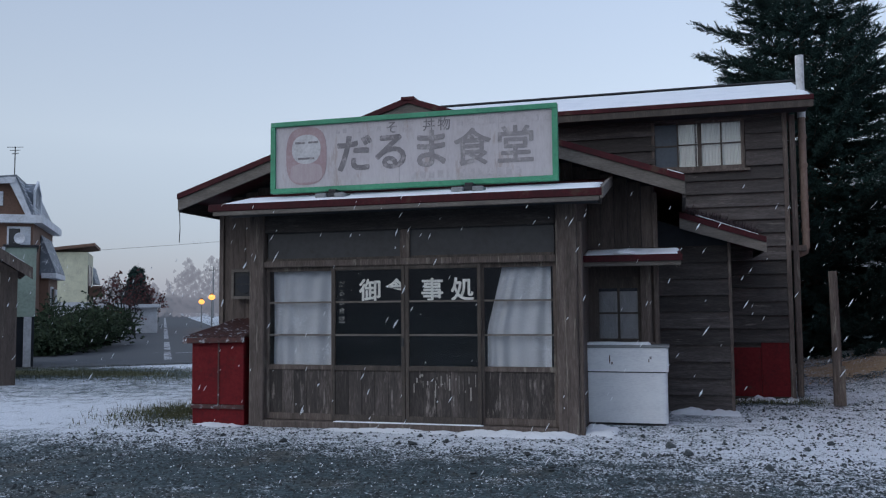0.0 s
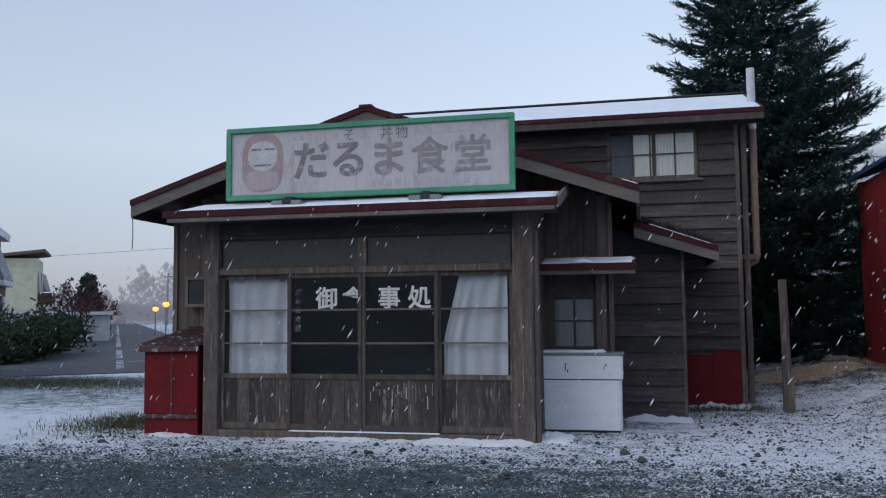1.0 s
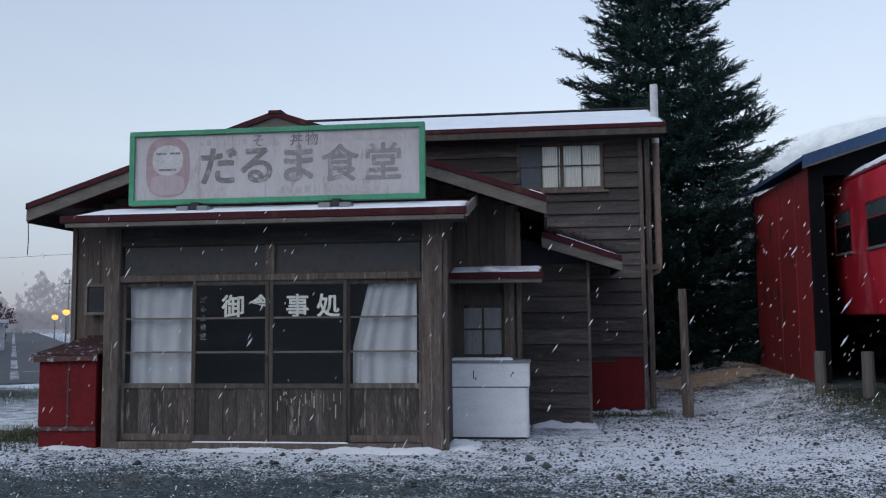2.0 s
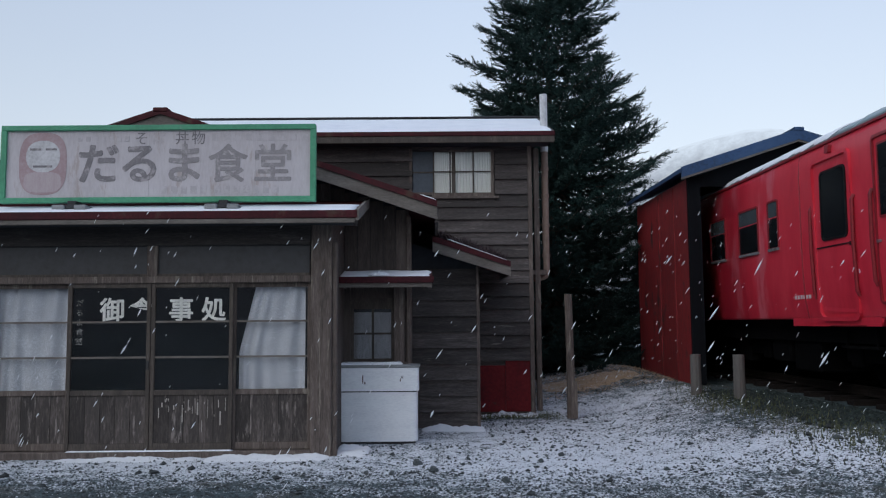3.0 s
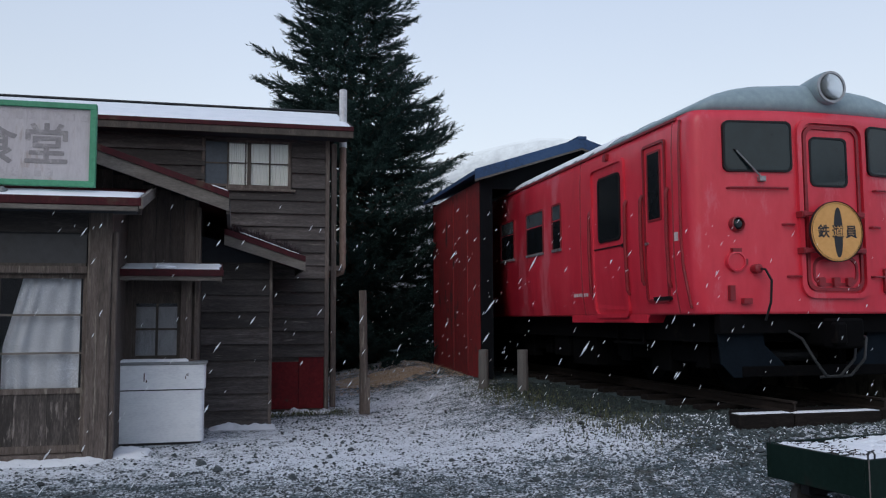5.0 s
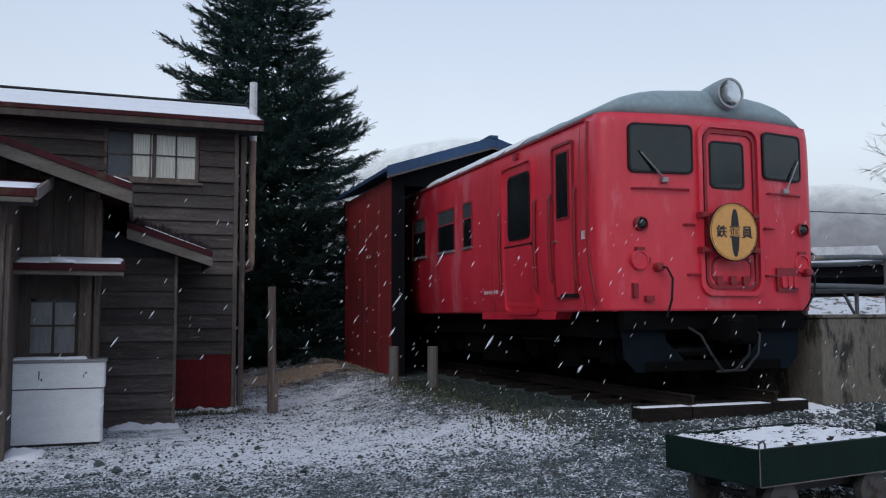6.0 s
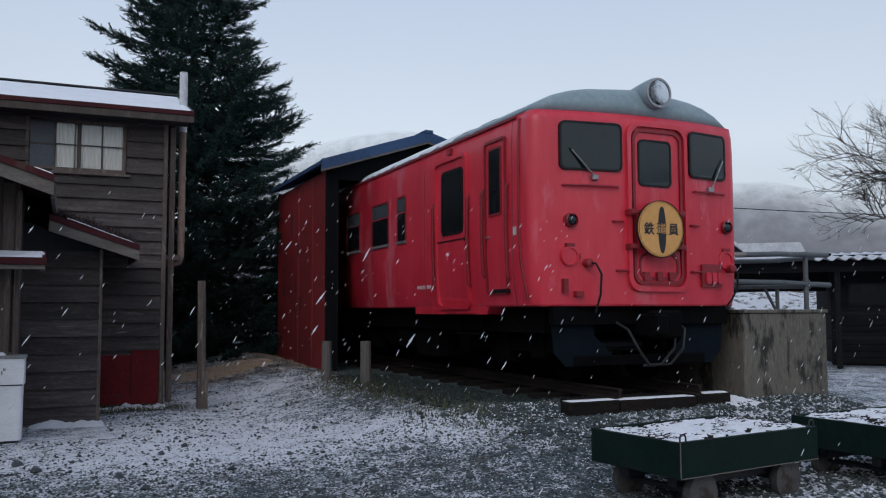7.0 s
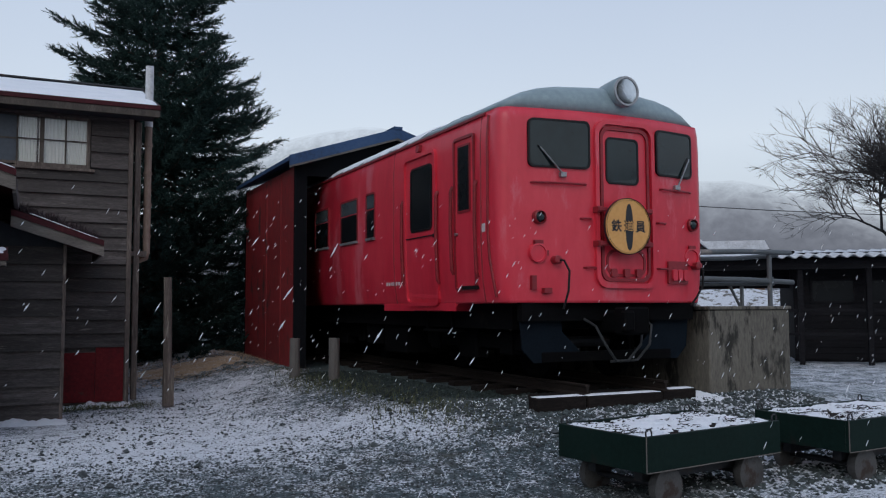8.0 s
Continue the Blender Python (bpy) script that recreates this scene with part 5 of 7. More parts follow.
# ---- underframe ----
part("underframe", boxes((TX - 1.22, TX + 1.22, 8.5, YB, 1.18, 1.48)), M_UNDER, railcar)
part("buffer_beam", boxes((TX - 1.25, TX + 1.25, 8.22, 8.34, 1.28, 1.49)), M_UNDER, railcar)
part("coupler", boxes((TX - 0.13, TX + 0.13, 7.86, 8.4, 1.14, 1.40), (TX - 0.19, TX + 0.19, 7.76, 7.95, 1.12, 1.44), (TX - 0.22, TX - 0.08, 7.68, 7.80, 1.16, 1.40), bevel=0.025), M_UNDER, railcar, "heavy black knuckle coupler")
for s in (-1, 1):
    part("skirt_panel", prism([(TX + s * 1.25, 1.48), (TX + s * 0.70, 1.48), (TX + s * 0.66, 1.15), (TX + s * 0.42, 0.93), (TX + s * 0.42, 0.80), (TX + s * 1.05, 0.80), (TX + s * 1.20, 0.95)], "y", 8.30, 8.33), M_SKIRT, railcar, "blue-black front skirt panel")
part("plough_bar", boxes((TX - 0.95, TX + 0.95, 8.29, 8.36, 0.80, 0.92), bevel=0.01), M_UNDER, railcar)
for x, b in ((TX - 0.42, 1), (TX + 0.32, -1), (TX + 0.45, -1)):
    part("air_hose", tube([(x, 8.2, 1.30), (x + 0.03 * b, 8.02, 1.22), (x + 0.12 * b, 7.95, 1.0), (x + 0.28 * b, 7.98, 0.82), (x + 0.45 * b, 8.1, 0.80)], 0.016, n=8), M_HOSE, railcar, "grey worn rubber air hose")


def bogie(yc):
    fr = part("bogie", boxes((TX - 0.98, TX - 0.86, yc - 1.35, yc + 1.35, 0.92, 1.12), (TX + 0.86, TX + 0.98, yc - 1.35, yc + 1.35, 0.92, 1.12), (TX - 0.86, TX + 0.86, yc - 0.2, yc + 0.2, 0.88, 1.08), (TX - 1.02, TX - 0.84, yc - 0.25, yc + 0.25, 0.78, 1.18), bevel=0.015), M_UNDER, railcar, "black bogie frame")
    for y in (yc - 1.0, yc + 1.0):
        for s in (-1, 1):
            part("wheel", lathe([(0.05, s * 0.50), (0.43, s * 0.50), (0.45, s * 0.515), (0.43, s * 0.60), (0.36, s * 0.63), (0.15, s * 0.61), (0.12, s * 0.66), (0.05, s * 0.66)], "x", 28, (TX, y, 1.00)), M_UNDER, fr)
        part("axle", tube([(TX - 0.9, y, 1.0), (TX + 0.9, y, 1.0)], 0.07, n=10), M_IRON, fr)
        part("axle_box", boxes((TX - 1.03, TX - 0.83, y - 0.14, y + 0.14, 0.86, 1.14), bevel=0.02), M_UNDER, fr)
        part("spring", lathe([(0.07, 0.0), (0.09, 0.03), (0.07, 0.06), (0.09, 0.09), (0.07, 0.12)], "z", 12, (TX - 0.93, y + 0.22, 1.12)), M_UNDER, fr)


bogie(10.0)
bogie(15.0)
for y0, y1, z0 in ((11.75, 12.6, 0.75), (12.75, 13.4, 0.85)):
    part("equipment_box", boxes((TX - 1.15, TX - 0.35, y0, y1, z0, 1.2), bevel=0.02), M_UNDER, railcar)
part("footboard", boxes((TX - 1.30, TX - 1.10, 9.9, 10.8, 1.12, 1.15), (TX - 1.28, TX - 1.25, 9.95, 9.99, 1.15, 1.4), (TX - 1.28, TX - 1.25, 10.7, 10.74, 1.15, 1.4)), M_UNDER, railcar)


def roof_z(x):
    c = min(1.0, abs(x - TX) / 1.48)
    return 3.745 + ROOF_RISE * arch(c)


snow_sheet("roof_snow", TX - 1.45, TX - 0.4, 10.6, 14.9, lambda x, y: roof_z(x), 0.02, "snow clinging to the railcar's roof", 11.0, 16, 60, 0.10)


# ================= track, shed, platform, trolleys =================
M_SHEDRED = mat("red_sheet_wall", (0.23, 0.013, 0.016), 0.6, dark=(0.12, 0.008, 0.010), light=(0.31, 0.02, 0.022), scale=1.5, grain=14, stretch=(1, 1, 0.5), bump=0.12, wear=(0.06, 0.02, 0.018), wear_at=0.6)
M_SHEDBLUE = mat("blue_roof_sheet", (0.030, 0.070, 0.155), 0.55, spec=0.25, dark=(0.02, 0.035, 0.07), light=(0.05, 0.09, 0.17), scale=2, grain=20, bump=0.1)
M_SHEDBLK = mat("black_boards", (0.004, 0.005, 0.007), 0.85, spec=0.15, scale=2, grain=20, stretch=(6, 6, 1), bump=0.2)
M_CONC = mat("stained_concrete", (0.135, 0.122, 0.102), 0.9, dark=(0.055, 0.05, 0.043), light=(0.21, 0.195, 0.165), scale=1.3, grain=24, stretch=(1.5, 1.5, 0.45), bump=0.3, wear=(0.028, 0.026, 0.022), wear_at=0.53, wear_scale=2.6)
M_PIPE = mat("grey_handrail_pipe", (0.10, 0.112, 0.12), 0.6, metal=0.2, scale=8, grain=40, bump=0.1, wear=(0.25, 0.22, 0.2), wear_at=0.62)
M_TROLLEY = mat("dark_green_trolley", (0.005, 0.016, 0.013), 0.55, dark=(0.003, 0.010, 0.008), light=(0.009, 0.024, 0.02), scale=3, grain=25, bump=0.1, wear=(0.014, 0.016, 0.014), wear_at=0.62, spec=0.12)
M_TWHEEL = mat("grey_iron_wheel", (0.085, 0.082, 0.08), 0.7, metal=0.2, scale=9, grain=50, bump=0.3, wear=(0.05, 0.032, 0.026), wear_at=0.55, wear_scale=7)
M_PALESTUB = mat("pale_post_wood", (0.115, 0.105, 0.098), 0.85, scale=3, grain=20, stretch=(6, 6, 1), bump=0.3)

for s in (-1, 1):
    x = TX + s * 0.565
    ob = link_mesh("rail", prism([(x - 0.06, 0.44), (x + 0.06, 0.44), (x + 0.055, 0.455), (x + 0.012, 0.47), (x + 0.012, 0.535), (x + 0.032, 0.545), (x + 0.032, 0.565), (x - 0.032, 0.565), (x - 0.032, 0.545), (x - 0.012, 0.535), (x - 0.012, 0.47), (x - 0.055, 0.455)], "y", 7.95, 18.0), M_RAIL)
    tagged(ob, "rusty steel rail on wooden sleepers", "rail", "track rails")
sl = tagged(link_mesh("sleeper", boxes((-1.05, 1.05, -0.1, 0.1, -0.13, 0.0), bevel=0.01), M_SLEEPER), "old dark wooden railway sleeper", "sleeper", "sleepers")
sl.location = (TX, 8.35, 0.44)
for k in range(1, 14):
    copy_thing(sl, pose(TX + RNG.uniform(-0.04, 0.04), 8.35 + 0.68 * k, 0.44, 0, 0, RNG.uniform(-1, 1)))
for x0, x1, y, zt in ((5.22, 5.86, 7.82, 0.455), (5.90, 6.97, 7.86, 0.445), (7.05, 7.56, 7.95, 0.455)):
    tb = link_mesh("end_timber", boxes((x0, x1, y, y + 0.20, zt - 0.16, zt), bevel=0.012), M_SLEEPER)
    tagged(tb, "short dark timber with snow across the track's end", "timber", "track end timbers")
    snow_sheet("timber_snow", x0 + 0.02, x1 - 0.02, y + 0.015, y + 0.18, lambda x_, y_: zt, 0.012, "snow on the timber at the track's end", 20 + x0, 18, 4, 0.02)

# --- shed over the railcar's tail ---
shed = thing("train_shed", "dark shed with red side wall and blue roof", "shed")
SY0, SY1, SXL, SXR, SHX = 14.6, 18.3, 4.45, 8.15, 6.32
part("side_wall", boxes((SXL, SXL + 0.06, SY0 + 0.02, SY1, 0.3, 3.95)), M_SHEDRED, shed, "red sheet-metal side wall")
part("wall_rib", boxes((SXL - 0.012, SXL, 15.45, 15.50, 0.32, 3.9)), M_SHEDRED, shed)
part("wall_rib", boxes((SXL - 0.012, SXL, 16.5, 16.55, 0.32, 3.9)), M_SHEDRED, shed)
part("far_wall", boxes((SXR, SXR + 0.06, SY0 + 0.02, SY1, 0.3, 3.95)), M_SHEDRED, shed)
part("rear_wall", boxes((SXL, SXR + 0.06, SY1, SY1 + 0.06, 0.3, 4.0)), M_SHEDBLK, shed)
part("portal_post", boxes((SXL + 0.0, SXL + 0.22, SY0 - 0.06, SY0 + 0.02, 0.3, 3.98)), M_SHEDBLK, shed, "black boarded jamb")
part("portal_post", boxes((SXR - 0.44, SXR + 0.06, SY0 - 0.06, SY0 + 0.02, 0.3, 3.98)), M_SHEDBLK, shed, "black boarded jamb")
part("rear_gable", prism([(SXL, 3.9), (SXR + 0.06, 3.9), (SHX, 4.66)], "y", SY1 - 0.03, SY1 - 0.001), M_SHEDBLK, shed)
part("portal_header", boxes((SXL + 0.22, SXR - 0.44, SY0 - 0.055, SY0 + 0.015, 3.80, 3.98)), M_SHEDBLK, shed, "black boarded header")
part("gable_board", prism([(SXL, 3.93), (SXR + 0.06, 3.93), (SHX, 4.60)], "y", SY0 - 0.04, SY0 + 0.04), M_SHEDBLK, shed)
for (x0, z0, x1, z1) in ((SXL - 0.17, 4.02, SHX, 4.67), (SHX, 4.67, SXR + 0.32, 4.0)):
    part("roof_slope", prism([(x0, z0), (x1, z1), (x1, z1 + 0.07), (x0, z0 + 0.07)], "y", SY0 - 0.28, SY1 + 0.3), M_SHEDBLUE, shed, "blue sheet-metal roof")
    part("barge_board", prism([(x0, z0 - 0.10), (x1, z1 - 0.10), (x1, z1 + 0.085), (x0, z0 + 0.085)], "y", SY0 - 0.32, SY0 - 0.28), M_SHEDBLUE, shed)
    part("barge_trim", prism([(x0, z0 - 0.135), (x1, z1 - 0.135), (x1, z1 - 0.10), (x0, z0 - 0.10)], "y", SY0 - 0.31, SY0 - 0.27), M_TRIM, shed)
part("ridge_cap", boxes((SHX - 0.08, SHX + 0.08, SY0 - 0.34, SY1 + 0.3, 4.73, 4.78)), M_SHEDBLUE, shed)

for x, y, h in ((4.11, 13.3, 0.62), (4.40, 12.2, 0.62)):
    st = tagged(link_mesh("stub_post", tube([(0, 0, -0.1), (0.0, 0, h)], 0.085, 0.08, 12), M_PALESTUB), "short pale round wooden post beside the track", "post", "stub posts")
    st.location = (x, y, ground_z(x, y))
# --- platform end with its railing ---
pf = thing("platform", "stained concrete platform end beside the railcar", "platform")
part("platform_body", boxes((8.02, 9.44, 8.2, 22.0, 0.0, 1.40), bevel=0.015), M_CONC, pf)
part("platform_slab", boxes((8.0, 9.46, 8.18, 22.0, 1.40, 1.445), bevel=0.008), M_CONC, pf)
rl = thing("handrail", "grey pipe handrail on the platform end", "railing", at=(0, 0, 1.445))
part("rail_pipe", tube([(8.06, 8.42, 0.70), (8.9, 8.45, 0.735), (9.82, 8.5, 0.74)], 0.036, n=10), M_PIPE, rl)
part("rail_pipe", tube([(8.06, 8.55, 0.62), (8.9, 8.6, 0.65), (9.70, 8.62, 0.71)], 0.03, n=10), M_PIPE, rl)
part("rail_pipe", tube([(8.06, 8.5, 0.36), (9.0, 8.5, 0.355), (9.86, 8.5, 0.33)], 0.036, n=10), M_PIPE, rl)
part("rail_pipe", tube([(8.06, 8.58, 0.29), (9.0, 8.6, 0.30), (9.6, 8.6, 0.31)], 0.028, n=10), M_PIPE, rl)
for x in (8.06, 9.42):
    part("rail_post", tube([(x, 8.5, 0), (x, 8.5, 0.78)], 0.034, n=10), M_PIPE, rl)
part("brace", tube([(8.80, 8.62, 0.28), (8.98, 8.62, 0.0)], 0.02, n=8), M_PIPE, rl)
part("brace", tube([(9.02, 8.62, 0.30), (9.02, 8.62, 0.0)], 0.026, n=8), M_PIPE, rl)
for x in (8.06, 9.42):
    part("clamp", lathe([(0.05, 0.31), (0.05, 0.40)], "z", 10, (x, 8.5, 0)), M_PIPE, rl)


# --- two flat trolleys ---
def trolley(L, W):
    tr_ = thing("rail_trolley", "low dark green flat trolley with snow on its bed", "trolley", "trolleys")
    H0, H1 = 0.27, 0.53
    part("side_board", boxes((0, L, 0, 0.035, H0, H1), bevel=0.005), M_TROLLEY, tr_)
    part("side_board", boxes((0, L, W - 0.035, W, H0, H1), bevel=0.005), M_TROLLEY, tr_)
    part("end_board", boxes((0, 0.035, 0.036, W - 0.036, H0, H1 - 0.003), bevel=0.005), M_TROLLEY, tr_)
    part("end_board", boxes((L - 0.035, L, 0.036, W - 0.036, H0, H1 - 0.003), bevel=0.005), M_TROLLEY, tr_)
    part("bed", boxes((0.035, L - 0.035, 0.035, W - 0.035, H1 - 0.07, H1 - 0.03)), M_SLEEPER, tr_, "dark plank bed")
    part("edge_strip", boxes((0.005, L, -0.004, 0.0, H0, H0 + 0.007), (-0.002, 0.006, -0.004, 0.0, H0 + 0.008, H1)), M_TRIM, tr_, "worn pale edge strip")
    part("chassis", boxes((0.15, L - 0.15, 0.18, 0.26, 0.17, H0), (0.15, L - 0.15, W - 0.26, W - 0.18, 0.17, H0)), M_IRON, tr_)
    for x in (0.30, L - 0.30):
        part("axle", tube([(x, 0.08, 0.13), (x, W - 0.08, 0.13)], 0.025, n=8), M_IRON, tr_)
        for y in (0.06, W - 0.14):
            part("wheel", lathe([(0.03, y - 0.01), (0.15, y), (0.15, y + 0.05), (0.125, y + 0.06), (0.125, y + 0.09), (0.03, y + 0.09)], "y", 24, (x, 0, 0.13)), M_TWHEEL, tr_)
    for x, y in ((0.05, 0.02), (0.05, W - 0.02), (L - 0.05, 0.02), (L - 0.05, W - 0.02)):
        part("lashing_ring", tube([(x - 0.03, y, H1 - 0.01), (x - 0.03, y, H1 + 0.03), (x - 0.015, y, H1 + 0.05), (x + 0.015, y, H1 + 0.05), (x + 0.03, y, H1 + 0.03), (x + 0.03, y, H1 - 0.01)], 0.007, n=6), M_IRON, tr_)
    return tr_


t1 = trolley(1.58, 0.93)
t1.matrix_world = pose(4.25, 4.85, -0.02, 0, 0, 8.2)
t2 = copy_thing(t1, pose(6.28, 4.80, -0.02, 0, 0, 4.5))


def trolley_snow(px, py, rz, L, W, seed):
    m_ = pose(px, py, 0.485, 0, 0, rz)
    bm = bmesh.new()
    nx, ny = 70, 42
    vs = {}
    for j in range(ny + 1):
        for i in range(nx + 1):
            x, y = 0.04 + (L - 0.08) * i / nx, 0.04 + (W - 0.08) * j / ny
            h = 0.018 + 0.014 * noise.noise((x * 3, y * 3, seed)) + 0.010 * noise.noise((x * 10, y * 10, seed)) + 0.008 * noise.noise((x * 25, y * 25, seed))
            bare = noise.noise((x * 2.2 + 0.4, y * 2.2, seed + 3)) + 0.75 * noise.noise((x * 9, y * 26, seed)) + 0.02 + 0.10 * (y < 0.5)
            vs[i, j] = bm.verts.new(m_ @ Vector((x, y, -0.012 if bare > 0.22 else max(0.004, h))))
    for j in range(ny):
        for i in range(nx):
            bm.faces.new((vs[i, j], vs[i + 1, j], vs[i + 1, j + 1], vs[i, j + 1]))
    tagged(link_mesh("trolley_snow", bm, M_SNOW, None, "", True), "patchy snow on the trolley's bed", "snow", "", "stuff")


trolley_snow(4.25, 4.85, 8.2, 1.58, 0.93, 1.0)
trolley_snow(6.28, 4.80, 4.5, 1.58, 0.93, 9.0)

# --- long open shelter with a corrugated roof ---
M_SHACK = mat("shelter_boards_and_shade", (0.012, 0.012, 0.014), 0.9, dark=(0.006, 0.006, 0.007), light=(0.024, 0.024, 0.027), spec=0.1, scale=2, grain=16, stretch=(1, 1, 6), bump=0.3)
sk = thing("shelter", "long dark timber shelter with a snowy corrugated roof", "shelter", at=(15.83, 13.8, 0.2), rz=-41.3)
for k in range(9):
    part("wall_board", boxes((0, 9.0, 0.0 - 0.004 * (k % 2), 0.05, 0.05 + 0.14 * k, 0.18 + 0.14 * k)), M_SHACK, sk)
# near-black sheet also stands for the shaded interior above the boards
part("upper_wall_and_shade", boxes((0, 9.0, 0.01, 0.06, 1.31, 2.45)), M_SHACK, sk)
part("backing_wall", boxes((0, 9.0, 0.052, 0.08, 0.0, 1.31)), M_SHACK, sk)
# added dark panel in place of the shade below the roof edge
part("eave_shade_panel", boxes((-4.2, -0.01, 0.6, 0.66, 1.66, 2.42)), M_SHACK, sk, "dark panel standing in for shade under the open bay's eave")
part("end_wall", boxes((0, 0.06, 0.06, 2.6, 0.05, 2.5)), M_SHACK, sk)
for x in (0.35, 1.55, 2.75, 3.95):
    wn_ = part("window", boxes((x, x + 0.95, -0.02, 0.01, 1.30, 1.36), (x, x + 0.95, -0.02, 0.01, 1.80, 1.86), (x, x + 0.05, -0.02, 0.01, 1.36, 1.80), (x + 0.9, x + 0.95, -0.02, 0.01, 1.36, 1.80)), M_SHACK, sk)
    part("pane", boxes((x + 0.05, x + 0.9, -0.008, 0.0, 1.36, 1.80)), M_CBLACK, wn_)
for x in (-3.7, 0.02, 1.40, 2.7, 4.0, 5.4):
    part("post", boxes((x, x + 0.11, -0.62, -0.51, -0.05, 2.3), bevel=0.008), M_SHACK, sk)
for z in (0.6, 1.12):
    part("fence_rail", boxes((-0.6, 6.0, -0.60, -0.55, z, z + 0.06)), M_SHACK, sk)
part("beam", boxes((-4.0, 9.0, -0.66, -0.52, 2.05, 2.25)), M_SHACK, sk)
bm = bmesh.new()
nx = 420
ra, rb_, sa, sb = [], [], [], []
for i in range(nx + 1):
    x = -4.3 + 13.3 * i / nx
    w = 0.034 * math.sin(2 * math.pi * x / 0.26)
    ra.append(bm.verts.new((x, -0.95, 2.33 + w)))
    rb_.append(bm.verts.new((x, 2.4, 2.62 + w)))
    sa.append(bm.verts.new((x, -0.95, 2.30 + w)))
    sb.append(bm.verts.new((x, 2.4, 2.59 + w)))
for i in range(nx):
    bm.faces.new((ra[i], ra[i + 1], rb_[i + 1], rb_[i]))
    bm.faces.new((sa[i + 1], sa[i], sb[i], sb[i + 1]))
    bm.faces.new((ra[i + 1], ra[i], sa[i], sa[i + 1]))
part("corrugated_roof", bm, mat("snowy_corrugated_sheet", (0.55, 0.58, 0.62), 0.6, bump=0.1), sk, "corrugated sheet roof under thin snow", True)


# ================= trees =================
M_BARK = mat("spruce_bark", (0.06, 0.045, 0.035), 0.95, scale=5, grain=30, stretch=(4, 4, 1), bump=0.5)
M_NEEDLE = mat("spruce_needles", (0.022, 0.050, 0.044), 0.75, dark=(0.010, 0.026, 0.022), light=(0.052, 0.098, 0.09), scale=1.2, grain=9, bump=0.0, island=0.35, spec=0.25)
M_BUSH = mat("bush_leaves", (0.035, 0.055, 0.03), 0.8, dark=(0.014, 0.024, 0.013), light=(0.085, 0.115, 0.065), scale=2, grain=12, bump=0.0, island=0.4, spec=0.25)
M_TWIG = mat("grey_twigs", (0.035, 0.031, 0.031), 0.9, scale=6, grain=30, bump=0.1)
M_REDLEAF = mat("russet_leaves", (0.09, 0.03, 0.028), 0.8, scale=2, grain=12, bump=0.0, island=0.4)


def needle_spray(vs, fs, p, d, length, rng, width=0.011, n=16):
    """A twig with needles all round it, added to a vertex and a face list."""
    d = d.normalized()
    side = d.cross(Vector((0, 0, 1)))
    side = side.normalized() if side.length > 0.01 else Vector((1, 0, 0))
    up = side.cross(d)
    for k in range(n):
        t = (k + rng.random()) / n
        base = p + d * (length * t)
        a = rng.uniform(0, 2 * math.pi)
        out = (side * math.cos(a) + up * math.sin(a) * 0.7)
        tip = base + (out * 0.75 + d * 0.8) * (0.14 * (1.15 - 0.6 * t)) * rng.uniform(0.7, 1.25)
        w = d.cross(out).normalized() * width
        i = len(vs)
        vs += [base - w, base + w, tip]
        fs.append((i, i + 1, i + 2))
    w = side * width * 0.8
    i = len(vs)
    vs += [p - w, p + w, p + d * (length * 1.12)]
    fs.append((i, i + 1, i + 2))


def mesh_from(name, vs, fs, material, parent, label=""):
    me = bpy.data.meshes.new(name)
    me.from_pydata([tuple(v) for v in vs], [], fs)
    me.materials.append(material)
    ob = new(name, me)
    ob.parent = parent
    if label:
        ob["label"] = label
    return ob


def shoot(vs, fs, p, d, length, rng, needle=0.05, width=0.010, n=14):
    """A short twig set with stiff needles that point forward all round it."""
    d = d.normalized()
    side = d.cross(Vector((0, 0, 1)))
    side = side.normalized() if side.length > 0.01 else Vector((1, 0, 0))
    up = side.cross(d)
    a = rng.uniform(0, 6.28)
    for k in range(n):
        t = (k + 0.5) / n
        a += 2.4
        out = side * math.cos(a) + up * math.sin(a)
        base = p + d * (length * t)
        tip = base + (out * 0.8 + d * 0.75) * (needle * rng.uniform(0.75, 1.2))
        w = d.cross(out) * width
        i = len(vs)
        vs += [base - w, base + w, tip]
        fs.append((i, i + 1, i + 2))
    w = side * 0.012
    i = len(vs)
    vs += [p - w, p + w, p + d * (length + needle)]
    fs.append((i, i + 1, i + 2))


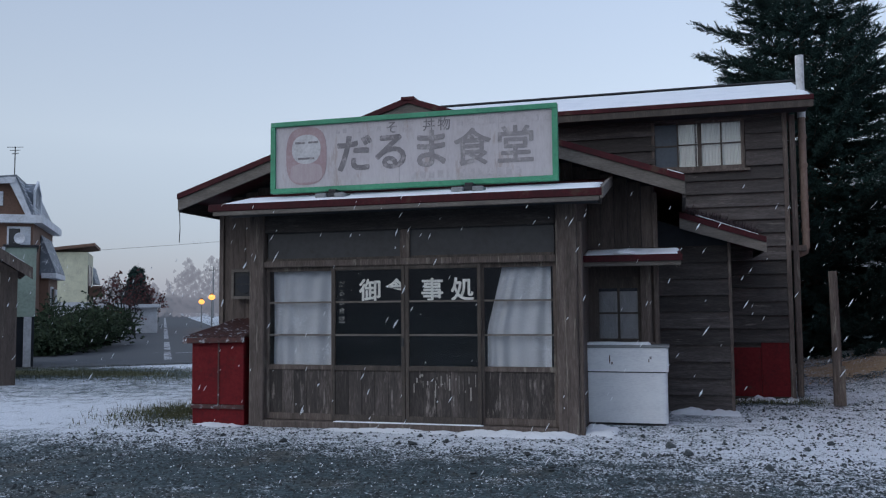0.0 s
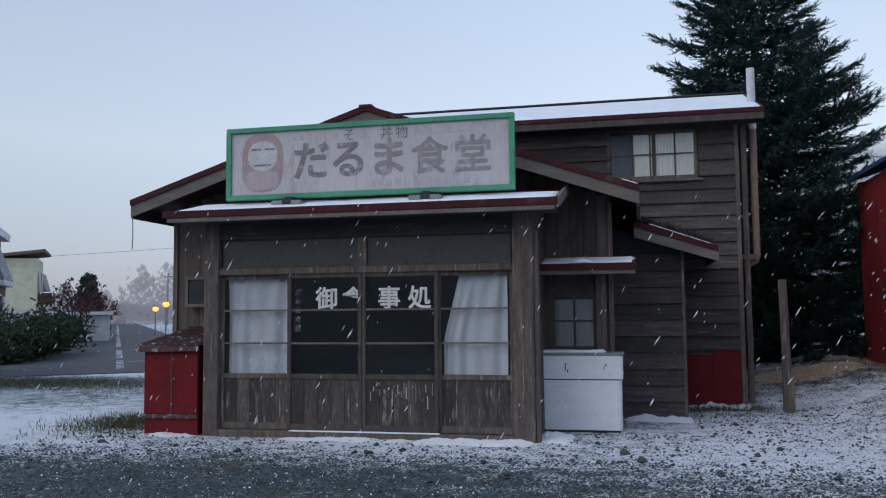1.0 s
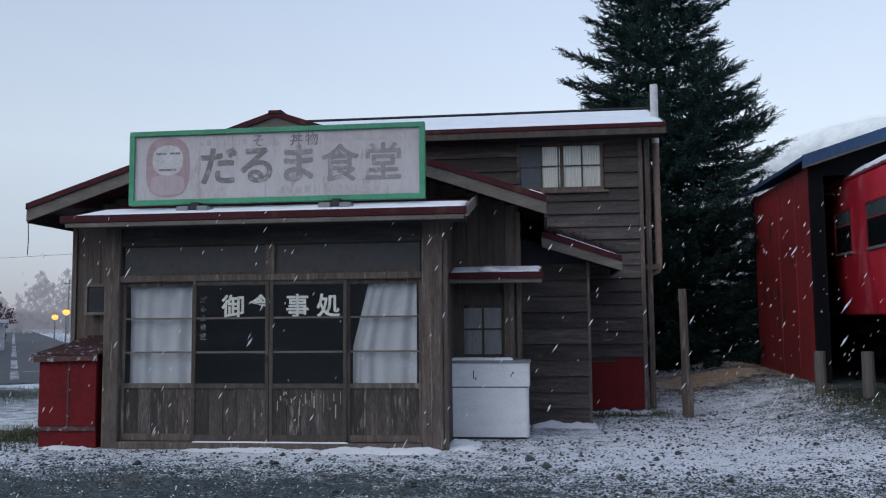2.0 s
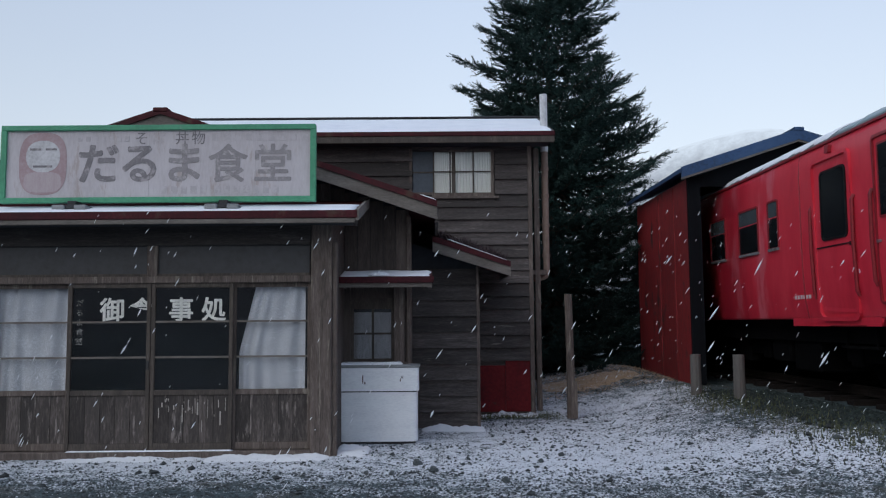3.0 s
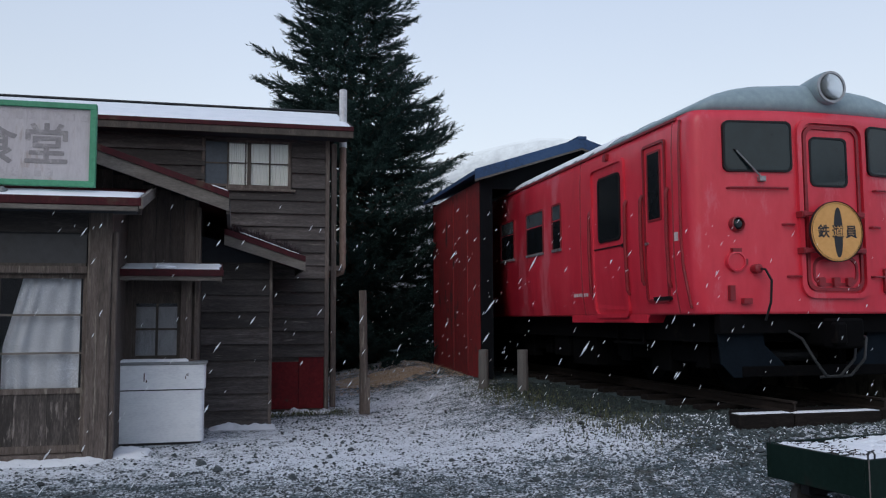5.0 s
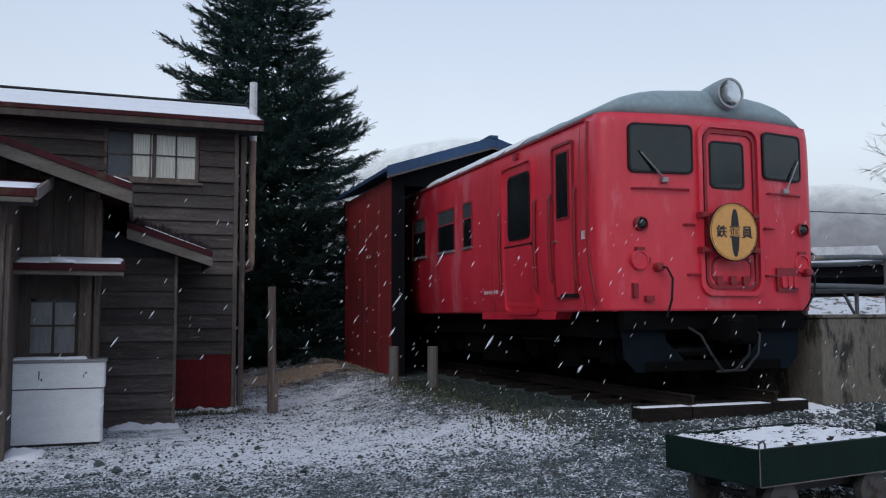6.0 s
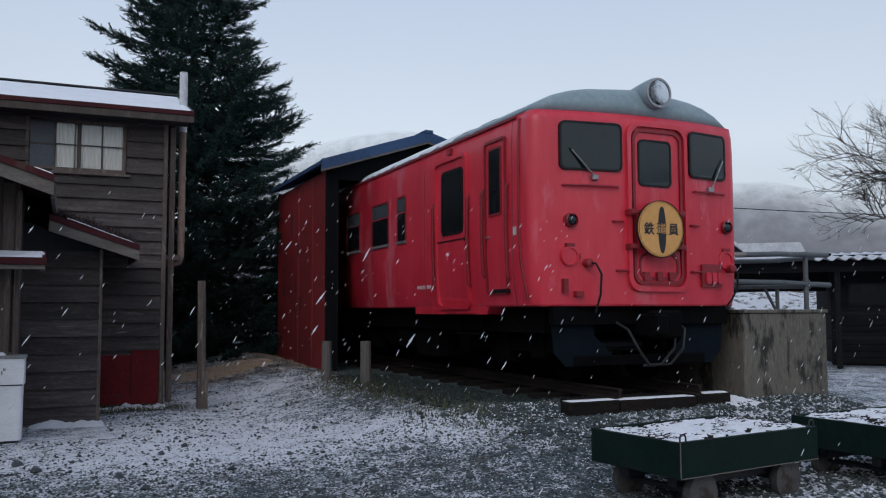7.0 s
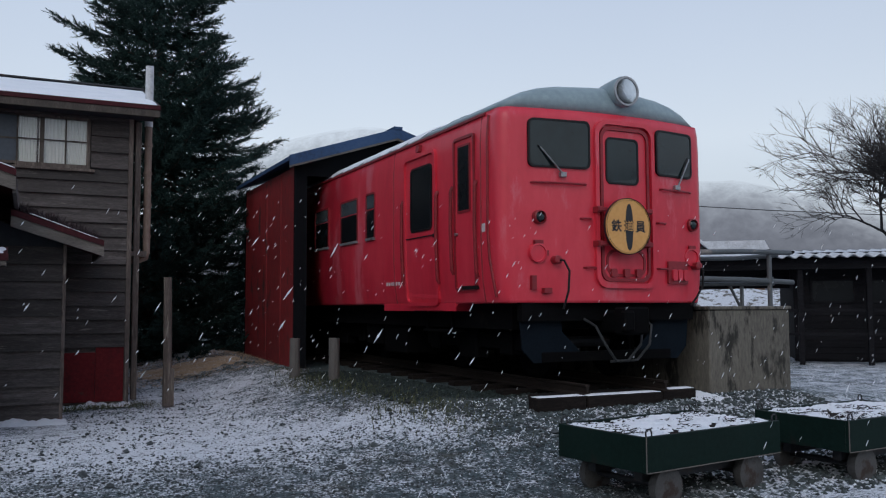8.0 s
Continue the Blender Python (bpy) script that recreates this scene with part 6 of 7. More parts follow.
def spruce(x, y, z0, height, rmax, label, seed, density=1.0, low=0.15, name="spruce_tree", taper=4.6, coarse=1.0):
    """A conifer: whorls of boughs that dip and lift their tips, each set with flat fans of needle shoots."""
    rng = random.Random(seed)
    tree = thing(name, label, "tree", at=(x, y, z0))
    part("trunk", tube([(0, 0, -0.2), (0.03, 0, height * 0.3), (-0.02, 0.02, height * 0.65), (0, 0, height)], 0.018 * height, 0.01, 10), M_BARK, tree)
    vs, fs, lv, lf = [], [], [], []
    z = low
    while z < height - 0.12:
        f = z / height
        r = rmax * min(1.0, ((height - z) / taper) ** 0.82)
        n = max(5, int((14 if z < 3.2 else 12 if f < 0.6 else 9 if f < 0.85 else 6) * density))
        a0 = rng.uniform(0, 6.28)
        for k in range(n):
            a = a0 + 2 * math.pi * (k + rng.uniform(-0.35, 0.35)) / n
            L = r * (rng.uniform(0.62, 1.0) if rng.random() < 0.68 else rng.uniform(1.0, 1.17)) + 0.06
            zz = z + rng.uniform(-0.16, 0.16)
            droop, lift = 0.40 - 0.34 * f, 0.34 - 0.14 * f
            ca, sa = math.cos(a), math.sin(a)
            sd = Vector((-sa, ca, 0))
            bend = rng.uniform(-0.12, 0.12)
            pts = []
            for q in range(8):
                t = q / 7
                pts.append(Vector((ca, sa, 0)) * (L * t) + sd * (bend * L * t * t) + Vector((0, 0, zz + L * (lift * t * t * t - droop * t))))
            # the bough itself, a tapered three-sided bar
            rb0 = 0.030 * (1 - f) + 0.008
            i0 = len(lv)
            for q, c in enumerate(pts):
                rr = rb0 * (1 - 0.85 * q / 7)
                lv += [c + sd * rr, c - sd * rr * 0.5 + Vector((0, 0, rr)), c - sd * rr * 0.5 - Vector((0, 0, rr))]
            for q in range(7):
                for e in range(3):
                    u0, u1 = i0 + 3 * q + e, i0 + 3 * q + (e + 1) % 3
                    lf.append((u0, u1, u1 + 3, u0 + 3))
            m = max(4, int(L * 7.5 * density / coarse))
            for q in range(m):
                t = 0.22 + 0.78 * (q + rng.random()) / m
                i = min(6, int(t * 7))
                b = pts[i].lerp(pts[i + 1], t * 7 - i)
                d = (pts[i + 1] - pts[i]).normalized()
                for sg in (-1, 1):
                    tw = (d * rng.uniform(0.55, 1.0) + sd * (sg * rng.uniform(0.5, 1.0)) + Vector((0, 0, rng.uniform(-0.30, 0.22)))).normalized()
                    tl = (0.16 + 0.46 * (1 - t) ** 0.8 * min(1, L / 2)) * rng.uniform(0.7, 1.25)
                    shoot(vs, fs, b, tw, tl, rng, 0.055 * coarse, 0.011 * coarse, int(8 + 26 * tl))
                    for e in range(3 if tl > 0.25 else 2):
                        b2 = b + tw * (tl * rng.uniform(0.35, 1.0))
                        t2 = (tw * 0.75 + d * 0.45 + Vector((rng.uniform(-0.45, 0.45), rng.uniform(-0.45, 0.45), rng.uniform(-0.35, 0.5)))).normalized()
                        shoot(vs, fs, b2, t2, 0.17 * rng.uniform(0.7, 1.3), rng, 0.05 * coarse, 0.011 * coarse, 9)
            # lifted tips
            for e in range(4):
                t2 = ((pts[7] - pts[6]).normalized() + sd * rng.uniform(-0.7, 0.7) + Vector((0, 0, rng.uniform(0.0, 0.55)))).normalized()
                shoot(vs, fs, pts[7] - (pts[7] - pts[6]) * rng.uniform(0.1, 0.9), t2, 0.20 * rng.uniform(0.7, 1.3), rng, 0.05 * coarse, 0.011 * coarse, 10)
        z += rng.uniform(0.24, 0.36) * (1.0 if f < 0.75 else 0.8)
    shoot(vs, fs, Vector((0, 0, height - 0.2)), Vector((0, 0, 1)), 0.45, rng, 0.06, 0.012, 26)
    tagged(mesh_from("branchwork", lv, lf, M_BARK, tree), kind="stuff")
    mesh_from("crown", vs, fs, M_NEEDLE, tree, "dark blue-green needles")
    return tree


spruce(2.86, 20.3, 0.25, 10.75, 2.42, "tall dense dark green spruce behind the diner", 3, 1.3, low=0.05)
# smaller conifers standing behind the shed and the diner
spruce(6.2, 23.5, 0.3, 4.3, 1.6, "dark conifer standing behind the shed", 12, 0.8, taper=3.4, coarse=1.4)
spruce(-0.6, 23.8, 0.3, 4.6, 1.7, "dark conifer standing behind the diner", 13, 0.8, taper=3.6, coarse=1.4)


def bare_tree(x, y, z0, height, label, seed, leaves=0, spread=0.5, name="bare_tree", rad=0.2, material=None, levels=5, twigs=0):
    rng = random.Random(seed)
    tree = thing(name, label, "tree", at=(x, y, z0))
    bm, trunk = bmesh.new(), bmesh.new()
    vs, fs, tv, tf = [], [], [], []

    def grow(p, d, L, r, depth):
        pts = [p]
        dd = d.copy()
        for k in range(3):
            dd = (dd + Vector((rng.uniform(-1, 1), rng.uniform(-1, 1), rng.uniform(-0.4, 0.7))) * 0.16).normalized()
            pts.append(pts[-1] + dd * (L / 3))
        b2 = tube(pts, r, r * 0.62, 7 if depth < 2 else 4 if depth < 4 else 3, False)
        merge(trunk if depth == 0 else bm, b2)
        if depth >= levels:
            for q in range(twigs):
                b = pts[0].lerp(pts[-1], rng.uniform(0.1, 1.0))
                e = (dd + Vector((rng.uniform(-1, 1), rng.uniform(-1, 1), rng.uniform(-0.5, 0.9))) * 0.75).normalized() * rng.uniform(0.25, 0.75)
                kink = b + e * 0.5 + Vector((rng.uniform(-1, 1), rng.uniform(-1, 1), rng.uniform(-1, 1))) * 0.05
                w = e.orthogonal().normalized() * 0.011
                i = len(tv)
                tv.extend([b - w, b + w, kink + w * 0.7, kink - w * 0.7, b + e])
                tf.extend([(i, i + 1, i + 2, i + 3), (i + 3, i + 2, i + 4)])
            if leaves and rng.random() < leaves:
                for q in range(3):
                    c = pts[-1] + Vector((rng.uniform(-1, 1), rng.uniform(-1, 1), rng.uniform(-1, 1))) * 0.12
                    u = Vector((rng.uniform(-1, 1), rng.uniform(-1, 1), rng.uniform(-1, 1))).normalized() * 0.09
                    w = u.orthogonal().normalized() * 0.06
                    i = len(vs)
                    vs.extend([c - u, c + w, c + u, c - w])
                    fs.append((i, i + 1, i + 2, i + 3))
            return
        n = 4 if depth in (1, 2, 3, 4) and levels > 5 else 3 if depth < levels - 1 else 2
        if depth == 0:
            n = 5
        for k in range(n):
            t = rng.uniform(0.45, 1.0) if k else 1.0
            i = min(2, int(t * 3))
            b = pts[i].lerp(pts[i + 1], t * 3 - i)
            a = rng.uniform(0, 6.28)
            o = dd.orthogonal().normalized()
            o = (Matrix.Rotation(a, 3, dd) @ o)
            nd = (dd * rng.uniform(0.7, 1.0) + o * rng.uniform(spread * 0.7, spread * 1.5) + Vector((0, 0, 0.10))).normalized()
            grow(b, nd, L * rng.uniform(0.62, 0.84), r * rng.uniform(0.54, 0.70), depth + 1)

    grow(Vector((0, 0, -0.1)), Vector((0.03, 0, 1)), height * 0.27, rad, 0)
    part("trunk", trunk, M_TWIG, tree)
    part("branchwork", bm, M_TWIG, tree)
    if twigs:
        mesh_from("twig_spray", tv, tf, M_TWIG, tree, "fine grey twigs")
    if leaves:
        mesh_from("crown", vs, fs, material or M_REDLEAF, tree)
    return tree


bare_tree(35.3, 23.9, 0.2, 13.6, "leafless broad tree with fine grey twigs", 5, 0, 0.56, rad=0.18, levels=6, twigs=5)


def bush(x, y, z0, w, h, label, seed, material, name="bush"):
    rng = random.Random(seed)
    b = thing(name, label, "bush", at=(x, y, z0))
    vs, fs = [], []
    stems = bmesh.new()
    for k in range(26):
        a, t = rng.uniform(0, 6.28), rng.random() ** 0.5
        top = Vector((math.cos(a) * w * t, math.sin(a) * w * t, h * rng.uniform(0.45, 1.05) * (1.15 - 0.5 * t)))
        merge(stems, tube([(0.2 * top.x, 0.2 * top.y, 0), 0.6 * top, top], 0.03, 0.008, 5, False))
        for q in range(26):
            c = top * rng.uniform(0.35, 1.0) + Vector((rng.gauss(0, 0.22), rng.gauss(0, 0.22), rng.gauss(0, 0.14)))
            needle_spray(vs, fs, c, Vector((rng.uniform(-1, 1), rng.uniform(-1, 1), rng.uniform(-0.4, 0.8))), 0.34, rng, 0.03, 9)
    part("branchwork", stems, M_TWIG, b)
    mesh_from("foliage", vs, fs, material, b)
    return b


# ================= street, far houses =================
RD = Vector((-0.555, 0.832, 0))       # the way the street runs
RU = Vector((0.832, 0.555, 0))
STREET_DEG = math.degrees(math.atan2(RU.y, RU.x))
M_ASPH = mat("wet_asphalt", (0.042, 0.045, 0.052), 0.75, dark=(0.028, 0.03, 0.034), light=(0.07, 0.074, 0.083), scale=0.5, grain=12, bump=0.2, wear=(0.4, 0.42, 0.46), wear_at=0.66, wear_scale=0.8)
M_LINE = mat("worn_white_line", (0.42, 0.43, 0.45), 0.8, scale=3, grain=20, bump=0.1, wear=(0.10, 0.10, 0.11), wear_at=0.5, wear_scale=2)
M_HBROWN = mat("brown_house_siding", (0.15, 0.085, 0.06), 0.8, scale=2, grain=14, bump=0.15)
M_HTRIM = mat("white_house_trim", (0.60, 0.62, 0.66), 0.6, scale=2, grain=14, bump=0.05)
M_HTILE = mat("slate_grey_tiles", (0.14, 0.16, 0.19), 0.6, scale=2, grain=14, bump=0.15, wear=(0.5, 0.52, 0.56), wear_at=0.58, wear_scale=4)
M_HYEL = mat("pale_yellow_siding", (0.58, 0.57, 0.42), 0.75, scale=2, grain=14, bump=0.05)
M_HBLUE = mat("blue_house_siding", (0.06, 0.10, 0.17), 0.7, scale=2, grain=14, bump=0.05)
M_HGREEN = mat("pale_green_panel", (0.30, 0.37, 0.31), 0.6, scale=1.5, grain=14, bump=0.05, wear=(0.36, 0.30, 0.27), wear_at=0.66)
M_HWHITE = mat("white_wash", (0.5, 0.51, 0.54), 0.75, scale=2, grain=14, bump=0.05)
M_HWIN = mat("house_window_glass", (0.025, 0.028, 0.034), 0.1, scale=1, grain=5, bump=0)


def strip(name, s0, s1, o0, o1, z, material, n=40):
    bm = bmesh.new()
    c0 = Vector((-13.69, 20.76, 0))
    prev = None
    for i in range(n + 1):
        s = s0 + (s1 - s0) * (i / n) ** 1.6
        a, b = c0 + RD * s + RU * o0, c0 + RD * s + RU * o1
        cur = [bm.verts.new((p.x, p.y, ground_z(p.x, p.y) + z)) for p in (a, b)]
        if prev:
            bm.faces.new((prev[0], prev[1], cur[1], cur[0]))
        prev = cur
    return link_mesh(name, bm, material)


tagged(strip("road", -1.5, 300, -4.3, 3.6, 0.02, M_ASPH), "dark wet street running off into mist", "road", "", "structure")
for s0, s1 in ((0.2, 5.0), (6.5, 14), (18, 40), (44, 120)):
    tagged(strip("road_line", s0, s1, -0.12, 0.10, 0.026, M_LINE, 8), "worn white line along the street", "road marking", "street lines", "structure")


# brown house with a mansard roof
bh = thing("brown_house", "brown two-storey house with a grey mansard roof", "house", at=(-28.7, 32.6, 0.4), rz=STREET_DEG)
part("wall", boxes((-7, 0, 0, 7.0, -0.45, 5.6)), M_HBROWN, bh)
part("gable_wall", prism([(-7, 5.6), (-0.4, 5.6), (-0.95, 6.95), (-4, 6.7), (-7, 6.3)], "y", 0.02, 6.9), M_HBROWN, bh)
part("mansard", prism([(-0.05, 5.35), (0.08, 5.45), (-0.72, 7.2), (-0.87, 7.1)], "y", -0.25, 7.2), M_HTILE, bh, "steep grey tiled mansard slope")
for k in range(9):
    z = 5.52 + k * 0.18
    part("tile_course", boxes((0.06 - (z - 5.45) * 0.457, 0.10 - (z - 5.45) * 0.457, -0.2, 7.1, z, z + 0.05)), M_HTRIM, bh)
part("top_roof", prism([(-7.2, 6.4), (-0.72, 7.13), (-0.72, 7.26), (-7.2, 6.53)], "y", -0.35, 7.2), M_HTILE, bh)
part("barge_board", prism([(-7.2, 6.15), (-0.78, 6.88), (-0.72, 7.16), (-7.2, 6.43)], "y", -0.40, -0.35), M_HTRIM, bh)
part("barge_board", prism([(-0.05, 5.4), (-0.30, 5.4), (-1.05, 6.95), (-0.74, 7.1)], "y", -0.32, -0.26), M_HTRIM, bh)
part("eave_box", boxes((-2.1, 0.42, -0.42, 0.3, 5.05, 5.42), (0.0, 0.42, 0.3, 7.2, 5.05, 5.42)), M_HTRIM, bh)
part("dormer", prism([(0.5, 5.5), (2.6, 5.5), (2.6, 6.6), (1.55, 7.1), (0.5, 6.6)], "x", -1.3, -0.1), M_HTILE, bh)
part("dormer_trim", prism([(0.42, 5.5), (0.56, 5.5), (0.56, 6.6), (1.55, 7.07), (2.54, 6.6), (2.54, 5.5), (2.68, 5.5), (2.68, 6.68), (1.55, 7.25), (0.42, 6.68)], "x", -0.1, -0.02), M_HTRIM, bh)
part("extension", boxes((0.0, 0.4, 2.4, 6.0, -0.45, 2.8)), M_HBROWN, bh)
part("extension_roof", prism([(0.72, 2.75), (0.72, 2.95), (0.05, 4.7), (0.0, 2.75)], "y", 2.2, 6.2), M_HTILE, bh)
part("extension_eave", boxes((0.1, 0.76, 2.15, 6.2, 2.6, 2.85)), M_HTRIM, bh)
w_ = part("window", boxes((-2.3, -1.3, -0.06, 0.0, 5.85, 6.5)), M_HTRIM, bh)
w_ = part("window", boxes((-1.1, -0.12, -0.05, 0.0, 3.5, 4.9)), M_HTRIM, bh)
part("pane", boxes((-1.02, -0.55, -0.06, -0.05, 3.6, 4.8)), M_HWIN, w_)
w_ = part("window", boxes((0.4, 0.46, 3.0, 3.9, 0.9, 2.2)), M_HTRIM, bh)
part("pane", boxes((0.46, 0.47, 3.08, 3.82, 1.0, 2.1)), M_HWIN, w_)
w_ = part("window", boxes((0.4, 0.46, 4.8, 5.5, 0.6, 2.1)), M_HTRIM, bh)
part("chimney_pole", tube([(-1.7, 1.0, 6.9), (-1.7, 1.0, 8.3)], 0.03, n=6), M_IRON, bh)
an = thing("roof_aerial", "thin television aerial on the house roof", "aerial", at=(-29.75, 32.5, 7.4), rz=STREET_DEG)
part("mast", tube([(0, 0, 0), (0, 0, 1.7)], 0.025, n=6), M_IRON, an)
for z, l in ((1.65, 0.35), (1.5, 0.22), (1.35, 0.15)):
    part("rod", tube([(-l, 0, z), (l, 0, z + 0.04)], 0.014, n=5), M_IRON, an)
dish = tagged(link_mesh("satellite_dish", lathe([(0.02, 0.05), (0.14, 0.03), (0.25, -0.03), (0.26, -0.02), (0.14, 0.05), (0.02, 0.07)], "y", 20, (0, 0, 0)), M_HTRIM), "white satellite dish on the brown house wall", "dish")
dish.matrix_world = pose(-29.05, 32.15, 4.75, 0, 0, 20)

# yellow house further off, and a blue one behind it
yh = thing("yellow_house", "pale yellow two-storey house with a flat-pitched roof", "house", at=(-41.2, 52.2, 0), rz=STREET_DEG)
part("wall", boxes((-3.4, 0, 0, 5.0, 2.0, 5.6)), M_HYEL, yh)
part("lower_wall", boxes((-3.4, 0, 0.02, 5.0, 0, 2.0)), M_HWHITE, yh)
part("roof", prism([(-3.8, 5.5), (0.5, 6.05), (0.5, 6.25), (-3.8, 5.7)], "y", -0.5, 5.4), M_HBROWN, yh)
for y in (0.7, 1.9, 3.2):
    part("window", boxes((0.0, 0.05, y, y + 0.7, 2.6, 4.7)), M_HWIN, yh)
part("balcony", boxes((0.0, 0.9, 1.5, 4.6, 2.4, 3.2)), M_HBROWN, yh)
bl = thing("blue_house", "narrow blue house with white window trim", "house", at=(-46.6, 58.5, 0), rz=STREET_DEG)
part("wall", boxes((-2.5, 0.4, 0, 5, 0, 5.0)), M_HBLUE, bl)
part("roof", prism([(0.3, 3.6), (1.0, 3.6), (0.6, 5.0), (-2.5, 5.5), (-2.5, 5.0), (0.3, 4.9)], "y", -0.3, 5.3), M_HTILE, bl)
part("window", boxes((0.4, 0.46, 1.0, 2.4, 1.6, 3.4)), M_HWIN, bl)
wg = thing("white_garage", "low white garage with a snowy flat roof", "garage", at=(-30.5, 45.0, 0), rz=STREET_DEG)
part("wall", boxes((-4.6, 0, 0, 4.2, 0, 1.55)), M_HWHITE, wg)
part("roof", boxes((-4.8, 0.2, -0.2, 4.4, 1.55, 1.75)), M_HTRIM, wg)
part("door", boxes((-4.2, -2.0, -0.03, 0.0, 0, 1.4)), M_HBROWN, wg)

# dark shed and green panelled store at the near end of the street
ds = thing("dark_shed", "dark timber shed with a sagging snowy roof edge", "shed", at=(-12.45, 13.75, 0), rz=44)
part("wall", boxes((-5, 0, 0, 3.0, 0, 2.2)), M_WOODV, ds)
part("roof", prism([(0.16, 2.16), (0.20, 2.28), (-2.4, 3.98), (-2.4, 3.78)], "y", -0.5, 3.4), M_RUST, ds, "rusty sheet roof")
part("roof", prism([(-5.4, 2.0), (-5.36, 1.88), (-2.4, 3.78), (-2.4, 3.98)], "y", -0.5, 3.4), M_RUST, ds)
part("barge_board", prism([(0.24, 2.04), (0.24, 2.26), (-2.4, 3.98), (-2.4, 3.76)], "y", -0.56, -0.5), M_POST, ds)
part("gable_wall", prism([(-5, 2.2), (0, 2.2), (-2.4, 3.76)], "y", 0.0, 0.08), M_WOODV, ds)
for k in range(3):
    part("roof_snow_strip", prism([(a_, 2.285 - (a_ - 0.2) * 0.654 + h_) for a_, h_ in ((0.10 - 0.42 * k, 0.0), (0.10 - 0.42 * k, 0.02), (-0.16 - 0.42 * k, 0.02), (-0.16 - 0.42 * k, 0.0))], "y", -0.45, 3.3), M_SNOW, ds)
gs = thing("panelled_store", "pale green panelled store on white and dark boards", "store", at=(-15.55, 18.3, 0), rz=42)
part("panel", boxes((-1.05, -0.34, 0, 2.2, 1.28, 3.05), bevel=0.01), M_HGREEN, gs)
part("base_wall", boxes((-1.0, -0.36, 0.05, 2.1, 0, 1.28)), M_DARK, gs)
part("corner_post", boxes((-1.13, -1.055, -0.05, 0.03, 0, 3.05)), M_HTRIM, gs)
for x in (-0.98, -0.60):
    part("white_board", boxes((x, x + 0.18, -0.02, 0.04, 0, 1.28)), M_HWHITE, gs)
part("top_cap", boxes((-1.1, -0.29, -0.05, 2.25, 3.05, 3.11)), M_IRON, gs)

for x, y, w, h, s in ((-19.9, 24.6, 1.4, 1.4, 21), (-21.1, 26.6, 1.6, 1.9, 22), (-22.3, 29.0, 1.5, 1.9, 23), (-22.9, 26.8, 1.8, 1.7, 24), (-19.4, 22.8, 1.0, 0.7, 25), (-24.4, 31.6, 1.4, 1.6, 26)):
    bush(x, y, 0, w, h, "dense dark evergreen garden bush", s, M_BUSH)
bare_tree(-29.2, 41.0, 0, 4.6, "small garden tree with a few russet leaves", 31, 0.55, 0.7, "garden_tree", 0.1)
bare_tree(-31.8, 46.5, 0, 4.2, "small garden tree with a few russet leaves", 32, 0.45, 0.7, "garden_tree", 0.1)
spruce(-37.6, 52.8, 0, 4.3, 1.4, "narrow garden conifer beside the street", 33, 0.7, name="garden_conifer", taper=4.0, coarse=2.2)
spruce(-43.2, 61, 0, 5.0, 1.5, "narrow garden conifer beside the street", 34, 0.7, name="garden_conifer", taper=4.6, coarse=2.2)

# street lamps, lit
M_LAMPON = bpy.data.materials.new("sodium_lamp_glow")
M_LAMPON.use_nodes = True
b_ = M_LAMPON.node_tree.nodes["Principled BSDF"]
b_.inputs["Base Color"].default_value = (0.5, 0.22, 0.06, 1)
b_.inputs["Emission Color"].default_value = (1.0, 0.43, 0.10, 1)
b_.inputs["Emission Strength"].default_value = 1.7
for x, y, z in ((-33.57, 55.0, 1.95), (-29.76, 50.0, 2.2)):
    lm = thing("street_lamp", "lit orange street lamp on a grey pole", "lamp", "street lamps", at=(x, y, 0))
    part("pole", tube([(0, 0, 0), (0, 0, z - 0.2)], 0.06, 0.045, 8), M_GREYMETAL, lm)
    bm = bmesh.new()
    bmesh.ops.create_icosphere(bm, subdivisions=2, radius=0.22, matrix=Matrix.Translation((0, 0, z)) @ Matrix.Diagonal((1, 1, 0.85, 1)))
    part("globe", bm, M_LAMPON, lm, "glowing orange globe", True)
    part("cap", lathe([(0.14, z + 0.17), (0.08, z + 0.26), (0.02, z + 0.29)], "z", 10), M_IRON, lm)
    pl = bpy.data.lights.new("lamp_light", "POINT")
    pl.energy = 30
    pl.color = (1.0, 0.42, 0.12)
    pl.shadow_soft_size = 0.25
    lo = new("lamp_light", pl)
    lo.location = (x, y, z + 0.45)
for x, y, h in ((-33.0, 58, 6.5), (-70, 118, 8)):
    up = thing("utility_pole", "grey concrete utility pole beside the street", "pole", "utility poles", at=(x, y, 0))
    part("pole", tube([(0, 0, 0), (0, 0, h)], 0.13, 0.09, 10), M_GREYMETAL, up)
    part("cross_arm", boxes((-0.7, 0.7, -0.05, 0.05, h - 0.6, h - 0.5)), M_IRON, up)
wire2 = [(-95 + 62 * t, 58 + 0 * t, 6.6 - 0.7 * math.sin(math.pi * t)) for t in [k / 12 for k in range(13)]]
tagged(link_mesh("power_line", tube(wire2, 0.012, n=5), M_IRON), "thin dark power line between poles", "cable", "", "structure")
wire3 = [(20 + 60 * t, 45 - 8 * t, 8.6 - 0.7 * math.sin(math.pi * t)) for t in [k / 12 for k in range(13)]]
tagged(link_mesh("power_line", tube(wire3, 0.03, n=5), M_IRON), "thin dark power line above the shelter", "cable", "", "structure")

